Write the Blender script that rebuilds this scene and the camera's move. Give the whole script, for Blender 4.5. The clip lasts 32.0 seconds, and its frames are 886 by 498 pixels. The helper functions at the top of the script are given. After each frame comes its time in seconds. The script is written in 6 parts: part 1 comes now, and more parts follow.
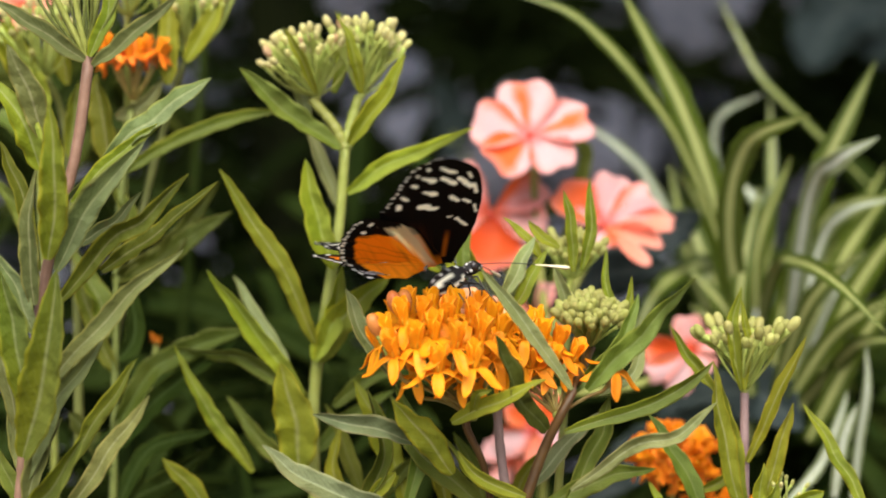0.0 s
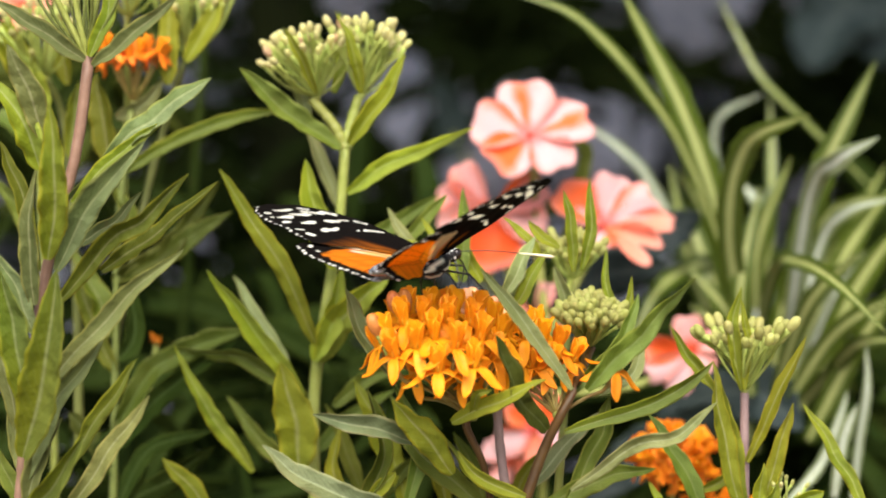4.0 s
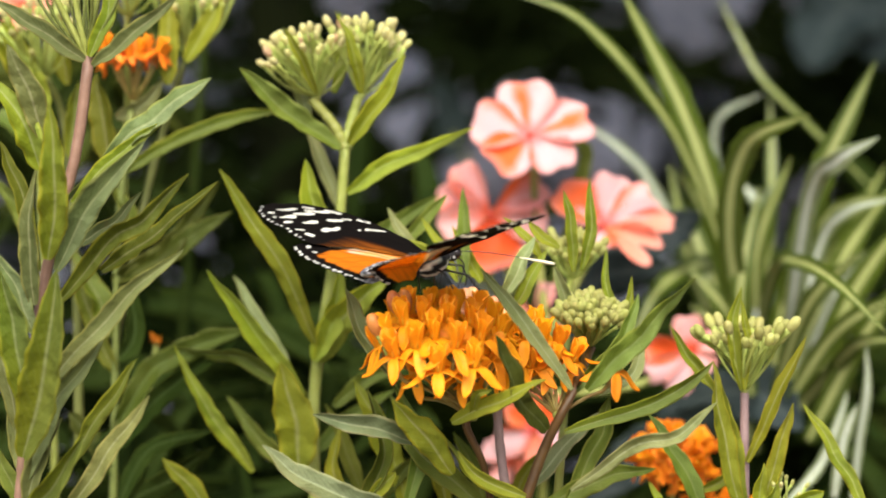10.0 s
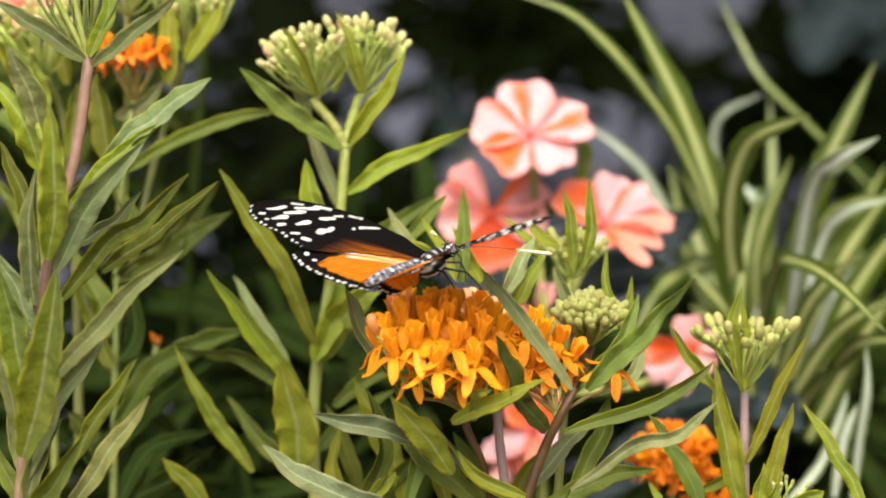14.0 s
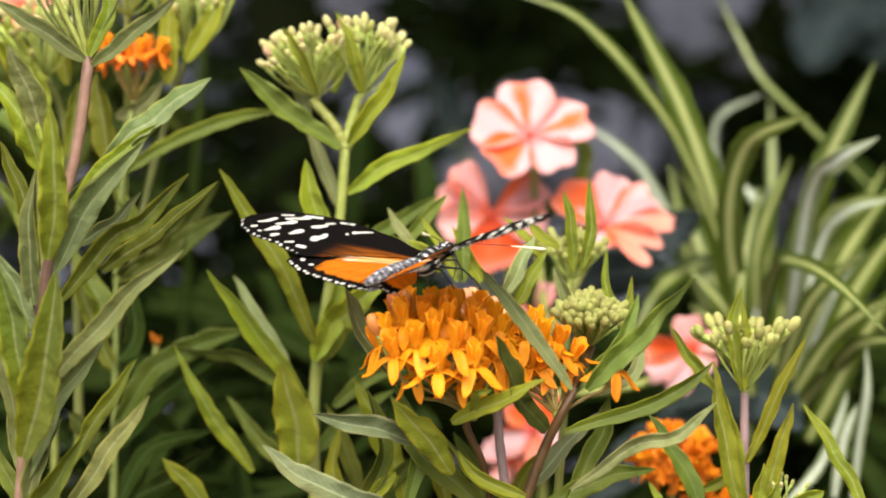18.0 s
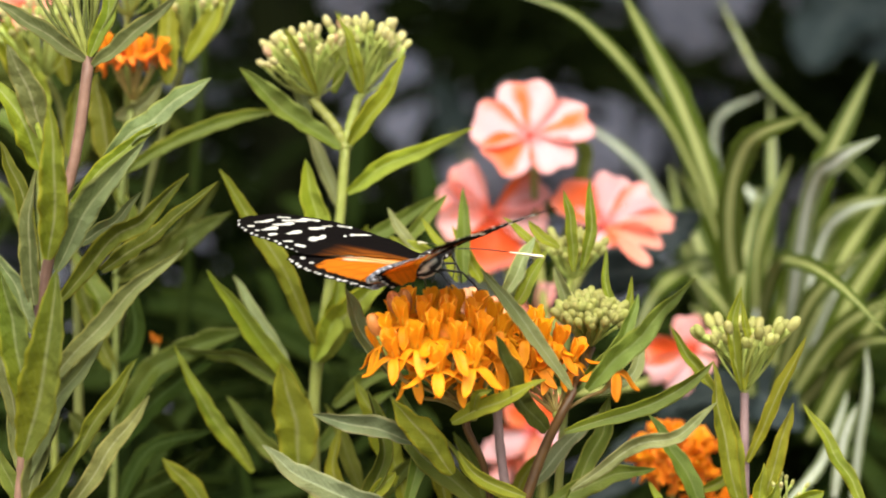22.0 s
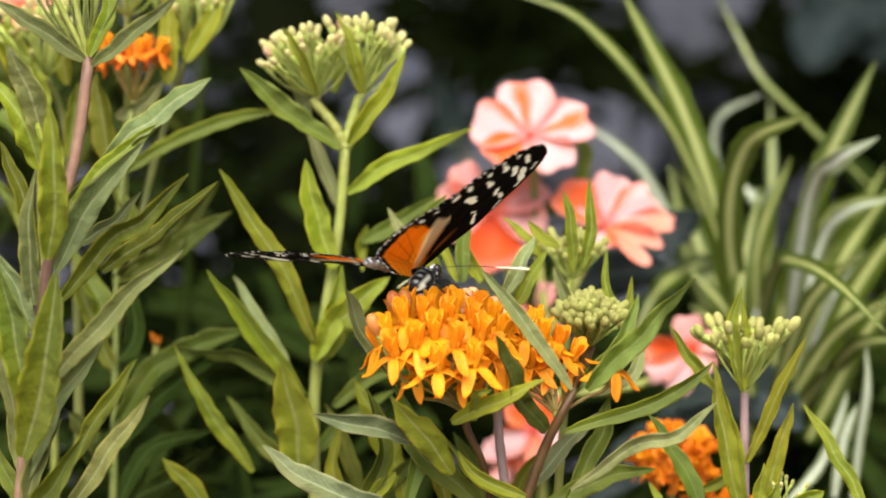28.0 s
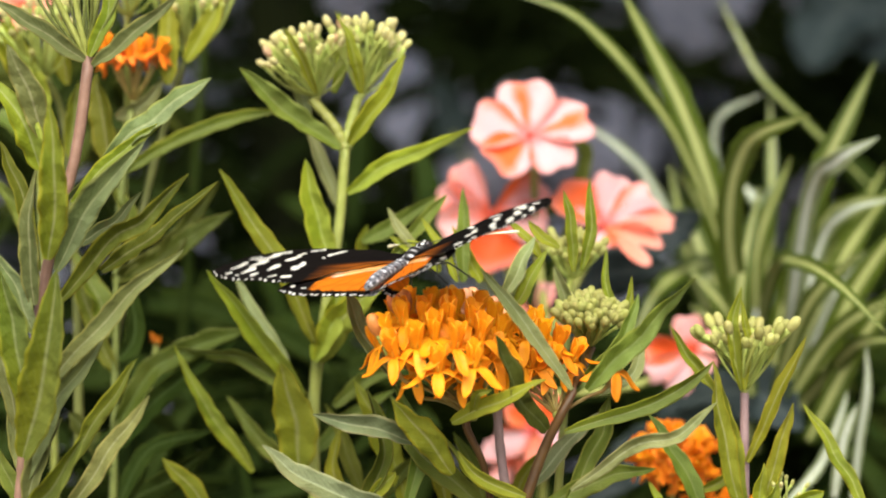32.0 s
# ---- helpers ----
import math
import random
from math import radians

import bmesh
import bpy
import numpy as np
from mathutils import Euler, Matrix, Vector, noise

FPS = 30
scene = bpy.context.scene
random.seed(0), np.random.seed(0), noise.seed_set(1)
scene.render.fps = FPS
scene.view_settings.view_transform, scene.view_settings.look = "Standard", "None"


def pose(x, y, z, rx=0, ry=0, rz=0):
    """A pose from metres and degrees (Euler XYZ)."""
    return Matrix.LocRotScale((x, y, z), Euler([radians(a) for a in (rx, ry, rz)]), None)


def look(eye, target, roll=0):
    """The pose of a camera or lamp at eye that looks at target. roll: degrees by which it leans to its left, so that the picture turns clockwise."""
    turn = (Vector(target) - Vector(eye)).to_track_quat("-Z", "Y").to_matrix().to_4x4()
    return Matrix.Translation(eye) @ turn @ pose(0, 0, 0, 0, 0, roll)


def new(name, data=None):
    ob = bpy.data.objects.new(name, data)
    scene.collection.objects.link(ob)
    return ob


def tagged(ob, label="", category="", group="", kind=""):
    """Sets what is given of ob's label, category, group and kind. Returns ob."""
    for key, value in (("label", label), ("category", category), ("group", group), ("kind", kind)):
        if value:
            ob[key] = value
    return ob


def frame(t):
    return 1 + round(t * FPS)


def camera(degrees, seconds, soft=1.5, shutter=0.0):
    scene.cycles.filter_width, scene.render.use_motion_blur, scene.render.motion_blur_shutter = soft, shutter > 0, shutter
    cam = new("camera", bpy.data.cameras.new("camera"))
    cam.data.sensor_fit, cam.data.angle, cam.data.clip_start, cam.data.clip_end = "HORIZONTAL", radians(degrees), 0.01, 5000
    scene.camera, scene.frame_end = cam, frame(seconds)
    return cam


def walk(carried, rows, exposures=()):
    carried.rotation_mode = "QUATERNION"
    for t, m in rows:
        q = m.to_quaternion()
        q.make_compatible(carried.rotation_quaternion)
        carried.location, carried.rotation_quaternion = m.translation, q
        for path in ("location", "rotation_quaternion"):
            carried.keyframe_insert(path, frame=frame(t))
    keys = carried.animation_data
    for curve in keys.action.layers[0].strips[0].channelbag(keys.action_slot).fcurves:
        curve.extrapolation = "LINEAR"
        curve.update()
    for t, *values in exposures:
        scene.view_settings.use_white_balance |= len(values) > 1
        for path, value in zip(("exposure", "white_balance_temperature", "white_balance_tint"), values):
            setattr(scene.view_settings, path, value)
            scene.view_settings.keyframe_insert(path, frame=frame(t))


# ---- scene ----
# ---------------------------------------------------------------- camera
cam = camera(18.5, 32.0, 1.9, 0.5)
cam.data.dof.use_dof = True
cam.data.dof.focus_distance = 0.652
cam.data.dof.aperture_fstop = 8.5
STAND = pose(0, 0, 0.70, 80, 0, 0)
walk(cam, [(0.0, STAND), (32.0, STAND)], [(0.0, 1.22 - 0.20), (1.0, 1.22 - 0.03), (2.0, 1.22), (32.0, 1.22)])

# ---------------------------------------------------------------- daylight
world = bpy.data.worlds.new("sky")
scene.world = world
world.use_nodes = True
wt = world.node_tree
sky = wt.nodes.new("ShaderNodeTexSky")
sky.sky_type, sky.sun_disc = "NISHITA", False
sky.sun_elevation, sky.sun_rotation = radians(56), radians(185)
sky.air_density, sky.dust_density, sky.ozone_density = 1.0, 4.0, 0.6
wt.links.new(sky.outputs[0], wt.nodes["Background"].inputs[0])
wt.nodes["Background"].inputs[1].default_value = 0.095
sun_data = bpy.data.lights.new("sun", "SUN")
sun_data.energy, sun_data.angle, sun_data.color = 3.3, radians(55), (1.0, 0.982, 0.965)
sun = new("sun", sun_data)
sun.matrix_world = look((-0.15, -1.16, 1.72), (0, 0, 0))


# ---------------------------------------------------------------- materials
def material(name, rough=0.5, spec=0.4):
    m = bpy.data.materials.new(name)
    m.use_nodes = True
    nt = m.node_tree
    b = nt.nodes["Principled BSDF"]
    b.inputs["Roughness"].default_value = rough
    b.inputs["Specular IOR Level"].default_value = spec
    return m, nt, b


def math_node(nt, op, a, b=None, clamp=False):
    n = nt.nodes.new("ShaderNodeMath")
    n.operation, n.use_clamp = op, clamp
    for i, v in enumerate((a, b)):
        if v is None:
            continue
        if isinstance(v, (int, float)):
            n.inputs[i].default_value = v
        else:
            nt.links.new(v, n.inputs[i])
    return n.outputs[0]


def ramp(nt, fac, stops):
    n = nt.nodes.new("ShaderNodeValToRGB")
    while len(n.color_ramp.elements) < len(stops):
        n.color_ramp.elements.new(0.5)
    for e, (p, c) in zip(n.color_ramp.elements, stops):
        e.position, e.color = p, (*c, 1) if len(c) == 3 else c
    nt.links.new(fac, n.inputs[0])
    return n.outputs[0]


def mix(nt, fac, a, b, mode="MIX"):
    n = nt.nodes.new("ShaderNodeMix")
    n.data_type, n.blend_type = "RGBA", mode
    for s, v in ((n.inputs[0], fac), (n.inputs[6], a), (n.inputs[7], b)):
        if isinstance(v, (int, float)):
            s.default_value = v
        elif isinstance(v, tuple):
            s.default_value = (*v, 1)
        else:
            nt.links.new(v, s)
    return n.outputs[2]


def noise_tex(nt, scale, detail=4.0, space="Object"):
    co = nt.nodes.new("ShaderNodeTexCoord")
    n = nt.nodes.new("ShaderNodeTexNoise")
    n.inputs["Scale"].default_value, n.inputs["Detail"].default_value = scale, detail
    nt.links.new(co.outputs[space], n.inputs["Vector"])
    return n.outputs[0]


def bump(nt, b, height, strength, distance):
    n = nt.nodes.new("ShaderNodeBump")
    n.inputs["Strength"].default_value, n.inputs["Distance"].default_value = strength, distance
    nt.links.new(height, n.inputs["Height"])
    nt.links.new(n.outputs[0], b.inputs["Normal"])


def see_through(nt, b, colour, amount):
    """Thin tissue: part of the light goes through it."""
    t = nt.nodes.new("ShaderNodeBsdfTranslucent")
    if isinstance(colour, tuple):
        t.inputs[0].default_value = (*colour, 1)
    else:
        nt.links.new(colour, t.inputs[0])
    m = nt.nodes.new("ShaderNodeMixShader")
    m.inputs[0].default_value = amount
    nt.links.new(b.outputs[0], m.inputs[1])
    nt.links.new(t.outputs[0], m.inputs[2])
    nt.links.new(m.outputs[0], nt.nodes["Material Output"].inputs[0])


def uv_axes(nt):
    uv = nt.nodes.new("ShaderNodeUVMap")
    s = nt.nodes.new("ShaderNodeSeparateXYZ")
    nt.links.new(uv.outputs[0], s.inputs[0])
    return s.outputs[0], s.outputs[1]


def random_value(nt):
    return nt.nodes.new("ShaderNodeObjectInfo").outputs["Random"]


def leaf_material(name, dark, light, rib, edge, rough=0.6, through_part=0.38, veins=0.5):
    m, nt, b = material(name, rough, 0.18 if rough < 0.8 else 0.02)
    u, v = uv_axes(nt)
    off = math_node(nt, "ABSOLUTE", math_node(nt, "SUBTRACT", u, 0.5))
    c = ramp(nt, noise_tex(nt, 70, 5), [(0.32, dark), (0.68, light)])
    c = mix(nt, ramp(nt, noise_tex(nt, 22, 3), [(0.42, (0, 0, 0)), (0.72, (0.42, 0.42, 0.42))]), c, edge)
    fine = noise_tex(nt, 2200, 3)
    c = mix(nt, math_node(nt, "MULTIPLY", ramp(nt, fine, [(0.42, (0, 0, 0)), (0.62, (1, 1, 1))]), 0.14), c, tuple(x * 0.62 for x in dark))
    # side veins run from the midrib towards the tip
    wave = math_node(nt, "SINE", math_node(nt, "ADD", math_node(nt, "ADD", math_node(nt, "MULTIPLY", v, 95.0), math_node(nt, "MULTIPLY", noise_tex(nt, 160, 2), 9.0)), math_node(nt, "MULTIPLY", off, -38.0)))
    vein = math_node(nt, "MULTIPLY", ramp(nt, wave, [(0.75, (0, 0, 0)), (1.0, (1, 1, 1))]), veins * 0.16)
    c = mix(nt, vein, c, rib)
    ribf = ramp(nt, off, [(0.020, (1, 1, 1)), (0.070, (0, 0, 0))])
    c = mix(nt, math_node(nt, "MULTIPLY", ribf, 0.62), c, rib)
    ef = ramp(nt, math_node(nt, "ADD", off, math_node(nt, "MULTIPLY", math_node(nt, "SUBTRACT", noise_tex(nt, 300, 2), 0.5), 0.10)), [(0.39, (0, 0, 0)), (0.47, (1, 1, 1))])
    c = mix(nt, math_node(nt, "MULTIPLY", ef, 0.60), c, edge)
    # one half mixed paler: the fold's underside and its lighter shading, put into the colour
    half = math_node(nt, "MULTIPLY", ramp(nt, u, [(0.48, (0, 0, 0)), (0.54, (1, 1, 1))]), math_node(nt, "MULTIPLY", random_value(nt), 0.5))
    c = mix(nt, half, c, tuple(0.82 * x + 0.035 for x in light) if max(light) > 0.1 else light)
    # brown flecks
    fl = ramp(nt, noise_tex(nt, 260, 2), [(0.70, (0, 0, 0)), (0.76, (1, 1, 1))])
    c = mix(nt, math_node(nt, "MULTIPLY", fl, 0.25), c, (0.16, 0.10, 0.03))
    hs = nt.nodes.new("ShaderNodeHueSaturation")
    r = random_value(nt)
    nt.links.new(math_node(nt, "ADD", 0.485, math_node(nt, "MULTIPLY", r, 0.03)), hs.inputs["Hue"])
    nt.links.new(math_node(nt, "ADD", 0.82, math_node(nt, "MULTIPLY", r, 0.36)), hs.inputs["Value"])
    nt.links.new(c, hs.inputs["Color"])
    c = hs.outputs[0]
    nt.links.new(c, b.inputs["Base Color"])
    h = math_node(nt, "ADD", math_node(nt, "MULTIPLY", noise_tex(nt, 420, 4), 0.9), math_node(nt, "MULTIPLY", wave, 0.03))
    bump(nt, b, math_node(nt, "SUBTRACT", math_node(nt, "ADD", h, math_node(nt, "MULTIPLY", noise_tex(nt, 230, 3), 1.7)), math_node(nt, "MULTIPLY", ribf, 0.15)), 0.6, 0.0009)
    see_through(nt, b, c, through_part)
    return m


def plain_material(name, a, c, scale=200.0, rough=0.5, thin=0.0, spread=0.25, relief=0.0004, spec=0.35):
    """Two close tones mottled at two scales, and a tone of its own for each piece."""
    m, nt, b = material(name, rough, spec)
    col = ramp(nt, noise_tex(nt, scale, 3), [(0.3, a), (0.7, c)])
    col = mix(nt, math_node(nt, "MULTIPLY", noise_tex(nt, scale * 9, 2), 0.3), col, tuple(x * 0.72 for x in a))
    hs = nt.nodes.new("ShaderNodeHueSaturation")
    r = random_value(nt)
    nt.links.new(math_node(nt, "ADD", 1 - spread / 2, math_node(nt, "MULTIPLY", r, spread)), hs.inputs["Value"])
    nt.links.new(math_node(nt, "ADD", 0.49, math_node(nt, "MULTIPLY", r, 0.02)), hs.inputs["Hue"])
    nt.links.new(col, hs.inputs["Color"])
    nt.links.new(hs.outputs[0], b.inputs["Base Color"])
    if relief:
        bump(nt, b, noise_tex(nt, scale * 3, 3), 0.5, relief)
    if thin:
        see_through(nt, b, hs.outputs[0], thin)
    return m


def painted_material(name, rough, spec, thin=0.0, relief=0.00015):
    """Takes its colour from the scales painted on the mesh."""
    m, nt, b = material(name, rough, spec)
    n = nt.nodes.new("ShaderNodeVertexColor")
    n.layer_name = "scales"
    c = mix(nt, math_node(nt, "MULTIPLY", noise_tex(nt, 2500, 2), 0.30), n.outputs[0], (0.6, 0.6, 0.6), "MULTIPLY")
    nt.links.new(c, b.inputs["Base Color"])
    bump(nt, b, noise_tex(nt, 1800, 2), 0.4, relief)
    if thin:
        # scales on one face hide only part of the light that comes through the other
        g = nt.nodes.new("ShaderNodeGamma")
        g.inputs[1].default_value = 0.80
        nt.links.new(n.outputs[0], g.inputs[0])
        see_through(nt, b, g.outputs[0], thin)
    return m


def striped_material(name, green, cream):
    """Blades with a pale band along the middle."""
    m, nt, b = material(name, 0.4, 0.4)
    u, v = uv_axes(nt)
    off = math_node(nt, "ABSOLUTE", math_node(nt, "SUBTRACT", u, 0.5))
    wob = math_node(nt, "ADD", off, math_node(nt, "MULTIPLY", math_node(nt, "SUBTRACT", noise_tex(nt, 40, 2), 0.5), 0.12))
    c = ramp(nt, wob, [(0.07, cream), (0.22, green)])
    lines = math_node(nt, "SINE", math_node(nt, "MULTIPLY", u, 120.0))
    c = mix(nt, math_node(nt, "MULTIPLY", ramp(nt, lines, [(0.3, (0, 0, 0)), (1, (1, 1, 1))]), 0.2), c, tuple(x * 0.6 for x in green))
    hs = nt.nodes.new("ShaderNodeHueSaturation")
    nt.links.new(math_node(nt, "ADD", 0.75, math_node(nt, "MULTIPLY", random_value(nt), 0.5)), hs.inputs["Value"])
    nt.links.new(c, hs.inputs["Color"])
    nt.links.new(hs.outputs[0], b.inputs["Base Color"])
    see_through(nt, b, hs.outputs[0], 0.25)
    return m


def petal_material(name, bands, heart=(0.80, 0.16, 0.14), throat=0.34, deep=0.85):
    """Bicoloured petals: bands of colour from one side to the other, wavering, and a deeper heart."""
    m, nt, b = material(name, 0.5, 0.2)
    u, v = uv_axes(nt)
    wob = math_node(nt, "MULTIPLY", math_node(nt, "SUBTRACT", noise_tex(nt, 150, 3), 0.5), 0.26)
    c = ramp(nt, math_node(nt, "ADD", u, wob), bands)
    hf = ramp(nt, math_node(nt, "ADD", v, math_node(nt, "MULTIPLY", wob, 0.7)), [(0.08, (1, 1, 1)), (throat, (0, 0, 0))])
    c = mix(nt, math_node(nt, "MULTIPLY", hf, deep), c, heart)
    # fine veins that run outwards, and a slight blush at the rim
    lines = math_node(nt, "SINE", math_node(nt, "ADD", math_node(nt, "MULTIPLY", u, 85.0), math_node(nt, "MULTIPLY", noise_tex(nt, 90, 2), 5.0)))
    c = mix(nt, math_node(nt, "MULTIPLY", ramp(nt, lines, [(0.45, (0, 0, 0)), (1, (1, 1, 1))]), 0.14), c, heart)
    c = mix(nt, math_node(nt, "MULTIPLY", ramp(nt, v, [(0.76, (0, 0, 0)), (1.0, (1, 1, 1))]), 0.5), c, (0.82, 0.36, 0.30))
    nt.links.new(c, b.inputs["Base Color"])
    bump(nt, b, math_node(nt, "ADD", noise_tex(nt, 300, 3), math_node(nt, "MULTIPLY", lines, 0.15)), 0.35, 0.0006)
    see_through(nt, b, c, 0.3)
    return m


OLIVE = leaf_material("leaf_olive", (0.144, 0.190, 0.009), (0.238, 0.278, 0.020), (0.36, 0.37, 0.15), (0.37, 0.32, 0.012))
# OLIVE darkened; on low leaves the darker tone stands in for shade
DUSKY = leaf_material("leaf_dusky", (0.070, 0.096, 0.006), (0.121, 0.150, 0.012), (0.26, 0.27, 0.11), (0.25, 0.23, 0.01))
LIME = leaf_material("leaf_lime", (0.195, 0.240, 0.009), (0.290, 0.325, 0.022), (0.36, 0.40, 0.12), (0.36, 0.34, 0.02))
GREY = leaf_material("leaf_grey", (0.132, 0.164, 0.046), (0.220, 0.252, 0.090), (0.34, 0.36, 0.19), (0.34, 0.31, 0.10), 0.6, 0.18)
SAGE = leaf_material("leaf_sage", (0.105, 0.132, 0.030), (0.178, 0.204, 0.062), (0.30, 0.32, 0.15), (0.30, 0.27, 0.06), 0.6, 0.18)
SLATE = leaf_material("leaf_slate", (0.092, 0.126, 0.046), (0.155, 0.192, 0.086), (0.30, 0.33, 0.18), (0.30, 0.26, 0.10), 0.6, 0.2, 0.4)
GREEN = leaf_material("leaf_green", (0.090, 0.132, 0.012), (0.160, 0.208, 0.026), (0.22, 0.25, 0.08), (0.22, 0.22, 0.03))
# GREEN dimmed: the shade on low leaves is put into the colour
SHADE_GREEN = leaf_material("leaf_shade_green", (0.040, 0.058, 0.004), (0.075, 0.097, 0.009), (0.12, 0.145, 0.04), (0.10, 0.10, 0.012))
MOSSY = leaf_material("leaf_mossy_grey", (0.087, 0.112, 0.029), (0.149, 0.179, 0.060), (0.29, 0.30, 0.14), (0.26, 0.24, 0.045), 0.6, 0.2)
# two leaf greens darkened far down, standing in for shade among the plants
SHADE_BLACK = leaf_material("leaf_shade_black", (0.003, 0.006, 0.001), (0.007, 0.012, 0.002), (0.016, 0.024, 0.006), (0.012, 0.018, 0.004), 0.9, 0.15)
SHADE_DEEP = leaf_material("leaf_shade_deep", (0.009, 0.017, 0.003), (0.022, 0.035, 0.006), (0.06, 0.085, 0.025), (0.045, 0.058, 0.010), 0.9, 0.15)
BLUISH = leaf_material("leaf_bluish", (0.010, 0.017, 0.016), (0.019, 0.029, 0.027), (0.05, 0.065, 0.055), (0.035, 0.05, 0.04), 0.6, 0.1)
STRIPED = striped_material("blade_striped", (0.066, 0.098, 0.006), (0.41, 0.44, 0.155))
PALE_BLADE = striped_material("blade_pale", (0.26, 0.31, 0.15), (0.70, 0.74, 0.62))
PINK_STEM = plain_material("stem_pinkish", (0.17, 0.088, 0.055), (0.28, 0.16, 0.105), 160, 0.5)
GREEN_STEM = plain_material("stem_green", (0.20, 0.22, 0.035), (0.30, 0.32, 0.075), 160, 0.5)
DULL_STEM = plain_material("stem_dull_green", (0.085, 0.100, 0.018), (0.150, 0.165, 0.036), 160, 0.5)
BROWN_STEM = plain_material("stem_brown", (0.048, 0.020, 0.004), (0.095, 0.044, 0.010), 160, 0.45)
MAUVE_STEM = plain_material("stem_mauve", (0.20, 0.128, 0.115), (0.33, 0.225, 0.20), 160, 0.5)
STALK = plain_material("stalk_reddish_green", (0.20, 0.13, 0.03), (0.32, 0.26, 0.06), 160, 0.5)
PEDICEL = plain_material("pedicel", (0.38, 0.44, 0.08), (0.52, 0.57, 0.16), 160, 0.6, 0.4)
BUD_GREEN = plain_material("bud_green", (0.36, 0.365, 0.080), (0.52, 0.495, 0.175), 300, 0.6, 0.42)
BUD_PALE = plain_material("bud_pale_green", (0.47, 0.46, 0.12), (0.62, 0.58, 0.23), 300, 0.6, 0.42)
BUD_CREAM = plain_material("bud_cream", (0.62, 0.58, 0.20), (0.80, 0.73, 0.38), 300, 0.6, 0.42)
BUD_PINK = plain_material("bud_pink", (0.62, 0.40, 0.20), (0.70, 0.50, 0.27), 300, 0.6, 0.42)
BUD_ORANGE = plain_material("bud_orange", (0.76, 0.30, 0.12), (0.84, 0.42, 0.19), 300, 0.5, 0.15)
BUD_RUSTY = plain_material("bud_rusty", (0.46, 0.135, 0.030), (0.66, 0.235, 0.055), 300, 0.5, 0.2)
PETAL_ORANGE = plain_material("petal_orange", (0.93, 0.345, 0.004), (0.96, 0.440, 0.008), 220, 0.55, 0.40, 0.14)
PETAL_DEEP = plain_material("petal_deep_orange", (0.87, 0.225, 0.010), (0.92, 0.30, 0.018), 220, 0.5, 0.4, 0.18)
HOOD = plain_material("hood_yellow_orange", (0.94, 0.355, 0.005), (0.97, 0.455, 0.012), 260, 0.45, 0.35, 0.12)
HOOD_DEEP = plain_material("hood_orange", (0.88, 0.26, 0.006), (0.93, 0.34, 0.014), 260, 0.45, 0.25, 0.15)
COLUMN = plain_material("column_yellow", (0.80, 0.36, 0.02), (0.90, 0.50, 0.04), 300, 0.7, 0.2, 0.2, 0.0003, 0.1)
BLUSH, FLAME, WHITISH, PEACHY = (0.80, 0.31, 0.25), (0.82, 0.140, 0.026), (0.65, 0.425, 0.415), (0.83, 0.265, 0.165)
CORAL_RED = (0.74, 0.085, 0.012)
PETAL_STREAK = petal_material("petal_white_flame_streak", [(0.03, BLUSH), (0.24, WHITISH), (0.36, WHITISH), (0.50, FLAME), (0.60, FLAME), (0.72, WHITISH), (0.80, WHITISH), (0.97, BLUSH)])
PETAL_WHITE = petal_material("petal_white_flame_rim", [(0.02, FLAME), (0.26, WHITISH), (0.70, WHITISH), (0.97, BLUSH)])
PETAL_TWO_RIMS = petal_material("petal_white_flame_sides", [(0.03, FLAME), (0.18, BLUSH), (0.30, WHITISH), (0.66, WHITISH), (0.80, BLUSH), (0.97, FLAME)])
PETAL_HALF = petal_material("petal_half_flame", [(0.04, FLAME), (0.62, FLAME), (0.74, WHITISH), (0.96, WHITISH)])
PETAL_FLAME = petal_material("petal_flame", [(0.05, FLAME), (0.55, FLAME), (0.9, (0.84, 0.21, 0.07))])
PETAL_PEACH = petal_material("petal_peach", [(0.05, PEACHY), (0.5, (0.83, 0.32, 0.21)), (0.95, PEACHY)], FLAME, 0.5, 0.6)
PETAL_PINK = petal_material("petal_pink_flame_side", [(0.05, BLUSH), (0.40, (0.80, 0.45, 0.43)), (0.66, BLUSH), (0.84, FLAME)], CORAL_RED, 0.38)
PETAL_ROSE = petal_material("petal_rose", [(0.06, (0.80, 0.34, 0.28)), (0.5, (0.80, 0.48, 0.45)), (0.94, (0.80, 0.34, 0.28))], CORAL_RED, 0.42)
PETAL_RED = petal_material("petal_coral_red", [(0.05, CORAL_RED), (0.5, (0.76, 0.115, 0.02)), (0.95, CORAL_RED)], (0.55, 0.04, 0.01), 0.4)
STONE = plain_material("stone_grey", (0.145, 0.150, 0.180), (0.41, 0.418, 0.485), 14, 0.9, 0, 0.6, 0.006, 0.1)
# soil paled so the unseen ground bounces daylight up under the wings
SOIL = plain_material("soil", (0.11, 0.088, 0.064), (0.21, 0.172, 0.128), 30, 0.95, 0, 0.1, 0.01)
# bark darkened well below its own tone to stand in for shade
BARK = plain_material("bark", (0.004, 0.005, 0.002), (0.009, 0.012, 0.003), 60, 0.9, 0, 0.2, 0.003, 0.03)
WING = painted_material("wing_scales", 0.85, 0.05, 0.52)
BODY = painted_material("body_scales", 0.6, 0.2)
CHITIN = plain_material("chitin_black", (0.008, 0.007, 0.006), (0.02, 0.017, 0.014), 900, 0.3, 0, 0.1, 0.0)
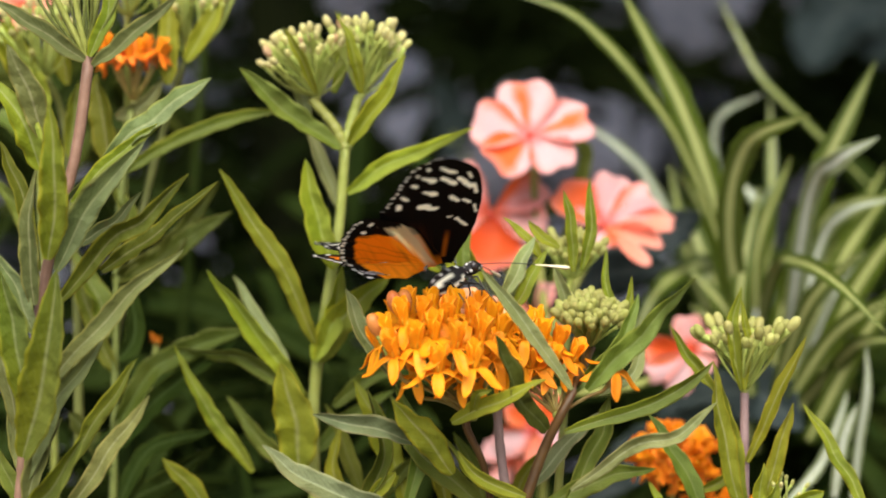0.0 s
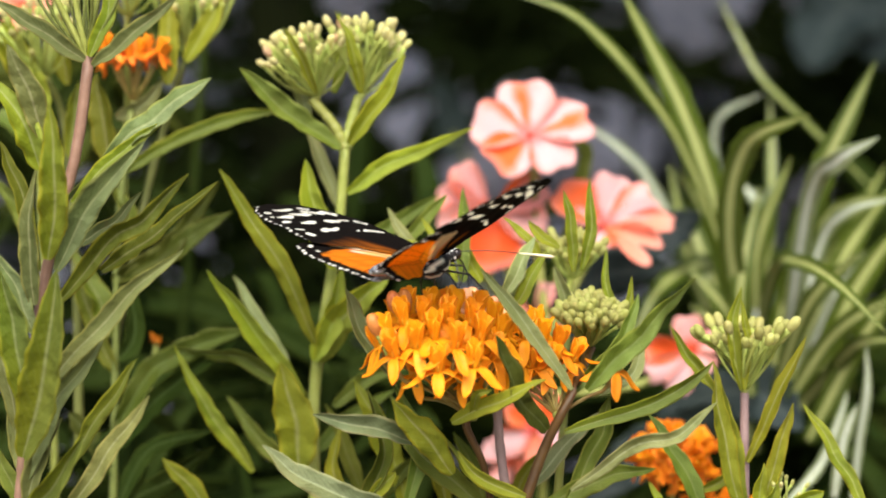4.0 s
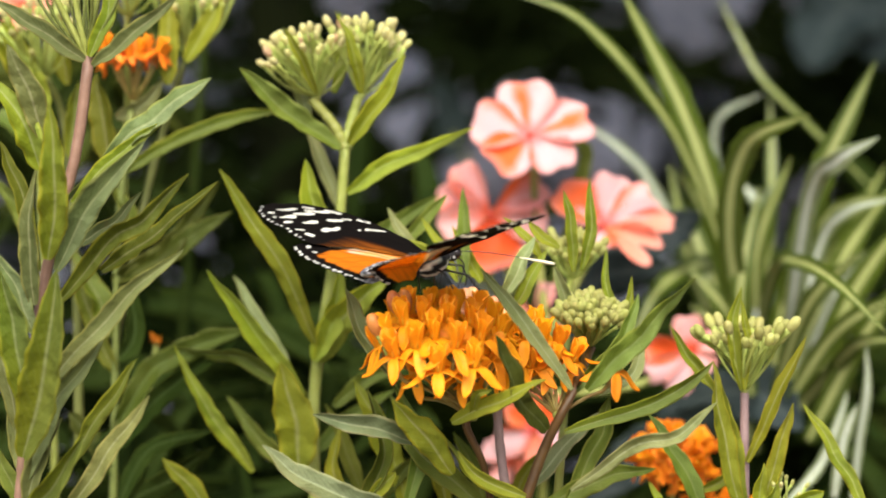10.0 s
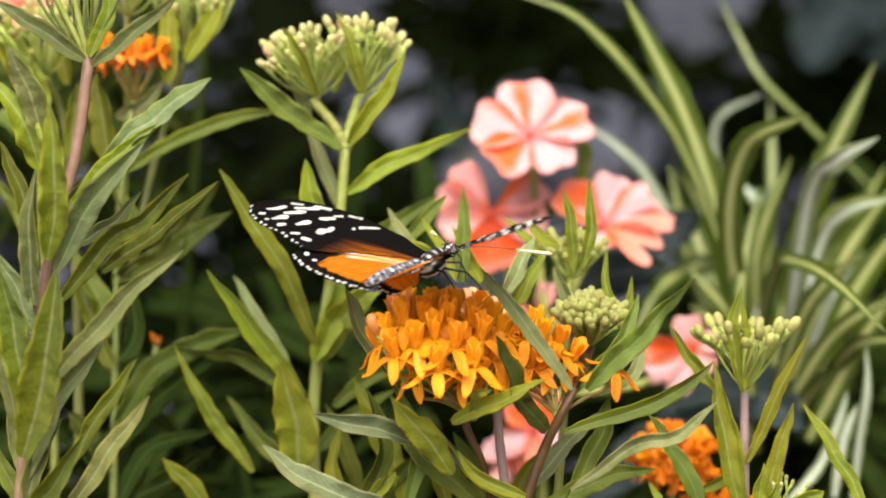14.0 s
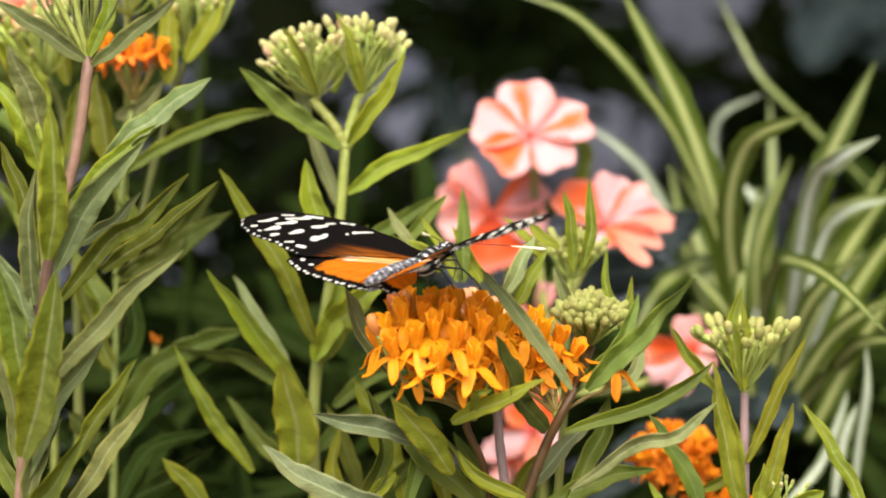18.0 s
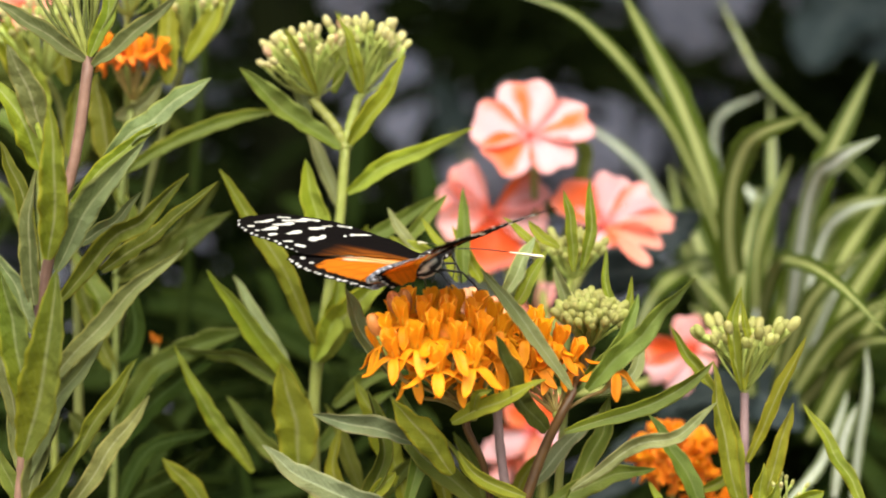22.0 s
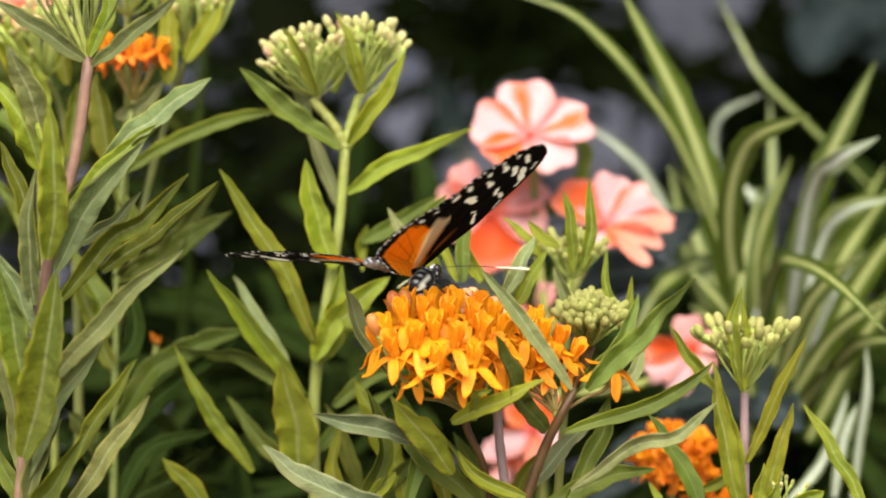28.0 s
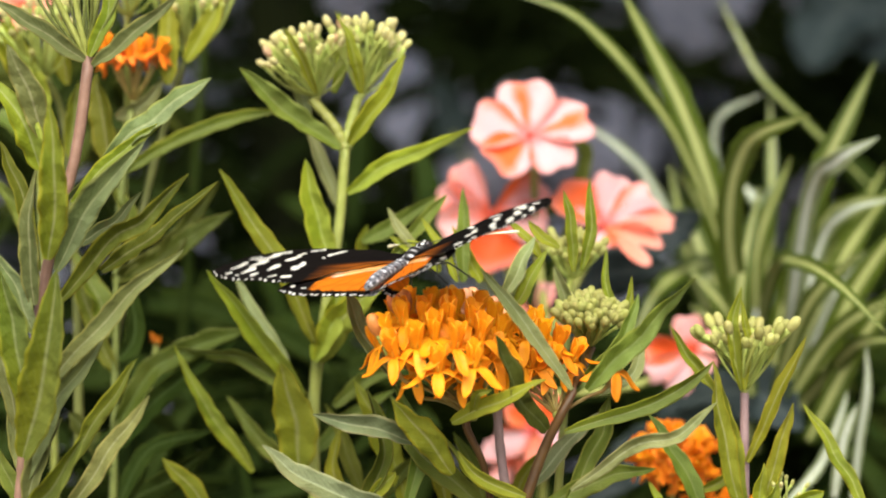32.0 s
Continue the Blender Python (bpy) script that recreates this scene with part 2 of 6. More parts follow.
EYE = plain_material("eye_dark", (0.010, 0.008, 0.007), (0.03, 0.02, 0.015), 2500, 0.2, 0, 0.1, 0.0)
PALE_TIP = plain_material("antenna_tip_cream", (0.70, 0.62, 0.38), (0.80, 0.74, 0.52), 900, 0.5, 0, 0.1, 0.0)


# ---------------------------------------------------------------- building blocks
FRONT = Vector((0.0, -0.95, 0.31))


def mesh_of(name, verts, faces, mats, uvs=None, slots=None, smooth=True):
    me = bpy.data.meshes.new(name)
    me.from_pydata([tuple(v) for v in verts], [], faces)
    for m in mats:
        me.materials.append(m)
    me.polygons.foreach_set("use_smooth", [smooth] * len(me.polygons))
    if slots:
        me.polygons.foreach_set("material_index", slots)
    if uvs:
        layer = me.uv_layers.new(name="UVMap")
        vi = [0] * len(me.loops)
        me.loops.foreach_get("vertex_index", vi)
        layer.data.foreach_set("uv", [c for i in vi for c in uvs[i]])
    me.update()
    return me


def put(name, me, parent, m=None, label=""):
    """Link a mesh as one part under a thing or a part."""
    ob = new(name, me)
    ob.parent = parent
    if m is not None:
        ob.matrix_basis = m
    return tagged(ob, label) if label else ob


def thing(name, at, label, category, group="", kind=""):
    ob = new(name)
    ob.empty_display_size = 0.01
    ob.location = at
    return tagged(ob, label, category, group, kind)


def origin(ob):
    """World place of a thing or of a part in it (none of the plants are turned)."""
    p = Vector(ob.location)
    while ob.parent:
        ob = ob.parent
        p += ob.location
    return p


def curve_points(pts, n):
    """Catmull-Rom through the points."""
    P = [Vector(p) for p in pts]
    P = [P[0] * 2 - P[1]] + P + [P[-1] * 2 - P[-2]]
    out, segs = [], len(P) - 3
    for k in range(n + 1):
        s = k / n * segs
        i = min(int(s), segs - 1)
        t = s - i
        a, b, c, d = P[i:i + 4]
        out.append(0.5 * (2 * b + (c - a) * t + (2 * a - 5 * b + 4 * c - d) * t * t + (3 * b - a - 3 * c + d) * t ** 3))
    return out


def tube_data(pts, radii, sides=8, base=0):
    verts, faces = [], []
    n = len(pts)
    ref = Vector((0.31, 0.9, 0.17)).normalized()
    for i, p in enumerate(pts):
        t = (pts[min(i + 1, n - 1)] - pts[max(i - 1, 0)]).normalized()
        if abs(t.dot(ref)) > 0.95:
            ref = Vector((0.9, -0.2, 0.4)).normalized()
        x = (ref - t * ref.dot(t)).normalized()
        y = t.cross(x)
        r = radii[0] + (radii[1] - radii[0]) * i / (n - 1) if len(radii) == 2 else radii[i]
        for k in range(sides):
            a = 2 * math.pi * k / sides
            verts.append(p + (x * math.cos(a) + y * math.sin(a)) * r)
    for i in range(n - 1):
        for k in range(sides):
            k2 = (k + 1) % sides
            faces.append((base + i * sides + k, base + i * sides + k2, base + (i + 1) * sides + k2, base + (i + 1) * sides + k))
    faces.append(tuple(base + k for k in reversed(range(sides))))
    faces.append(tuple(base + (n - 1) * sides + k for k in range(sides)))
    return verts, faces


def stem(plant, pts, r0, r1, mat, name="stem", n=60, label=""):
    o = origin(plant)
    line = curve_points(pts, n)
    radii = []
    for i in range(n + 1):
        k = i / n
        radii.append((r0 + (r1 - r0) * k) * (1 + 0.05 * math.sin(k * 31 + r0 * 9000)))
    v, f = tube_data([p - o for p in line], radii, 10)
    return put(name, mesh_of(name, v, f, [mat]), plant, label=label)


leaf_count = 0


def blade_data(line, width, roll, face, fold, wave, profile, cols=8, thick=0.00022, twist=0.0, phase=0.0):
    """A leaf along the points of line: midrib fold, wavy edges, two faces and a rim."""
    n = len(line) - 1
    grid, uvs = [], []
    length = sum((line[i + 1] - line[i]).length for i in range(n))
    for i in range(n + 1):
        t = (line[min(i + 1, n)] - line[max(i - 1, 0)]).normalized()
        nm = face - t * face.dot(t)
        nm = nm.normalized() if nm.length > 1e-4 else Vector((0, 0, 1))
        k = i / n
        nm.rotate(Matrix.Rotation(radians(roll + twist * (k - 0.3)), 3, t))
        side = t.cross(nm)
        hw = width / 2 * profile(k)
        row = []
        for j in range(cols + 1):
            s = j / cols * 2 - 1
            ripple = wave * hw * s * abs(s) * (math.sin(k * length / 0.0095 + phase + (1.3 if s > 0 else 0)) + 0.40 * math.sin(k * length / 0.0014 + phase * 5 + s * 2))
            notch = 1 + 0.07 * math.sin(k * length / 0.0042 + phase * 2 + s) + 0.055 * math.sin(k * length / 0.0010 + phase + s * 3)
            lift = (0.35 * abs(s) + 0.65 * s * s) * hw * math.sin(fold * (1 + (0.6 if s > 0 else -0.6) * math.sin(phase * 3))) + ripple
            row.append(line[i] + side * s * hw * notch * math.cos(fold) + nm * lift)
        grid.append((row, nm))
    verts, faces = [], []
    for sgn in (1, -1):
        for row, nm in grid:
            for p in row:
                verts.append(p + nm * thick / 2 * sgn)
        for i in range(n + 1):
            for j in range(cols + 1):
                uvs.append((j / cols, i / n))
    w, m = cols + 1, (n + 1) * (cols + 1)
    for i in range(n):
        for j in range(cols):
            a = i * w + j
            faces.append((a, a + 1, a + w + 1, a + w))
            faces.append((m + a, m + a + w, m + a + w + 1, m + a + 1))
        for j in (0, cols):
            a = i * w + j
            faces.append((a, a + w, m + a + w, m + a) if j == 0 else (a, m + a, m + a + w, a + w))
    return verts, faces, uvs


def lance(k):
    return max(0.03, min(1.0, 2.0 * (k + 0.03) ** 0.62 * max(0.0, 1.0 - k) ** 0.80 * 1.12))


def oval(k):
    return max(0.03, math.sin(math.pi * min(1, k * 0.97 + 0.015)) ** 0.75)


def spoon(k):
    return max(0.03, (0.42 + 0.58 * math.sin(min(1.0, k / 0.72) ** 1.6 * math.pi / 2)) * (1.0 if k < 0.72 else max(0.0, 1 - ((k - 0.72) / 0.28) ** 1.8)))


def strap(k):
    return max(0.05, (0.55 + 0.45 * min(1, k * 4)) * min(1.0, 2.2 * (1 - k) ** 0.75))


def leaf(plant, pts, width, roll, mat, fold=24, wave=0.40, shape=lance, face=FRONT, name="leaf", label="", n=32, twist=0.0):
    global leaf_count
    leaf_count += 1
    o = origin(plant)
    rng = random.Random(leaf_count)
    line = [p - o for p in curve_points(pts, n)]
    # a slight wander off the smooth curve, a twist and an uneven fold
    length = (line[-1] - line[0]).length
    sway = (line[-1] - line[0]).cross(Vector(face)).normalized() * length * rng.uniform(0.006, 0.016)
    turns, start = rng.uniform(1.0, 2.2), rng.uniform(0, 6.28)
    if shape is not strap:
        line = [p + sway * (math.sin(start + turns * 6.28 * i / n) - math.sin(start)) * math.sin(math.pi * i / n) for i, p in enumerate(line)]
    if shape in (lance, spoon):
        twist, fold, wave = twist or rng.uniform(-55, 55), fold * rng.uniform(0.5, 1.7), wave * rng.uniform(0.5, 1.6)
    v, f, uv = blade_data(line, width, roll, Vector(face), radians(fold), wave, shape, twist=twist, phase=leaf_count * 1.7)
    return put(name, mesh_of(name, v, f, [mat], uv), plant, label=label)


def ball_data(centre, rx, ry, rz, base, rings=6, sides=10, turn=None, shape=None):
    verts, faces = [], []
    for i in range(rings + 1):
        a = math.pi * i / rings
        for k in range(sides):
            b = 2 * math.pi * k / sides
            s = shape(i / rings) if shape else 1.0
            p = Vector((math.sin(a) * math.cos(b) * rx * s, math.sin(a) * math.sin(b) * ry * s, -math.cos(a) * rz))
            verts.append(Vector(centre) + (turn @ p if turn else p))
    for i in range(rings):
        for k in range(sides):
            k2 = (k + 1) % sides
            faces.append((base + i * sides + k, base + i * sides + k2, base + (i + 1) * sides + k2, base + (i + 1) * sides + k))
    return verts, faces


def bud_mesh(name, length, size, tint, bend, stalk=None):
    """A pear-shaped bud with five faint ridges on its thin stalk; the stalk starts at the origin and rises along z."""
    pts = [Vector((bend * math.sin(k / 8 * math.pi), bend * 0.4 * (k / 8) ** 2, length * k / 8)) for k in range(9)]
    v, f = tube_data(pts, [0.00034, 0.00034, 0.00035, 0.00037, 0.00039, 0.00042, 0.00047, 0.00058, 0.00085], 6)
    n0 = len(f)
    bv, bf = ball_data((0, 0, 0), size * 0.88, size * 0.88, size * 1.45, 0, 9, 15, shape=lambda k: 0.72 + 0.46 * k - 0.10 * k * k)
    for p in bv:
        p.xy *= 1 + 0.07 * math.cos(5 * math.atan2(p.y, p.x)) * (0.3 + 0.7 * max(0.0, p.z / size))
    bf = [tuple(i + len(v) for i in q) for q in bf]
    bv = [p + pts[-1] + Vector((0, 0, size * 1.05)) for p in bv]
    return mesh_of(name, v + bv, f + bf, [stalk or PEDICEL, tint], slots=[0] * n0 + [1] * len(bf))


BUDS = [bud_mesh("bud", 0.0188, 0.00118, BUD_CREAM, 0.0022), bud_mesh("bud", 0.0176, 0.00112, BUD_GREEN, -0.0020),
        bud_mesh("bud", 0.0194, 0.00124, BUD_CREAM, 0.0014), bud_mesh("bud", 0.0184, 0.00124, BUD_PINK, -0.0024)]
TIGHT_BUDS = [bud_mesh("bud", 0.0132, 0.00150, BUD_GREEN, 0.0010), bud_mesh("bud", 0.0122, 0.00138, BUD_GREEN, -0.0010), bud_mesh("bud", 0.0137, 0.00156, BUD_GREEN, 0.0006)]
FLAT_BUDS = [bud_mesh("bud", 0.0182, 0.00150, BUD_GREEN, 0.0022), bud_mesh("bud", 0.0174, 0.00136, BUD_GREEN, -0.0022), bud_mesh("bud", 0.0184, 0.00156, BUD_PALE, 0.0014)]
RIPE_BUDS = [bud_mesh("bud", 0.0150, 0.0027, BUD_ORANGE, 0.0008), bud_mesh("bud", 0.0150, 0.0025, BUD_ORANGE, -0.0008), bud_mesh("bud", 0.0140, 0.0022, BUD_PINK, -0.0008)]
LONG_BUDS = [bud_mesh("bud", 0.0300, 0.0017, BUD_GREEN, 0.0030, DULL_STEM), bud_mesh("bud", 0.0310, 0.0016, BUD_GREEN, -0.0030, DULL_STEM)]
RUSTY_BUD = bud_mesh("bud", 0.0120, 0.0021, BUD_RUSTY, 0.0006)


def petal_outline(q):
    return 0.50 + 0.50 * math.sin(min(1.0, q / 0.45) * math.pi / 2) if q < 0.45 else max(0.06, 1 - ((q - 0.45) / 0.55) ** 2.0) ** 0.80


def hood_outline(q):
    return 0.40 + 0.60 * math.sin(min(1.0, q / 0.6) * math.pi / 2) if q < 0.6 else max(0.10, 1 - ((q - 0.6) / 0.4) ** 2.2) ** 0.6


def floret_mesh(name, length, spread, seed, petal=None, hood=None, stalk=None):
    """A milkweed floret: five bent-back petals under a crown of five flaring hoods round a column, on its stalk."""
    petal = petal or PETAL_ORANGE
    rng = random.Random(seed)
    v, f = tube_data([Vector((0.0006 * math.sin(k), 0, length * k / 4)) for k in range(5)], (0.0004, 0.0005), 6)
    slots = [3] * len(f)
    top = length

    def add(data, slot):
        nonlocal v, f, slots
        bv, bf = data[:2]
        f = f + [tuple(i + len(v) for i in q) for q in bf]
        v, slots = v + bv, slots + [slot] * len(bf)

    for k in range(5):
        a = 2 * math.pi * k / 5 + rng.uniform(-0.12, 0.12)
        d = Vector((math.cos(a), math.sin(a), 0))
        # out, then bent back, with the tip kicked out again
        droop = radians(88) * (1 - spread * rng.uniform(0.8, 1.2))
        step, p = 0.0082 * rng.uniform(0.9, 1.08) / 11, Vector((0, 0, top)) + d * 0.0008
        line = []
        for i in range(12):
            q = i / 11
            line.append(p.copy())
            fall = droop * min(1.0, 0.15 + q * 2.4) - radians(46) * max(0.0, q - 0.55) / 0.45
            p += (d * math.cos(fall) - Vector((0, 0, math.sin(fall)))) * step
        add(blade_data(line, 0.0028, rng.uniform(-10, 10), Vector((0, 0, 0.7)) + d, 0.20, 0.03, petal_outline, 6, 0.0003, 0, k), 0)
        # the hood: an upright tongue, hollow towards the column, its tip leaning out
        h, flare = 0.0066 * rng.uniform(0.85, 1.1), rng.uniform(0.0005, 0.0016)
        b = a + math.pi / 5 * rng.uniform(-0.2, 0.2)
        d = Vector((math.cos(b), math.sin(b), 0))
        line = [Vector((0, 0, top + 0.0002)) + d * (0.0009 + flare * q ** 1.5) + Vector((0, 0, h * (q - 0.06 * q ** 3))) for q in [i / 8 for i in range(9)]]
        add(blade_data(line, 0.0033, rng.uniform(-14, 14), d, -0.28, 0.0, hood_outline, 6, 0.0003), 1)
        # the horn that leans in over the column
        line = [Vector((0, 0, top + 0.0004)) + d * (0.0013 - 0.0009 * q * q) + Vector((0, 0, 0.0040 * q)) for q in (0, 0.33, 0.66, 1)]
        add(tube_data(line, (0.00026, 0.00012), 5), 2)
    add(tube_data([Vector((0, 0, top)), Vector((0, 0, top + 0.0016)), Vector((0, 0, top + 0.0026)), Vector((0, 0, top + 0.0030))], [0.0007, 0.0009, 0.0010, 0.0005], 8), 2)
    return mesh_of(name, v, f, [petal, hood or HOOD, COLUMN, stalk or GREEN_STEM], slots=slots)


LOOSE_FLORETS = [floret_mesh("floret", 0.002, s, 5 + i) for i, s in enumerate((0.40, 0.54, 0.32, 0.64, 0.48, 0.70))]
DEEP_FLORETS = [floret_mesh("floret", 0.013, s, 15 + i, PETAL_DEEP, HOOD_DEEP) for i, s in enumerate((0.35, 0.55))]
LONG_FLORETS = [floret_mesh("floret", 0.022, s, 25 + i, PETAL_DEEP, HOOD_DEEP, STALK) for i, s in enumerate((0.35, 0.6))]


def aim(at, direction, spin=0.0, size=1.0):
    q = Vector(direction).normalized().to_track_quat("Z", "Y")
    return Matrix.Translation(at) @ q.to_matrix().to_4x4() @ Matrix.Rotation(spin, 4, "Z") @ Matrix.Diagonal((size, size, size, 1))


def umbel(plant, base, axis, cone, size, count, meshes, seed, name="bud_cluster", piece="bud", label="", jitter=0.12, flat=0.0, vary=0.14):
    """A head of buds or florets on stalks that spread from one point."""
    rng = random.Random(seed)
    o = origin(plant)
    hub_v, hub_f = ball_data((0, 0, 0), 0.0011 * size, 0.0011 * size, 0.0011 * size, 0)
    head = put(name, mesh_of(name, hub_v, hub_f, [GREEN_STEM]), plant, Matrix.Translation(Vector(base) - o), label)
    q = Vector(axis).normalized().to_track_quat("Z", "Y")
    for i in range(count):
        z = 1 - (i + 0.5) / count * (1 - math.cos(radians(cone)))
        a = i * 2.39996 + rng.uniform(-0.2, 0.2)
        r = math.sqrt(max(0, 1 - z * z))
        d = q @ Vector((r * math.cos(a), r * math.sin(a), z))
        d = (d + Vector((rng.uniform(-1, 1), rng.uniform(-1, 1), rng.uniform(-1, 1))) * jitter).normalized()
        put(piece, rng.choice(meshes), head, aim((0, 0, 0), d, rng.uniform(0, 6.28), size * max(0.6, z) ** -flat * (rng.uniform(0.90, 1.08) if piece == "floret" else rng.uniform(0.96 - vary, 0.96 + vary))))
    return head


def floret(head, at, direction, size=1.0, mesh=0, spin=0.0):
    """One floret whose crown stands at the given place, facing the direction, on a curved stalk from the hub."""
    d = Vector(direction).normalized()
    p = Vector(at) - origin(head) - d * 0.002 * size
    ob = put("floret", LOOSE_FLORETS[mesh], head, aim(p, d, spin, size))
    v, f = tube_data(curve_points([(0, 0, 0), p * 0.55 + Vector((0, 0.001, -0.001)), p - d * 0.004, p], 10), (0.00045, 0.0005), 6)
    put("pedicel", mesh_of("pedicel", v, f, [STALK]), head)
    return ob


def bloom(plant, at, facing, petals, label="", cup=0.19, eye_mat=None):
    """An open flower round a small eye. Petals: direction in degrees from the right, length, half width in degrees, notch of the tip, material."""
    rng = random.Random(len(petals) * 7 + int(abs(at[0]) * 90000))
    n = Vector(facing).normalized()
    x = (Vector((1, 0, 0)) - n * n.x).normalized()
    turn = Matrix((x, n.cross(x), n)).transposed().to_4x4()
    hv, hf = ball_data((0, 0, 0.0006), 0.0010, 0.0008, 0.0012, 0)
    eye = put("flower", mesh_of("flower", hv, hf, [eye_mat or PETAL_RED]), plant, Matrix.Translation(Vector(at) - origin(plant)) @ turn, label)
    rows, cols = 16, 18
    for k, (angle, length, half, notch, mat) in enumerate(petals):
        v, f, uv = [], [], []
        roll, phase = rng.uniform(-0.10, 0.10), rng.uniform(0, 6.28)
        for sgn in (1, -1):
            for i in range(rows + 1):
                q = i / rows
                for j in range(cols + 1):
                    s = j / cols * 2 - 1
                    edge = (1 - 0.34 * abs(s) ** 3.2) * (1 - notch * math.exp(-(s / 0.26) ** 2) * q) * (1 + 0.035 * math.sin(s * 7 + phase) * q)
                    a = radians(angle) + s * radians(half) * (0.94 + 0.10 * math.sin(min(1.0, q * 1.25) * math.pi / 2)) * (1.0 - 0.10 * q ** 6)
                    out = 0.0007 + length * q * edge
                    z = length * (cup * q ** 1.4 + roll * s * q + 0.05 * math.sin(s * 4.2 + phase + q * 3) * q - 0.10 * max(0.0, q - 0.7) + 0.10 * s * s * q) + 0.00035 * (k % 3) + sgn * 0.00016
                    v.append(Vector((math.cos(a) * out, math.sin(a) * out, z)))
                    uv.append((j / cols, q))
        w, m = cols + 1, (rows + 1) * (cols + 1)
        for i in range(rows):
            for j in range(cols):
                c = i * w + j
                f.append((c, c + w, c + w + 1, c + 1))
                f.append((m + c, m + c + 1, m + c + w + 1, m + c + w))
            for j in (0, cols):
                c = i * w + j
                f.append((c, m + c, m + c + w, c + w))
        for j in range(cols):
            c = rows * w + j
            f.append((c, m + c, m + c + 1, c + 1))
        put("petal", mesh_of("petal", v, f, [mat], uv), eye)
    return eye


# ---------------------------------------------------------------- ground and stone bank
def ground():
    n, size = 60, 60.0
    v, f = [], []
    for i in range(n + 1):
        for j in range(n + 1):
            x, y = ((i / n - 0.5) * 2), ((j / n - 0.5) * 2)
            x, y = math.copysign(abs(x) ** 3, x) * size, math.copysign(abs(y) ** 3, y) * size + 0.8
            v.append((x, y, 0.02 * noise.noise((x * 3, y * 3, 0)) - 0.01))
    for i in range(n):
        for j in range(n):
            a = i * (n + 1) + j
            f.append((a, a + n + 1, a + n + 2, a + 1))
    ob = new("ground", mesh_of("ground", v, f, [SOIL]))
    tagged(ob, "bare garden soil under the plants, paled to bounce light upwards", "ground", kind="structure")


def stone_mesh(seed):
    rng = random.Random(seed)
    bm = bmesh.new()
    bmesh.ops.create_icosphere(bm, subdivisions=3, radius=1.0)
    off = Vector((rng.uniform(0, 50), rng.uniform(0, 50), rng.uniform(0, 50)))
    for w in bm.verts:
        c = w.co.copy()
        m = max(abs(c.x), abs(c.y), abs(c.z))
        c = c.lerp(c / m * 0.86, 0.55)
        c *= 1 + 0.16 * noise.noise(w.co * 1.3 + off) + 0.06 * noise.noise(w.co * 4 + off)
        c.z = round(c.z * 4.5) / 4.5 * 0.45 + c.z * 0.55
        w.co = c
    me = bpy.data.meshes.new("stone")
    bm.to_mesh(me)
    bm.free()
    me.materials.append(STONE)
    me.polygons.foreach_set("use_smooth", [True] * len(me.polygons))
    return me


def stone_bank():
    rng = random.Random(4)
    bank = thing("stone_bank", (0, 1.55, 0), "rough grey layered stone bank behind the plants", "stone wall", kind="structure")
    kinds = [stone_mesh(s) for s in range(6)]
    z, row = 0.0, 0
    while z < 1.15:
        h = rng.uniform(0.085, 0.13)
        x = -1.3 + rng.uniform(0, 0.15)
        while x < 1.3:
            w = rng.uniform(0.14, 0.27)
            m = Matrix.Translation((x + w / 2, 0.05 * row * 0.3 + rng.uniform(-0.035, 0.035), z + h / 2)) @ Euler((rng.uniform(-0.08, 0.08), rng.uniform(-0.09, 0.09), rng.uniform(-0.2, 0.2))).to_matrix().to_4x4() @ Matrix.Diagonal((w * 0.56, 0.13, h * 0.60, 1))
            put("stone", rng.choice(kinds), bank, m)
            x += w
        z += h
        row += 1
    v = [(-1.5, 0.12, 0), (1.5, 0.12, 0), (1.5, 0.5, 0), (-1.5, 0.5, 0), (-1.5, 0.30, 1.2), (1.5, 0.30, 1.2), (1.5, 0.5, 1.2), (-1.5, 0.5, 1.2)]
    f = [(0, 1, 5, 4), (1, 2, 6, 5), (2, 3, 7, 6), (3, 0, 4, 7), (4, 5, 6, 7), (3, 2, 1, 0)]
    put("earth_core", mesh_of("earth_core", v, f, [SOIL], smooth=False), bank)


def foliage(name, label, category, centre, spread, count, size, mats, seed, droop=0.3, group=""):
    """A mass of small leaves that nobody could count, on thin shoots from the soil."""
    rng = random.Random(seed)
    cx, cy, cz = centre
    verts, faces, uvs, slots = [], [], [], []
    for i in range(count):
        near = [max(-1.7, min(1.7, rng.gauss(0, 1))) for k in range(3)]
        p = Vector((cx + near[0] * spread[0], cy + near[1] * spread[1], max(0.03, cz + near[2] * spread[2])))
        d = Vector((rng.uniform(-1, 1), rng.uniform(-0.7, 0.4), rng.uniform(-droop, 1))).normalized()
        L = size * rng.uniform(0.7, 1.3)
        line = [p + d * L * q + Vector((0, 0, -L * 0.35 * q * q)) for q in [k / 7 for k in range(8)]]
        v, f, uv = blade_data(line, L * rng.uniform(0.14, 0.26), rng.uniform(-50, 50), FRONT, 0.25, 0.1, lance, 4, 0.0003, 0, i)
        faces += [tuple(k + len(verts) for k in q) for q in f]
        verts += v
        uvs += uv
        slots += [i % len(mats)] * len(f)
    for i in range(max(4, count // 18)):
        x, y = cx + rng.gauss(0, spread[0]), cy + rng.gauss(0, spread[1])
        h = min(0.9, cz + spread[2])
        v, f = tube_data(curve_points([(x, y, 0), (x + rng.uniform(-.02, .02), y, h * 0.5), (x + rng.uniform(-.05, .05), y + rng.uniform(-.03, .03), h)], 8), (0.003, 0.0012), 6)
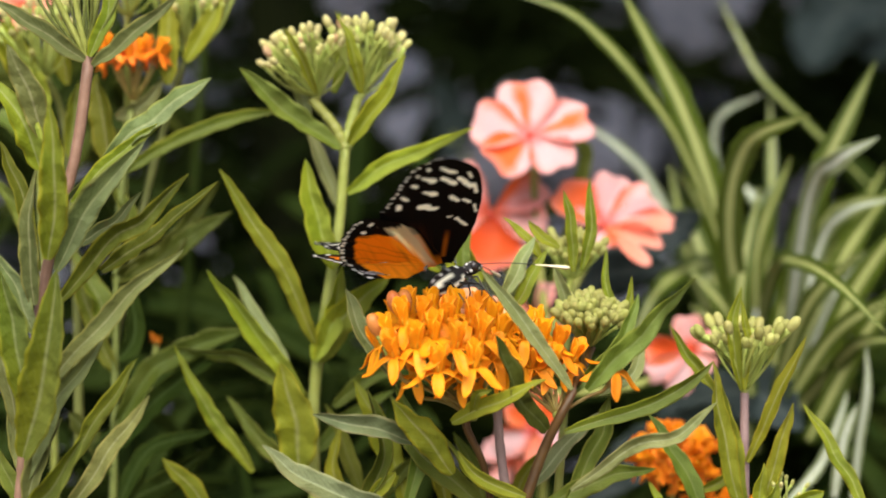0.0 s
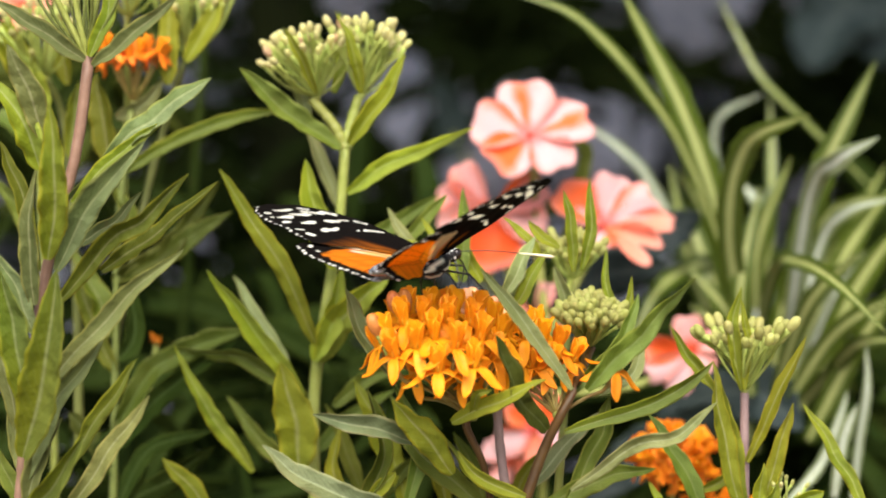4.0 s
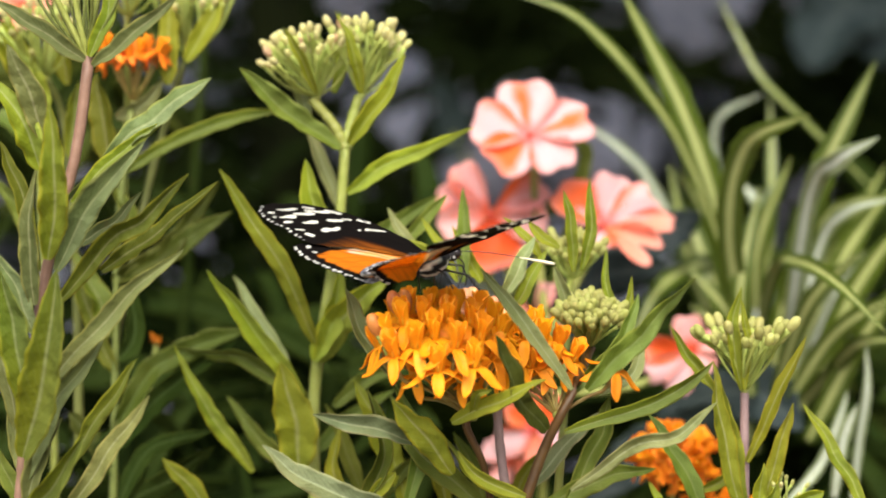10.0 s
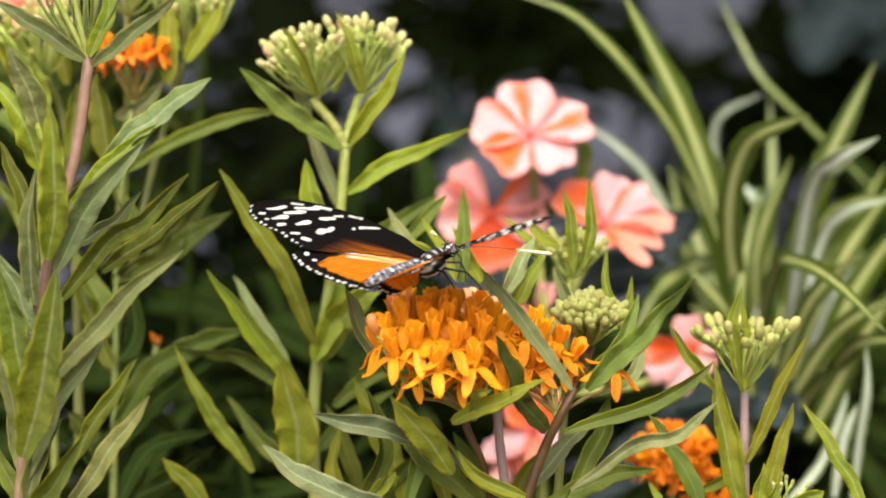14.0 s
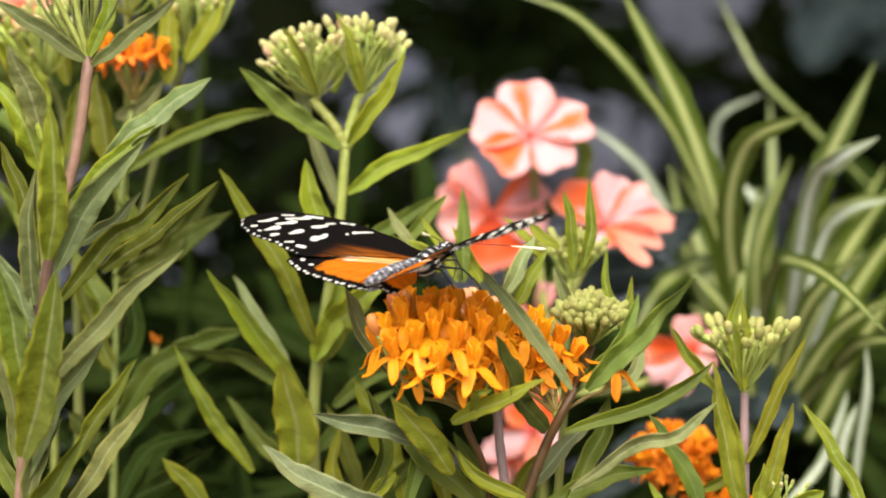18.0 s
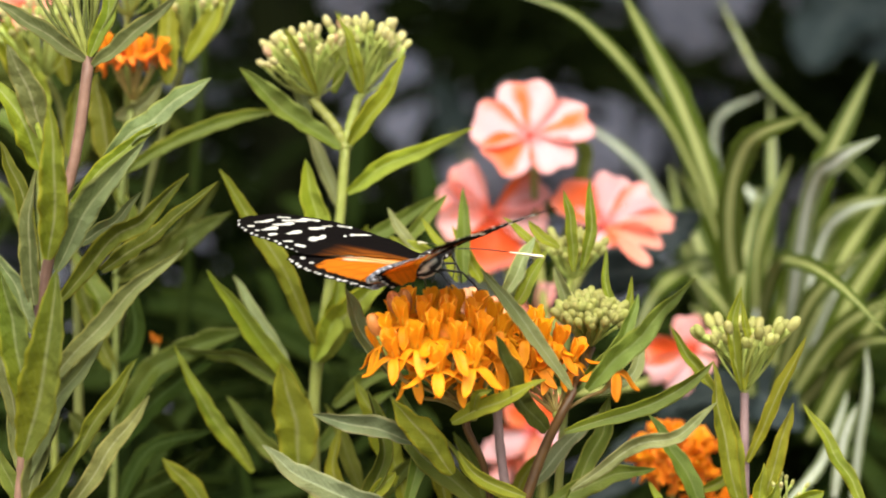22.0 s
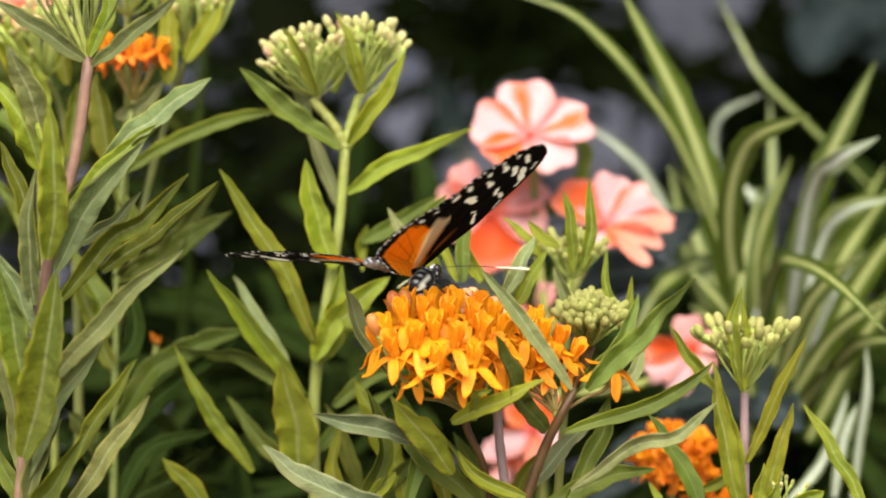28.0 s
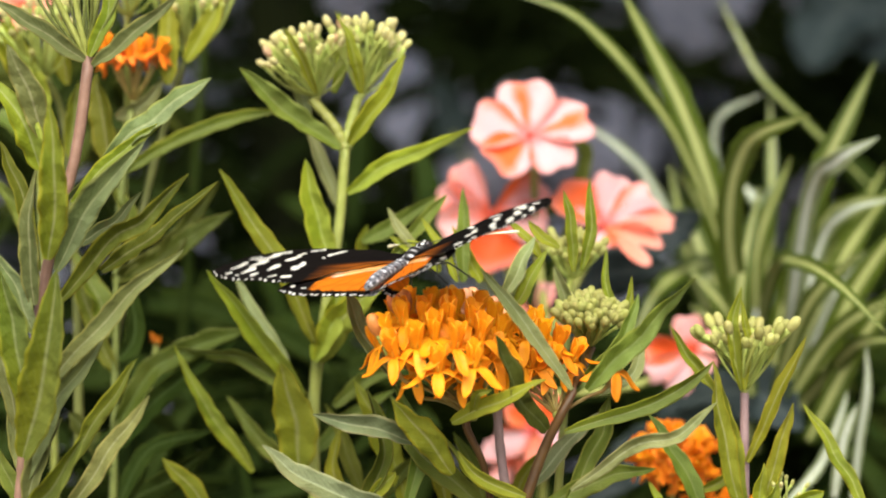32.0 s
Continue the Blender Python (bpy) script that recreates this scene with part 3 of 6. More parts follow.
        faces += [tuple(k + len(verts) for k in q) for q in f]
        verts += v
        uvs += [(0.3, 0.5)] * len(v)
        slots += [0] * len(f)
    ob = new(name, mesh_of(name, verts, faces, mats, uvs, slots))
    return tagged(ob, label, category, group, "stuff")


def shade_tree():
    """The slender tree before the bank; its unseen crown is added above the planting to keep the bank in shade."""
    x, y = (-0.066, 1.162)
    tree = thing("tree", (x, y, 0), "slender mossy tree trunk darkened for shade, with an added unseen crown", "tree")
    line = curve_points([(0, 0, -0.02), (0.004, 0, 0.3), (-0.003, 0, 0.7), (0.006, 0.01, 1.1), (0.02, 0.08, 1.42)], 44)
    v, f = tube_data(line, (0.020, 0.012), 14)
    v = [p + Vector((noise.noise(p * 40), noise.noise(p * 40 + Vector((9, 0, 0))), 0)) * 0.002 for p in v]
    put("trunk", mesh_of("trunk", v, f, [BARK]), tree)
    # unseen limbs and crown, added to block daylight from the bank
    rng = random.Random(8)
    ends = []
    for k in range(15):
        a = k * 2.4
        s = Vector((0.006, 0.01, 0.93 + 0.033 * k))
        e = Vector((math.cos(a) * rng.uniform(0.5, 1.15), 0.12 + math.sin(a) * rng.uniform(0.3, 0.72), rng.uniform(1.10, 1.42)))
        m = s.lerp(e, 0.5) + Vector((0, 0, 0.08))
        v, f = tube_data(curve_points([s, m, e], 14), (0.009, 0.003), 8)
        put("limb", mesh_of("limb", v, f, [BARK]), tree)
        ends += [s.lerp(m, q) for q in (0.6, 0.9)] + [m.lerp(e, q) for q in (0.3, 0.6, 0.9, 1.0)]
    verts, faces, uvs = [], [], []
    for i in range(4600):
        p = rng.choice(ends) + Vector((rng.gauss(0, 0.16), rng.gauss(0, 0.14), rng.gauss(0.05, 0.08)))
        p.z = max(p.z, 0.98)
        d = Vector((rng.uniform(-1, 1), rng.uniform(-1, 1), rng.uniform(-0.7, 0.3))).normalized()
        size = rng.uniform(0.09, 0.16)
        pts = [p + d * size * q + Vector((0, 0, -0.2 * size * q * q)) for q in (0, 0.25, 0.5, 0.75, 1)]
        bv, bf, uv = blade_data(pts, size * 0.42, rng.uniform(-30, 30), Vector((0, 0, 1)), 0.2, 0.05, oval, 2, 0.0004)
        faces += [tuple(k + len(verts) for k in q) for q in bf]
        verts += bv
        uvs += uv
    put("crown", mesh_of("crown", verts, faces, [SHADE_DEEP], uvs), tree)


ground()
stone_bank()
shade_tree()


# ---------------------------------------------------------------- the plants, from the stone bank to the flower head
# near-black leaf masses stand in for the deep shade before the stones
foliage("dark_shrub", "leafy shrub before stones, near-black to stand in for deep shade", "shrub", (0.024, 1.198, 0.583), (0.020, 0.03, 0.012), 70, 0.045, [SHADE_BLACK], 11, group="shrubs before the bank")
foliage("dark_shrub", "leafy shrub before stones, near-black to stand in for deep shade", "shrub", (-0.021, 1.184, 0.507), (0.016, 0.03, 0.010), 40, 0.045, [SHADE_BLACK], 12, group="shrubs before the bank")
foliage("dark_shrub", "leafy shrub before stones, near-black to stand in for deep shade", "shrub", (-0.121, 1.178, 0.472), (0.030, 0.03, 0.014), 60, 0.045, [SHADE_BLACK], 13, group="shrubs before the bank")
foliage("dark_shrub", "leafy shrub before stones, near-black to stand in for deep shade", "shrub", (0.176, 1.193, 0.554), (0.014, 0.03, 0.012), 50, 0.045, [SHADE_BLACK], 14, group="shrubs before the bank")
foliage("dark_shrub", "leafy shrub before stones, near-black to stand in for deep shade", "shrub", (-0.088, 1.177, 0.462), (0.020, 0.03, 0.012), 50, 0.045, [SHADE_BLACK], 15, group="shrubs before the bank")
foliage("dark_shrub", "leafy shrub before stones, near-black to stand in for deep shade", "shrub", (-0.128, 1.187, 0.519), (0.020, 0.03, 0.025), 60, 0.045, [SHADE_BLACK], 16, group="shrubs before the bank")
foliage("dark_shrub", "leafy shrub before stones, near-black to stand in for deep shade", "shrub", (-0.076, 1.191, 0.543), (0.018, 0.03, 0.030), 60, 0.045, [SHADE_BLACK], 17, group="shrubs before the bank")
foliage("dark_shrub", "leafy shrub before stones, near-black to stand in for deep shade", "shrub", (-0.036, 1.182, 0.494), (0.016, 0.03, 0.016), 50, 0.045, [SHADE_BLACK], 18, group="shrubs before the bank")
foliage("dark_shrub", "leafy shrub before stones, near-black to stand in for deep shade", "shrub", (0.081, 1.196, 0.570), (0.012, 0.03, 0.014), 18, 0.045, [SHADE_BLACK], 19, group="shrubs before the bank")
foliage("dark_shrub", "leafy shrub before stones, near-black to stand in for deep shade", "shrub", (0.178, 1.188, 0.526), (0.012, 0.03, 0.012), 40, 0.045, [SHADE_BLACK], 20, group="shrubs before the bank")
foliage("dark_shrub", "leafy shrub before stones, near-black to stand in for deep shade", "shrub", (0.156, 1.19, 0.5611), (0.011, 0.03, 0.018), 70, 0.045, [SHADE_BLACK], 31, group="shrubs before the bank")
foliage("dark_shrub", "leafy shrub before stones, near-black to stand in for deep shade", "shrub", (0.1784, 1.19, 0.5423), (0.014, 0.03, 0.01), 50, 0.045, [SHADE_BLACK], 34, group="shrubs before the bank")
# undergrowth tones are blackened in place of the shade between the stems
foliage("undergrowth", "tangled mid-green narrow leaves low between the stems, darkened for shade", "undergrowth", (-0.07, 0.84, 0.475), (0.075, 0.035, 0.03), 330, 0.045, [SHADE_BLACK, SHADE_DEEP], 23)
foliage("undergrowth", "tangled green leaves low under the flowers, darkened for shade", "undergrowth", (0.07, 0.86, 0.46), (0.09, 0.04, 0.05), 220, 0.055, [SHADE_DEEP], 24)

# fills the gap behind the stems, its shade put into the leaf colour
foliage("undergrowth", "green leaves behind tall milkweeds, darkened for shade", "undergrowth", (-0.1237, 0.86, 0.6014), (0.018, 0.03, 0.028), 90, 0.045, [SHADE_DEEP, SHADE_GREEN, SHADE_DEEP], 35)

spider = thing("spider_plant", (0.1081, 0.8322, 0), "spider plant with arching cream-striped green blades", "plant")
leaf(spider, [(0.0959, 0.8017, 0.5102), (0.0752, 0.7869, 0.5882), (0.0501, 0.7769, 0.6400)], 0.0087, 10, STRIPED, shape=strap, fold=10, wave=0.02, name="blade")
leaf(spider, [(0.0922, 0.7962, 0.5323), (0.0731, 0.7849, 0.5844), (0.0571, 0.7793, 0.6107), (0.0381, 0.7764, 0.6304), (0.0187, 0.7764, 0.6377)], 0.0036, -10, STRIPED, shape=strap, fold=10, wave=0.02, name="blade")
leaf(spider, [(0.0912, 0.7857, 0.5277), (0.0815, 0.7643, 0.5687), (0.0842, 0.7501, 0.5966), (0.0994, 0.7330, 0.6078)], 0.0079, 15, STRIPED, shape=strap, fold=10, wave=0.02, name="blade")
leaf(spider, [(0.0990, 0.7949, 0.5257), (0.1082, 0.7848, 0.5769), (0.1249, 0.7824, 0.6172)], 0.0081, -10, STRIPED, shape=strap, fold=10, wave=0.02, name="blade")
leaf(spider, [(0.1011, 0.7858, 0.5311), (0.1031, 0.7567, 0.5813), (0.1083, 0.7398, 0.5942), (0.1183, 0.7323, 0.6017)], 0.0060, 20, PALE_BLADE, shape=strap, fold=10, wave=0.02, name="blade")
leaf(spider, [(0.1046, 0.7990, 0.5213), (0.1144, 0.7990, 0.5541), (0.1295, 0.7943, 0.5762)], 0.0058, 0, STRIPED, shape=strap, fold=10, wave=0.02, name="blade")
leaf(spider, [(0.1030, 0.7802, 0.5272), (0.1083, 0.7708, 0.5643), (0.1147, 0.7614, 0.5765), (0.1259, 0.7520, 0.5817)], 0.0039, 0, PALE_BLADE, shape=strap, fold=10, wave=0.02, name="blade")
leaf(spider, [(0.0943, 0.7990, 0.5317), (0.0939, 0.8084, 0.5611), (0.0987, 0.8084, 0.5766)], 0.0045, 0, PALE_BLADE, shape=strap, fold=10, wave=0.02, name="blade")
leaf(spider, [(0.1335, 0.8404, 0.5717), (0.1150, 0.8375, 0.5899), (0.0990, 0.8385, 0.6056), (0.0916, 0.8460, 0.6189), (0.0859, 0.8516, 0.6307)], 0.0022, 0, STRIPED, shape=strap, fold=10, wave=0.02, name="blade")
leaf(spider, [(0.0980, 0.8225, 0.5196), (0.1015, 0.8312, 0.5695), (0.1022, 0.8461, 0.5994)], 0.0036, 10, STRIPED, shape=strap, fold=10, wave=0.02, name="blade")
leaf(spider, [(0.1034, 0.8670, 0.5098), (0.0888, 0.8298, 0.5433), (0.0771, 0.8099, 0.5522), (0.0627, 0.7875, 0.5478), (0.0537, 0.7736, 0.5304)], 0.0059, 10, STRIPED, shape=strap, fold=10, wave=0.02, name="blade")
leaf(spider, [(0.0922, 0.7949, 0.5257), (0.0955, 0.7718, 0.5574), (0.0984, 0.7446, 0.5652), (0.1053, 0.7159, 0.5647), (0.1159, 0.6951, 0.5551)], 0.0044, 15, STRIPED, shape=strap, fold=10, wave=0.02, name="blade")
leaf(spider, [(0.1041, 0.7949, 0.5257), (0.1112, 0.7924, 0.5656), (0.1198, 0.7846, 0.5755), (0.1314, 0.7756, 0.5783)], 0.0043, 10, STRIPED, shape=strap, fold=10, wave=0.02, name="blade")
leaf(spider, [(0.1041, 0.7937, 0.5191), (0.1162, 0.7904, 0.5540), (0.1313, 0.7854, 0.5802)], 0.0071, -15, STRIPED, shape=strap, fold=10, wave=0.02, name="blade")
leaf(spider, [(0.1062, 0.7834, 0.5145), (0.1198, 0.7800, 0.5492), (0.1330, 0.7745, 0.5719)], 0.0077, 10, STRIPED, shape=strap, fold=10, wave=0.02, name="blade")
leaf(spider, [(0.1066, 0.7725, 0.5070), (0.1200, 0.7682, 0.5365), (0.1314, 0.7623, 0.5576)], 0.0067, -10, STRIPED, shape=strap, fold=10, wave=0.02, name="blade")
leaf(spider, [(0.1168, 0.7520, 0.4922), (0.1176, 0.7473, 0.5133), (0.1187, 0.7426, 0.5291), (0.1175, 0.7398, 0.5423)], 0.0030, 10, PALE_BLADE, shape=strap, fold=10, wave=0.02, name="blade")
leaf(spider, [(0.0962, 0.7520, 0.4914), (0.1068, 0.7492, 0.5054), (0.1113, 0.7454, 0.5195), (0.1132, 0.7426, 0.5287)], 0.0030, 0, PALE_BLADE, shape=strap, fold=10, wave=0.02, name="blade")
leaf(spider, [(0.1102, 0.7426, 0.4981), (0.1120, 0.7388, 0.5162), (0.1151, 0.7360, 0.5266)], 0.0034, 0, PALE_BLADE, shape=strap, fold=10, wave=0.02, name="blade")
leaf(spider, [(0.1007, 0.7914, 0.5057), (0.1116, 0.7757, 0.5249), (0.1185, 0.7590, 0.5385), (0.1298, 0.7500, 0.5421)], 0.0050, 10, STRIPED, shape=strap, fold=10, wave=0.02, name="blade")
leaf(spider, [(0.0964, 0.8317, 0.5176), (0.0657, 0.8316, 0.5713), (0.0567, 0.8289, 0.5832), (0.0425, 0.8261, 0.5940)], 0.0033, 0, PALE_BLADE, shape=strap, fold=10, wave=0.02, name="blade")
leaf(spider, [(0.0904, 0.8483, 0.5579), (0.0850, 0.8444, 0.5898), (0.0989, 0.8369, 0.6014)], 0.0024, 0, PALE_BLADE, shape=strap, fold=10, wave=0.02, name="blade")
leaf(spider, [(0.0916, 0.8035, 0.5204), (0.0822, 0.8107, 0.5607), (0.0702, 0.8049, 0.5822)], 0.0059, 0, STRIPED, shape=strap, fold=10, wave=0.02, name="blade")
leaf(spider, [(0.0909, 0.8121, 0.5149), (0.0762, 0.8181, 0.5489), (0.0693, 0.8238, 0.5813)], 0.0057, 10, STRIPED, shape=strap, fold=10, wave=0.02, name="blade")
leaf(spider, [(0.0967, 0.8029, 0.5170), (0.0939, 0.8005, 0.5573), (0.1028, 0.7962, 0.5869)], 0.0060, -8, STRIPED, shape=strap, fold=10, wave=0.02, name="blade")
leaf(spider, [(0.0973, 0.7932, 0.5158), (0.1028, 0.7904, 0.5540), (0.1149, 0.7845, 0.5753)], 0.0064, 10, STRIPED, shape=strap, fold=10, wave=0.02, name="blade")
leaf(spider, [(0.0901, 0.7748, 0.5200), (0.0857, 0.7707, 0.5510), (0.0915, 0.7762, 0.5816)], 0.0059, 0, STRIPED, shape=strap, fold=10, wave=0.02, name="blade")
leaf(spider, [(0.0967, 0.7748, 0.5200), (0.1041, 0.7609, 0.5496), (0.1187, 0.7544, 0.5671)], 0.0057, 12, STRIPED, shape=strap, fold=10, wave=0.02, name="blade")
leaf(spider, [(0.1000, 0.7743, 0.5167), (0.1121, 0.7595, 0.5417), (0.1267, 0.7431, 0.5564)], 0.0057, -12, STRIPED, shape=strap, fold=10, wave=0.02, name="blade")
leaf(spider, [(0.0929, 0.7840, 0.5178), (0.0835, 0.7788, 0.5427), (0.0712, 0.7814, 0.5574)], 0.0050, 8, STRIPED, shape=strap, fold=10, wave=0.02, name="blade")
leaf(spider, [(0.0892, 0.8157, 0.5353), (0.0959, 0.8115, 0.5658), (0.0899, 0.8136, 0.5775)], 0.0043, 8, PALE_BLADE, shape=strap, fold=10, wave=0.02, name="blade")
leaf(spider, [(0.0961, 0.8085, 0.4944), (0.0857, 0.8133, 0.5217), (0.0814, 0.8267, 0.5438)], 0.0059, 0, STRIPED, shape=strap, fold=10, wave=0.02, name="blade")
leaf(spider, [(0.0965, 0.8300, 0.5071), (0.0823, 0.8366, 0.5473), (0.0713, 0.8460, 0.5708)], 0.0066, 0, STRIPED, shape=strap, fold=10, wave=0.02, name="blade")
leaf(spider, [(0.1047, 0.8115, 0.5114), (0.1172, 0.8092, 0.5523), (0.1327, 0.8052, 0.5839)], 0.0067, -6, STRIPED, shape=strap, fold=10, wave=0.02, name="blade")
leaf(spider, [(0.1041, 0.7926, 0.5124), (0.1162, 0.7892, 0.5474), (0.1313, 0.7828, 0.5655)], 0.0050, 6, PALE_BLADE, shape=strap, fold=10, wave=0.02, name="blade")
leaf(spider, [(0.0956, 0.7919, 0.5091), (0.0861, 0.7869, 0.5343), (0.0728, 0.7887, 0.5441)], 0.0060, -10, STRIPED, shape=strap, fold=10, wave=0.02, name="blade")
# dark clusters added to stand in for the shade round the blades' base
foliage("undergrowth", "green leaves low before the spider plant, added dark in place of shade", "undergrowth", (0.1152, 0.8750, 0.4775), (0.012, 0.008, 0.014), 46, 0.04, [SHADE_DEEP, SHADE_BLACK], 36)
foliage("undergrowth", "green leaves low before the spider plant, added dark in place of shade", "undergrowth", (0.1426, 0.8750, 0.4679), (0.010, 0.008, 0.012), 40, 0.04, [SHADE_DEEP, SHADE_BLACK], 37)
foliage("undergrowth", "green leaves behind the spider plant, near-black to stand in for shade", "undergrowth", (0.15, 1.03, 0.44), (0.07, 0.02, 0.04), 160, 0.06, [SHADE_BLACK, SHADE_DEEP], 15)

broad = thing("broad_leaved_plant", (0.1865, 1.0833, 0), "plant with large dull bluish-green leaves in shade", "plant")
stem(broad, [(0.1865, 1.0833, -0.0100), (0.2010, 1.1035, 0.1915), (0.2156, 1.1237, 0.3929), (0.2027, 1.1203, 0.4883), (0.1898, 1.1168, 0.5836), (0.1773, 1.1032, 0.6217)], 0.0018, 0.0014, GREEN_STEM)
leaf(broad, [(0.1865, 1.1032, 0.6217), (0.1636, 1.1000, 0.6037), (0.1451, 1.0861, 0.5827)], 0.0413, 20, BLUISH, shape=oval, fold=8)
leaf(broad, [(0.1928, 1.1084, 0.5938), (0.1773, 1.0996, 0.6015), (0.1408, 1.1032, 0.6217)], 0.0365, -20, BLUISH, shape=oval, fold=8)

broad2 = thing("broad_leaved_plant", (0.0013, 1.0636, 0), "plant with large dull bluish-green leaves in shade", "plant")
stem(broad2, [(0.0013, 1.0636, -0.0100), (0.0071, 1.0684, 0.1048), (0.0128, 1.0733, 0.2196), (0.0186, 1.0781, 0.3344), (0.0243, 1.0829, 0.4493), (0.0174, 1.0809, 0.4957), (0.0104, 1.0790, 0.5422), (0.0036, 1.0714, 0.5569)], 0.0011, 0.0009, GREEN_STEM)
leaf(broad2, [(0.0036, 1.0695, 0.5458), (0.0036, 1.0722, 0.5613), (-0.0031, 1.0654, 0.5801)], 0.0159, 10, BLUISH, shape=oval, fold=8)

balsam = thing("impatiens_plant", (0.0267, 0.7189, 0), "impatiens with salmon, white and orange flowers", "flowering plant", "impatiens in the bed")
stem(balsam, [(0.0267, 0.7189, -0.0100), (0.0266, 0.7177, 0.0708), (0.0266, 0.7165, 0.1516), (0.0265, 0.7153, 0.2324), (0.0264, 0.7141, 0.3132), (0.0264, 0.7129, 0.3940), (0.0276, 0.7473, 0.4635), (0.0285, 0.7540, 0.5017), (0.0292, 0.7607, 0.5398), (0.0269, 0.7679, 0.5680), (0.0254, 0.7687, 0.5973)], 0.0015, 0.0011, GREEN_STEM)
stem(balsam, [(0.0292, 0.7607, 0.5398), (0.0397, 0.7641, 0.5589), (0.0475, 0.7666, 0.5732)], 0.0013, 0.0009, GREEN_STEM)
stem(balsam, [(0.0285, 0.7596, 0.5335), (0.0187, 0.7846, 0.5557), (0.0142, 0.7770, 0.5740)], 0.0013, 0.0009, GREEN_STEM)
stem(balsam, [(0.0288, 0.7579, 0.5239), (0.0559, 0.7585, 0.5271), (0.0696, 0.7602, 0.5366)], 0.0013, 0.0009, GREEN_STEM)
bloom(balsam, (0.0246, 0.7604, 0.5980), (0.05, -0.8, 0.62), [(97, 0.0166, 47, 0.07, PETAL_STREAK), (17, 0.0174, 40, 0.1, PETAL_STREAK), (-52, 0.0147, 43, 0.07, PETAL_WHITE), (-132, 0.0153, 46, 0.06, PETAL_HALF), (174, 0.0166, 41, 0.06, PETAL_TWO_RIMS)], "open flower with white petals streaked in orange")
bloom(balsam, (0.0138, 0.7709, 0.5744), (-0.1, -1, 0.3), [(-85, 0.0169, 46, 0.05, PETAL_RED), (-14, 0.0163, 33, 0.05, PETAL_ROSE), (27, 0.0172, 30, 0.04, PETAL_PINK), (126, 0.0163, 26, 0.04, PETAL_PINK), (160, 0.0159, 25, 0.04, PETAL_PINK), (196, 0.0149, 30, 0.04, PETAL_ROSE)], "salmon-pink flower with a deep orange-red throat", eye_mat=PETAL_WHITE)
bloom(balsam, (0.0456, 0.7622, 0.5720), (0.05, -0.85, 0.58), [(138, 0.0167, 34, 0.03, PETAL_FLAME), (3, 0.0196, 18, 0.04, PETAL_PEACH), (-33, 0.0180, 26, 0.42, PETAL_PEACH), (158, 0.0097, 24, 0.03, PETAL_WHITE), (76, 0.0155, 34, 0.05, PETAL_WHITE), (33, 0.0164, 31, 0.05, PETAL_TWO_RIMS), (-104, 0.0074, 34, 0.04, PETAL_WHITE), (-62, 0.0064, 20, 0.04, PETAL_FLAME)], "open flower with white, flame and peach petals", cup=0.12)
bloom(balsam, (0.0707, 0.7601, 0.5369), (0.1, -1, 0.0), [(100, 0.0097, 40, 0.05, PETAL_ROSE), (178, 0.0135, 29, 0.04, PETAL_FLAME), (-152, 0.0142, 25, 0.05, PETAL_WHITE), (-108, 0.0126, 27, 0.05, PETAL_WHITE), (-45, 0.0084, 34, 0.05, PETAL_ROSE), (28, 0.0087, 33, 0.05, PETAL_ROSE)], "half-hidden flower with white and orange petals", cup=0.1)
bloom(balsam, (0.0257, 0.7519, 0.5151), (-0.2, -1, 0.2), [(62, 0.0123, 40, 0.05, PETAL_FLAME), (130, 0.0097, 33, 0.05, PETAL_FLAME), (205, 0.0106, 38, 0.05, PETAL_WHITE), (-70, 0.0119, 38, 0.05, PETAL_PEACH), (-8, 0.0090, 34, 0.05, PETAL_WHITE)], "pink flower low between the stems")
bloom(balsam, (0.0270, 0.7660, 0.5433), (-0.2, -1, 0.0), [(72, 0.0124, 19, 0.04, PETAL_ROSE), (140, 0.0071, 28, 0.04, PETAL_PEACH), (-60, 0.0075, 38, 0.05, PETAL_PEACH), (10, 0.0071, 30, 0.04, PETAL_ROSE)])
bloom(balsam, (0.0196, 0.7584, 0.5047), (-0.3, -1, 0.3), [(60, 0.0084, 36, 0.05, PETAL_PEACH), (150, 0.0084, 36, 0.05, PETAL_WHITE), (240, 0.0081, 36, 0.05, PETAL_ROSE), (-30, 0.0087, 36, 0.05, PETAL_PEACH)])
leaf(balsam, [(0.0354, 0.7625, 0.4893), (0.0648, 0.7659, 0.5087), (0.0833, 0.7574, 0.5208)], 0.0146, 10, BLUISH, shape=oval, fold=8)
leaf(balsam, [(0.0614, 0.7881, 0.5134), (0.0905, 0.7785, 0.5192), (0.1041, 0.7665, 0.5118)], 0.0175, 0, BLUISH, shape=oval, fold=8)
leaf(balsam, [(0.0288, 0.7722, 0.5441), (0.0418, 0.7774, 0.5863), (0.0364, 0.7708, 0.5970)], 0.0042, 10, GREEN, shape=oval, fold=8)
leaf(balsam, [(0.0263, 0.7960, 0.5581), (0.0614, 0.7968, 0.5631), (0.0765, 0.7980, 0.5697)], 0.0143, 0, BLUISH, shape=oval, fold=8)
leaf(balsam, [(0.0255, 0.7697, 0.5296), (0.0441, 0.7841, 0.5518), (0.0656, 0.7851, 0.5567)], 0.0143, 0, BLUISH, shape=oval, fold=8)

low = thing("milkweed_plant", (0.0607, 0.7091, 0), "small milkweed with a deep orange flower head", "milkweed", "milkweeds in the bed")
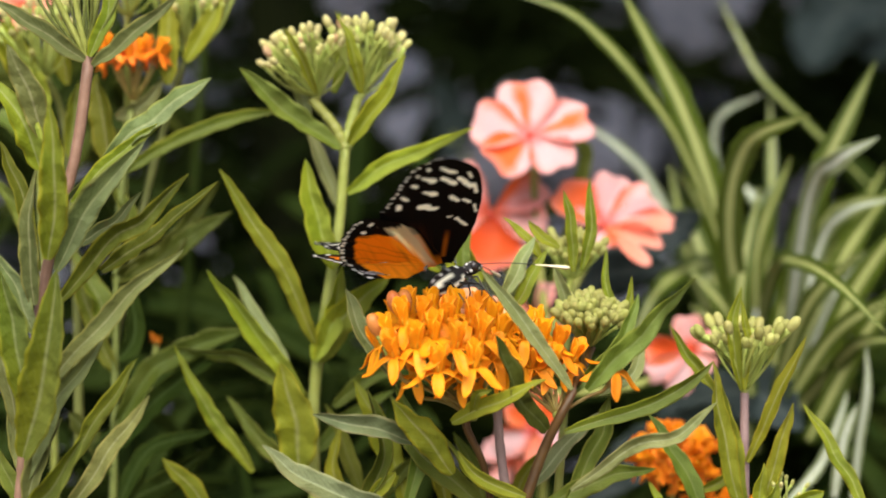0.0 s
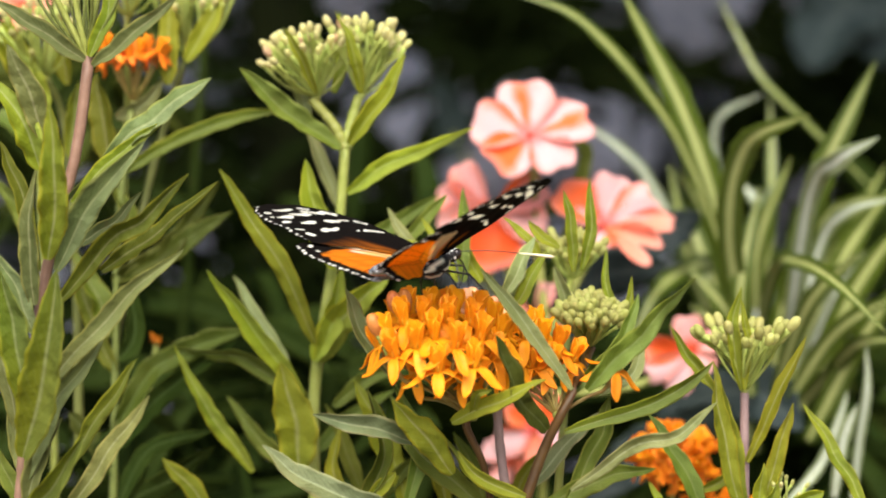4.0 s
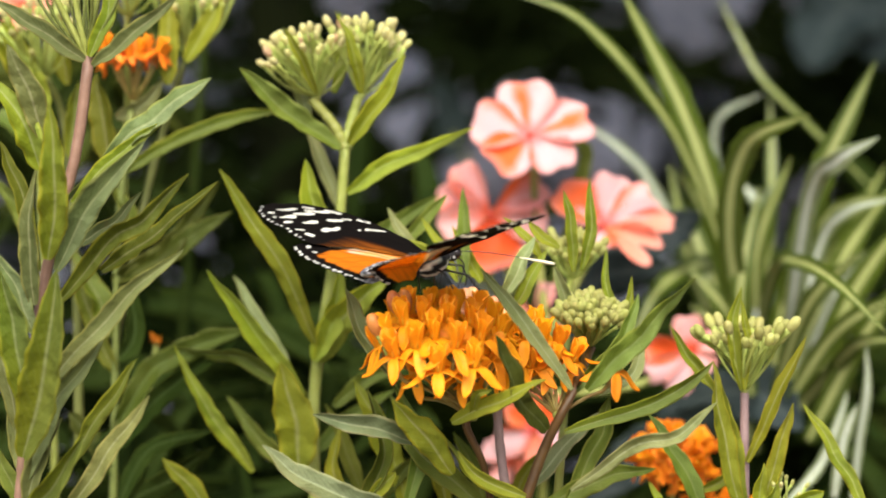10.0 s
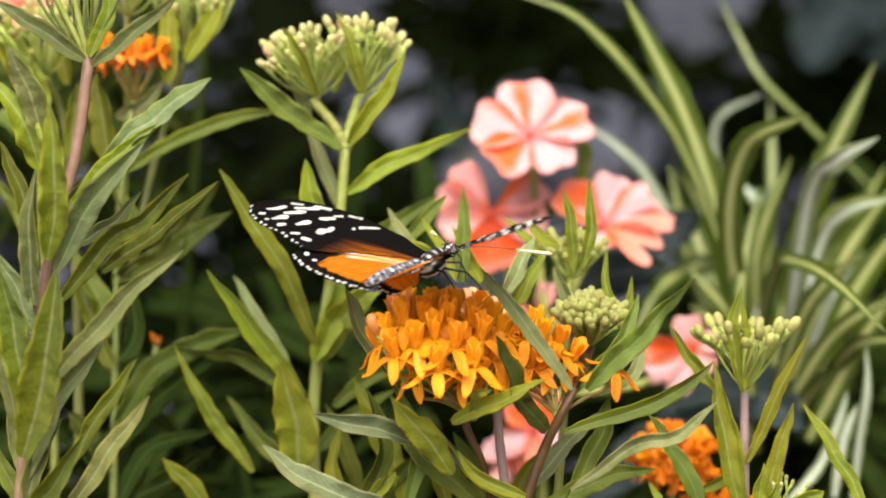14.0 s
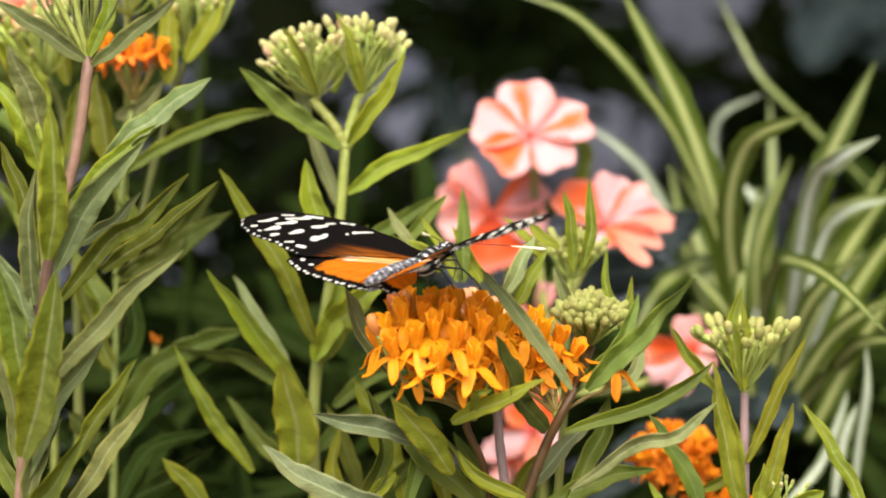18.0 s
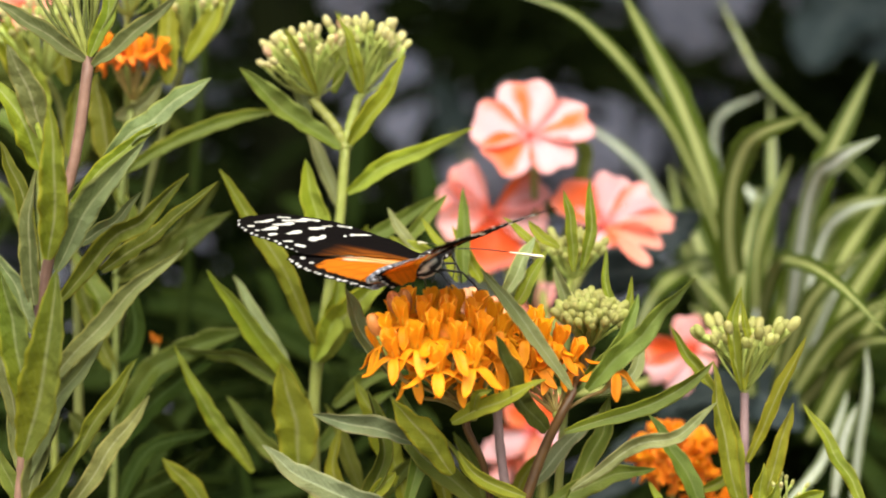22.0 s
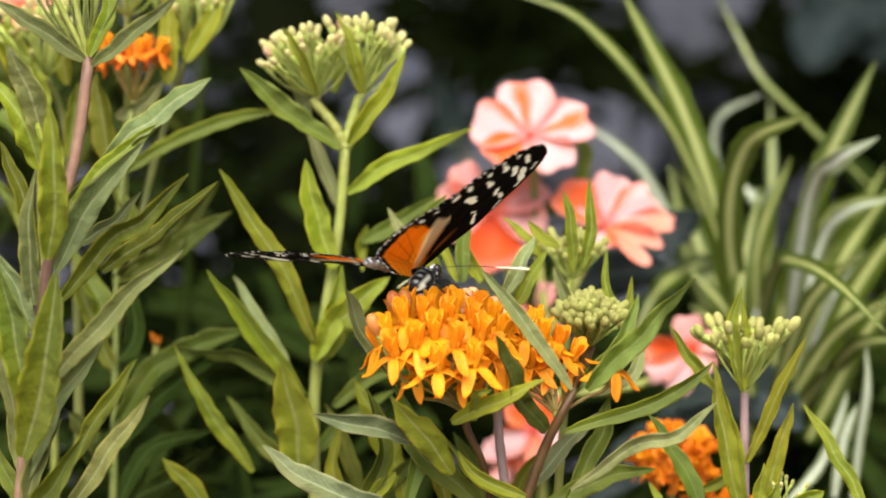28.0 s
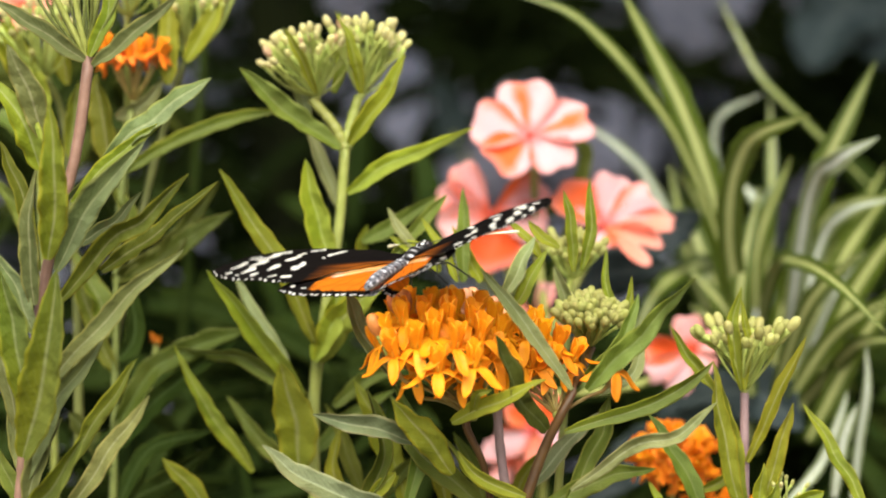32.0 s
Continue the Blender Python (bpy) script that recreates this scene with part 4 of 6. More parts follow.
stem(low, [(0.0607, 0.7091, -0.0100), (0.0610, 0.7074, 0.0388), (0.0613, 0.7056, 0.0876), (0.0616, 0.7039, 0.1364), (0.0619, 0.7022, 0.1852), (0.0622, 0.7005, 0.2340), (0.0625, 0.6988, 0.2827), (0.0628, 0.6971, 0.3315), (0.0631, 0.6954, 0.3803), (0.0634, 0.6937, 0.4291), (0.0637, 0.6919, 0.4779), (0.0622, 0.6945, 0.4926), (0.0607, 0.6971, 0.5074), (0.0610, 0.6986, 0.5159)], 0.0010, 0.0007, GREEN_STEM)
umbel(low, (0.0610, 0.6986, 0.5159), (0, -0.35, 1), 66, 0.8, 28, DEEP_FLORETS, 31, name="flower_head", piece="floret")
stem(low, [(0.0615, 0.6956, 0.4985), (0.0719, 0.6964, 0.5029), (0.0727, 0.6965, 0.5037)], 0.0010, 0.0007, GREEN_STEM)
umbel(low, (0.0724, 0.6961, 0.5015), (0, -0.35, 1), 60, 0.7, 16, DEEP_FLORETS, 32, name="flower_head", piece="floret")

rear = thing("milkweed_plant", (-0.0882, 0.7041, 0), "milkweed with pale bud heads and an orange flower head", "milkweed", "milkweeds in the bed")
stem(rear, [(-0.0882, 0.7041, -0.0100), (-0.0881, 0.7002, 0.0850), (-0.0879, 0.6963, 0.1799), (-0.0878, 0.6924, 0.2749), (-0.0876, 0.6885, 0.3699), (-0.0875, 0.6846, 0.4648), (-0.0867, 0.6923, 0.5087), (-0.0860, 0.7000, 0.5526), (-0.0853, 0.7052, 0.5818), (-0.0820, 0.7105, 0.6118)], 0.0013, 0.0009, DULL_STEM)
umbel(rear, (-0.0814, 0.7107, 0.6137), (0.05, 0.1, 1), 34, 0.66, 14, LONG_FLORETS, 41, name="flower_head", piece="floret", label="opening orange flower head")
stem(rear, [(-0.0970, 0.7046, 0.5209), (-0.0977, 0.7124, 0.5654), (-0.1008, 0.7195, 0.6054), (-0.1045, 0.7169, 0.6193)], 0.0013, 0.0009, DULL_STEM)
umbel(rear, (-0.1050, 0.7170, 0.6199), (-0.05, -0.2, 1), 42, 1, 26, BUDS[:2], 42)
stem(rear, [(-0.0866, 0.7049, 0.5516), (-0.0774, 0.7177, 0.5950), (-0.0691, 0.7226, 0.6232)], 0.0012, 0.0009, DULL_STEM)
umbel(rear, (-0.0676, 0.7229, 0.6247), (0.05, -0.1, 1), 36, 1.15, 24, BUDS[:2], 43)
umbel(rear, (-0.0836, 0.7197, 0.6355), (0, -0.2, 1), 45, 1, 20, BUDS[:2], 44)
stem(rear, [(-0.0857, 0.7151, 0.5802), (-0.0844, 0.7223, 0.6096), (-0.0836, 0.7197, 0.6355)], 0.0010, 0.0007, GREEN_STEM)
leaf(rear, [(-0.0722, 0.7116, 0.6184), (-0.0719, 0.7140, 0.6316), (-0.0725, 0.7163, 0.6447)], 0.0066, 5, LIME)
leaf(rear, [(-0.0979, 0.7083, 0.5994), (-0.0971, 0.7104, 0.6111), (-0.0957, 0.7118, 0.6191)], 0.0063, 20, DUSKY)
leaf(rear, [(-0.0867, 0.7078, 0.5965), (-0.0897, 0.7104, 0.6111), (-0.0912, 0.7122, 0.6213)], 0.0090, -10, DUSKY)
leaf(rear, [(-0.0835, 0.7076, 0.5957), (-0.0645, 0.7096, 0.6070), (-0.0419, 0.7105, 0.6117)], 0.0060, -8, DUSKY)
leaf(rear, [(-0.0866, 0.7151, 0.6090), (-0.0793, 0.7106, 0.6126), (-0.0734, 0.7119, 0.6199)], 0.0054, 10, GREY)
leaf(rear, [(-0.1075, 0.7122, 0.6213), (-0.1120, 0.7132, 0.6272), (-0.1142, 0.7147, 0.6360)], 0.0059, 0, LIME)
leaf(rear, [(-0.0674, 0.7127, 0.6243), (-0.0622, 0.7142, 0.6330), (-0.0585, 0.7158, 0.6418)], 0.0065, 0, LIME)
leaf(rear, [(-0.1083, 0.7047, 0.5789), (-0.1120, 0.7060, 0.5862), (-0.1179, 0.7074, 0.5943)], 0.0068, 0, GREEN)
leaf(rear, [(-0.0882, 0.7000, 0.5526), (-0.0912, 0.7021, 0.5643), (-0.0986, 0.7042, 0.5760)], 0.0095, 20, DUSKY)
leaf(rear, [(-0.0860, 0.7047, 0.5789), (-0.0830, 0.7057, 0.5848), (-0.0867, 0.7070, 0.5921)], 0.0078, 10, GREEN)
# low leaves take darker copies of the green, painted in place of shade
leaf(rear, [(-0.0867, 0.7026, 0.5672), (-0.0734, 0.7039, 0.5745), (-0.0585, 0.7073, 0.5935)], 0.0082, 0, SHADE_GREEN)
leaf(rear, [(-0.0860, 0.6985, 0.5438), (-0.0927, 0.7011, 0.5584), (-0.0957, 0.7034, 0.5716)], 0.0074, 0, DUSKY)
leaf(rear, [(-0.0860, 0.6990, 0.5467), (-0.0808, 0.7003, 0.5540), (-0.0838, 0.7034, 0.5716)], 0.0075, 10, SHADE_DEEP)
leaf(rear, [(-0.0853, 0.7021, 0.5643), (-0.0719, 0.7042, 0.5760), (-0.0555, 0.7058, 0.5855)], 0.0068, 0, SHADE_GREEN)
leaf(rear, [(-0.0867, 0.6959, 0.5292), (-0.0734, 0.6990, 0.5467), (-0.0511, 0.7004, 0.5548)], 0.0089, 0, SHADE_GREEN)
leaf(rear, [(-0.0867, 0.6949, 0.5233), (-0.0719, 0.6977, 0.5394), (-0.0541, 0.7000, 0.5526)], 0.0074, 0, SHADE_DEEP)
leaf(rear, [(-0.0867, 0.6938, 0.5175), (-0.0942, 0.6959, 0.5292), (-0.0986, 0.6967, 0.5336)], 0.0059, 0, SHADE_GREEN)
leaf(rear, [(-0.0867, 0.6938, 0.5175), (-0.0927, 0.6949, 0.5233), (-0.0867, 0.6959, 0.5292)], 0.0059, 0, SHADE_DEEP)
leaf(rear, [(-0.0860, 0.6923, 0.5087), (-0.0778, 0.6949, 0.5233), (-0.0600, 0.6959, 0.5292)], 0.0059, 0, SHADE_DEEP)
leaf(rear, [(-0.0860, 0.6923, 0.5087), (-0.0719, 0.6936, 0.5160), (-0.0600, 0.6951, 0.5248)], 0.0074, 0, SHADE_DEEP)
umbel(rear, (-0.0789, 0.7327, 0.5438), (0, -0.3, 1), 40, 0.19, 2, DEEP_FLORETS, 45, name="flower_head", piece="floret", label="small deep orange flower head in shade")
stem(rear, [(-0.0834, 0.7056, 0.5268), (-0.0801, 0.7211, 0.5340), (-0.0789, 0.7327, 0.5438)], 0.0007, 0.0006, GREEN_STEM)

leaf(rear, [(-0.1076, 0.716, 0.6164), (-0.1129, 0.717, 0.626), (-0.1167, 0.718, 0.6345)], 0.0105, 0, LIME)
leaf(rear, [(-0.1042, 0.712, 0.6124), (-0.1089, 0.713, 0.6183), (-0.1122, 0.714, 0.6226)], 0.0090, 10, LIME)
leaf(rear, [(-0.0992, 0.716, 0.6179), (-0.1003, 0.717, 0.6268), (-0.0988, 0.718, 0.6342)], 0.0085, -10, OLIVE)

balsam2 = thing("impatiens_plant", (-0.1105, 0.7238, 0), "impatiens with one salmon flower behind milkweed leaves", "flowering plant", "impatiens in the bed")
stem(balsam2, [(-0.1105, 0.7238, -0.0100), (-0.1100, 0.7258, 0.0947), (-0.1095, 0.7278, 0.1994), (-0.1090, 0.7298, 0.3041), (-0.1084, 0.7318, 0.4088), (-0.1079, 0.7338, 0.5134), (-0.1104, 0.7419, 0.5598), (-0.1129, 0.7501, 0.6061), (-0.1124, 0.7450, 0.6348)], 0.0011, 0.0008, GREEN_STEM)
bloom(balsam2, (-0.1136, 0.7352, 0.6366), (0.1, -1, 0.2), [(20, 0.0070, 38, 0.05, PETAL_PEACH), (95, 0.0067, 36, 0.05, PETAL_ROSE), (170, 0.0073, 38, 0.05, PETAL_PEACH), (-50, 0.0061, 40, 0.05, PETAL_ROSE), (-125, 0.0064, 38, 0.05, PETAL_PEACH)])
leaf(balsam2, [(-0.1120, 0.7485, 0.5969), (-0.1167, 0.7495, 0.6030), (-0.1245, 0.7501, 0.6061)], 0.0076, 0, GREEN, shape=oval, fold=8)

centre = thing("milkweed_plant", (-0.0327, 0.6913, 0), "upright milkweed with two pale green bud heads", "milkweed", "milkweeds in the bed")
stem(centre, [(-0.0327, 0.6913, -0.0100), (-0.0327, 0.6892, 0.0517), (-0.0327, 0.6872, 0.1134), (-0.0327, 0.6851, 0.1750), (-0.0327, 0.6830, 0.2367), (-0.0327, 0.6809, 0.2984), (-0.0327, 0.6788, 0.3601), (-0.0327, 0.6767, 0.4218), (-0.0327, 0.6746, 0.4835), (-0.0330, 0.6797, 0.5122), (-0.0332, 0.6848, 0.5409), (-0.0305, 0.6883, 0.5610), (-0.0268, 0.6924, 0.5840), (-0.0252, 0.6960, 0.6048)], 0.0022, 0.0013, GREEN_STEM)
stem(centre, [(-0.0252, 0.6959, 0.6038), (-0.0283, 0.6969, 0.6098), (-0.0341, 0.6981, 0.6163)], 0.0015, 0.0012, GREEN_STEM)
stem(centre, [(-0.0251, 0.6959, 0.6038), (-0.0236, 0.6971, 0.6106), (-0.0216, 0.6982, 0.6170)], 0.0015, 0.0012, GREEN_STEM)
umbel(centre, (-0.0324, 0.6982, 0.6167), (-0.24, 0.16, 1), 50, 0.84, 62, [*BUDS, *BUDS[:3], BUDS[2], BUDS[0]], 51, flat=0.12, jitter=0.09, label="domed head of green and cream buds, some pinkish")
umbel(centre, (-0.021, 0.6983, 0.617), (0.16, 0.16, 1), 36, 0.90, 44, [*BUDS[:3], *BUDS[:3], BUDS[2], BUDS[2], *BUDS], 52, flat=0.2, jitter=0.09, label="domed head of green and cream buds")
leaf(centre, [(-0.0264, 0.6929, 0.6042), (-0.0395, 0.6896, 0.6144), (-0.0515, 0.6855, 0.6257)], 0.0068, 10, GREEN)
leaf(centre, [(-0.0241, 0.6931, 0.6052), (-0.0150, 0.6901, 0.6173), (-0.0095, 0.6901, 0.6285)], 0.0068, -10, LIME)
leaf(centre, [(-0.0208, 0.6924, 0.6184), (-0.0228, 0.6883, 0.6297), (-0.0274, 0.6880, 0.6398)], 0.0047, 0, LIME)
leaf(centre, [(-0.0351, 0.7012, 0.6108), (-0.0366, 0.7032, 0.6164), (-0.0417, 0.7052, 0.6339)], 0.0044, 0, GREY)
leaf(centre, [(-0.0323, 0.6904, 0.6187), (-0.0363, 0.6860, 0.6285), (-0.0398, 0.6853, 0.6357)], 0.0032, 0, OLIVE)
leaf(centre, [(-0.0285, 0.7023, 0.6173), (-0.0257, 0.7082, 0.6277), (-0.0271, 0.7080, 0.6380)], 0.0038, 10, LIME)
leaf(centre, [(-0.0269, 0.6981, 0.5875), (-0.0314, 0.7002, 0.5998), (-0.0369, 0.7023, 0.6114)], 0.0052, 0, GREY)
leaf(centre, [(-0.0278, 0.685, 0.5742), (-0.032, 0.6847, 0.5882), (-0.0349, 0.6845, 0.6025)], 0.0078, -5, LIME)
leaf(centre, [(-0.0248, 0.6938, 0.5923), (-0.0122, 0.6912, 0.6004), (0.0078, 0.6888, 0.6100)], 0.0051, 15, LIME)
leaf(centre, [(-0.0325, 0.6831, 0.5547), (-0.0444, 0.6815, 0.5800), (-0.0566, 0.6810, 0.6004)], 0.0062, 0, OLIVE)
leaf(centre, [(-0.0361, 0.6809, 0.5418), (-0.0480, 0.6780, 0.5602), (-0.0597, 0.6766, 0.5753)], 0.0068, -10, LIME)
leaf(centre, [(-0.0402, 0.6902, 0.5487), (-0.0491, 0.6942, 0.5598), (-0.0546, 0.6980, 0.5696)], 0.0044, 10, GREY)
leaf(centre, [(-0.0367, 0.6757, 0.5238), (-0.0379, 0.6740, 0.5375), (-0.0412, 0.6726, 0.5522)], 0.0128, 0, OLIVE, twist=4)
leaf(centre, [(-0.0328, 0.6834, 0.5502), (-0.0281, 0.6834, 0.5620), (-0.0259, 0.6827, 0.5754)], 0.0090, 0, LIME)
leaf(centre, [(-0.0321, 0.6834, 0.5502), (-0.0252, 0.6834, 0.5620), (-0.0136, 0.6822, 0.5725)], 0.0092, 10, OLIVE)
leaf(centre, [(-0.0329, 0.6882, 0.5371), (-0.0509, 0.6961, 0.5474), (-0.0703, 0.6987, 0.5506)], 0.0064, 0, GREEN)
leaf(centre, [(-0.0492, 0.684, 0.5208), (-0.0567, 0.683, 0.5324), (-0.0626, 0.681, 0.5418), (-0.0685, 0.679, 0.5552)], 0.0052, 5, OLIVE)
leaf(centre, [(-0.0596, 0.674, 0.5115), (-0.0647, 0.673, 0.5197), (-0.0713, 0.672, 0.5274)], 0.0058, 0, OLIVE)
leaf(centre, [(-0.0285, 0.6882, 0.5371), (-0.0198, 0.6953, 0.5430), (-0.0095, 0.6997, 0.5451)], 0.0050, 0, GREEN)
leaf(centre, [(-0.0329, 0.6846, 0.5169), (-0.0450, 0.6920, 0.5241), (-0.0571, 0.6984, 0.5377)], 0.0058, 0, GREEN)
leaf(centre, [(-0.0329, 0.6861, 0.5256), (-0.0243, 0.6935, 0.5328), (-0.0125, 0.6987, 0.5392)], 0.0064, 0, GREEN)
leaf(centre, [(-0.0213, 0.7015, 0.5780), (-0.0139, 0.7042, 0.5820), (-0.0006, 0.7076, 0.5897)], 0.0056, 0, GREEN)
leaf(centre, [(-0.0213, 0.7002, 0.5707), (-0.0214, 0.7032, 0.5762), (-0.0198, 0.7023, 0.5826)], 0.0044, 10, LIME)

right = thing("milkweed_plant", (0.0745, 0.6618, 0), "slim milkweed with a flat head of green buds", "milkweed", "milkweeds in the bed")
stem(right, [(0.0745, 0.6618, -0.0100), (0.0745, 0.6604, 0.0414), (0.0745, 0.6590, 0.0927), (0.0745, 0.6576, 0.1441), (0.0745, 0.6562, 0.1955), (0.0745, 0.6548, 0.2469), (0.0745, 0.6534, 0.2982), (0.0745, 0.6520, 0.3496), (0.0745, 0.6506, 0.4010), (0.0745, 0.6492, 0.4523), (0.0745, 0.6478, 0.5037), (0.0745, 0.6507, 0.5202), (0.0745, 0.6536, 0.5367), (0.0745, 0.6556, 0.5484)], 0.0013, 0.0011, MAUVE_STEM)
umbel(right, (0.0745, 0.6557, 0.5488), (0, 0.10, 1), 42, 0.80, 50, FLAT_BUDS, 61, jitter=0.05, flat=0.75, label="flat head of round green buds")
leaf(right, [(0.0733, 0.6519, 0.5500), (0.0704, 0.6494, 0.5647), (0.0724, 0.6484, 0.5763)], 0.0042, 0, OLIVE)
leaf(right, [(0.0740, 0.6509, 0.5502), (0.0741, 0.6491, 0.5633), (0.0725, 0.6488, 0.5732)], 0.0025, 0, LIME)
leaf(right, [(0.0710, 0.6599, 0.5553), (0.0682, 0.6621, 0.5620), (0.0643, 0.6631, 0.5675)], 0.0022, 0, GREY)
leaf(right, [(0.0794, 0.6601, 0.5567), (0.0830, 0.6621, 0.5620), (0.0859, 0.6626, 0.5648)], 0.0022, 0, GREY)
leaf(right, [(0.0665, 0.6538, 0.5495), (0.0612, 0.6531, 0.5568), (0.0556, 0.6526, 0.5660)], 0.0040, 10, OLIVE)
leaf(right, [(0.0733, 0.6466, 0.5199), (0.0684, 0.6463, 0.5414), (0.0657, 0.6472, 0.5581)], 0.0067, -5, OLIVE)
leaf(right, [(0.0743, 0.6487, 0.5207), (0.0716, 0.6497, 0.5377), (0.0673, 0.6536, 0.5539)], 0.0048, 5, OLIVE)
leaf(right, [(0.0749, 0.6507, 0.5320), (0.0833, 0.6509, 0.5502), (0.0888, 0.6502, 0.5639)], 0.0048, -10, OLIVE)
leaf(right, [(0.0780, 0.6476, 0.5203), (0.0819, 0.6482, 0.5352), (0.0856, 0.6483, 0.5474)], 0.0048, 10, OLIVE)
leaf(right, [(0.0760, 0.6426, 0.5203), (0.0771, 0.6417, 0.5269), (0.0779, 0.6410, 0.5342)], 0.0050, 0, LIME)
leaf(right, [(0.0774, 0.6424, 0.5196), (0.0799, 0.6413, 0.5249), (0.0814, 0.6402, 0.5299)], 0.0042, 0, LIME)
leaf(right, [(0.0825, 0.6446, 0.5205), (0.0876, 0.6423, 0.5247), (0.0927, 0.6417, 0.5269)], 0.0065, 20, LIME)
leaf(right, [(0.1037, 0.6478, 0.5210), (0.0967, 0.6499, 0.5333), (0.0887, 0.6522, 0.5463)], 0.0042, 0, OLIVE)
leaf(right, [(0.0648, 0.6473, 0.5183), (0.0576, 0.6468, 0.5327), (0.0502, 0.6469, 0.5448)], 0.0056, 0, GREEN)
leaf(right, [(0.0562, 0.6441, 0.5177), (0.0526, 0.6432, 0.5237), (0.0501, 0.6431, 0.5290)], 0.0036, 0, LIME)
leaf(right, [(0.0634, 0.6562, 0.5230), (0.0698, 0.6567, 0.5258), (0.0724, 0.6555, 0.5305)], 0.0036, 0, OLIVE)
umbel(right, (0.0827, 0.6464, 0.5192), (0, -0.3, 1), 50, 0.55, 14, BUDS[:2], 62)

second = thing("milkweed_plant", (0.0317, 0.6647, 0), "milkweed with a green bud head among narrow leaves", "milkweed", "milkweeds in the bed")
stem(second, [(0.0317, 0.6647, -0.0100), (0.0310, 0.6627, 0.0527), (0.0303, 0.6607, 0.1154), (0.0296, 0.6587, 0.1782), (0.0289, 0.6567, 0.2409), (0.0282, 0.6547, 0.3036), (0.0275, 0.6527, 0.3663), (0.0268, 0.6507, 0.4291), (0.0261, 0.6487, 0.4918), (0.0282, 0.6536, 0.5194), (0.0303, 0.6584, 0.5470), (0.0316, 0.6800, 0.5664), (0.0331, 0.692, 0.5695)], 0.0011, 0.0010, GREEN_STEM)
umbel(second, (0.0331, 0.692, 0.5695), (0.1, 0.1, 1), 40, 0.82, 44, TIGHT_BUDS[:2], 71, flat=0.2, jitter=0.16)
leaf(second, [(0.0322, 0.6599, 0.5781), (0.0314, 0.6588, 0.5896), (0.0296, 0.6584, 0.5984)], 0.0036, 0, OLIVE)
leaf(second, [(0.0344, 0.6618, 0.5778), (0.0365, 0.6618, 0.5891), (0.0362, 0.6628, 0.6005)], 0.0036, 0, OLIVE)
leaf(second, [(0.0154, 0.6569, 0.5730), (0.0188, 0.6562, 0.5802), (0.0227, 0.6574, 0.5873)], 0.0056, -5, GREY)
leaf(second, [(0.0175, 0.6563, 0.5696), (0.0209, 0.6545, 0.5763), (0.0254, 0.6549, 0.5844)], 0.0045, -5, OLIVE)
leaf(second, [(0.0247, 0.6643, 0.5802), (0.0205, 0.6653, 0.5857), (0.0149, 0.6661, 0.5905)], 0.0036, 0, LIME)
leaf(second, [(0.0289, 0.6648, 0.5829), (0.0247, 0.6653, 0.5857), (0.0212, 0.6660, 0.5898)], 0.0034, 0, LIME)
leaf(second, [(0.0315, 0.6579, 0.5671), (0.0293, 0.6571, 0.5737), (0.0272, 0.6562, 0.5802)], 0.0042, 0, GREY)
leaf(second, [(0.0422, 0.6618, 0.5664), (0.0408, 0.6633, 0.5746), (0.0404, 0.6648, 0.5829)], 0.0031, 0, OLIVE)
leaf(second, [(0.0447, 0.6560, 0.5562), (0.0456, 0.6560, 0.5675), (0.0463, 0.6557, 0.5775)], 0.0031, 0, OLIVE)
leaf(second, [(0.0051, 0.6731, 0.5728), (0.0054, 0.6751, 0.5840), (0.0051, 0.6773, 0.5962)], 0.0048, 0, GREEN)
leaf(second, [(0.0094, 0.6751, 0.5724), (0.0077, 0.6758, 0.5766), (0.0023, 0.6756, 0.5868)], 0.0048, 0, LIME)
leaf(second, [(0.0037, 0.6712, 0.5732), (-0.0006, 0.6726, 0.5815), (-0.0055, 0.6740, 0.5892)], 0.0036, 0, LIME)
leaf(second, [(-0.0063, 0.6763, 0.5794), (-0.0106, 0.6773, 0.5851), (-0.0141, 0.6784, 0.5910)], 0.0036, 0, GREY)
leaf(second, [(-0.0135, 0.6778, 0.5763), (-0.0063, 0.6796, 0.5861), (0.0009, 0.6789, 0.5942)], 0.0046, 0, GREEN)
leaf(second, [(-0.0006, 0.6756, 0.5752), (-0.0049, 0.6763, 0.5794), (-0.0134, 0.6771, 0.5837)], 0.0050, 0, LIME)
umbel(second, (0.0065, 0.6520, 0.5560), (0.1, -0.2, 1), 42, 0.86, 22, RIPE_BUDS, 72, label="salmon buds not yet open")

front = thing("milkweed_plant", (0.0157, 0.6421, 0), "milkweed with a full orange flower head and green buds", "milkweed", "milkweeds in the bed")
stem(front, [(0.0157, 0.6421, -0.0100), (0.0155, 0.6408, 0.0421), (0.0153, 0.6394, 0.0942), (0.0151, 0.6381, 0.1463), (0.0149, 0.6367, 0.1984), (0.0147, 0.6354, 0.2504), (0.0145, 0.6341, 0.3025), (0.0143, 0.6327, 0.3546), (0.0141, 0.6314, 0.4067), (0.0139, 0.6301, 0.4588), (0.0137, 0.6287, 0.5109), (0.0191, 0.6313, 0.5256), (0.0245, 0.6339, 0.5402), (0.0306, 0.6360, 0.5522), (0.0363, 0.6556, 0.5598)], 0.0016, 0.0012, BROWN_STEM, label="dark reddish-brown stem")
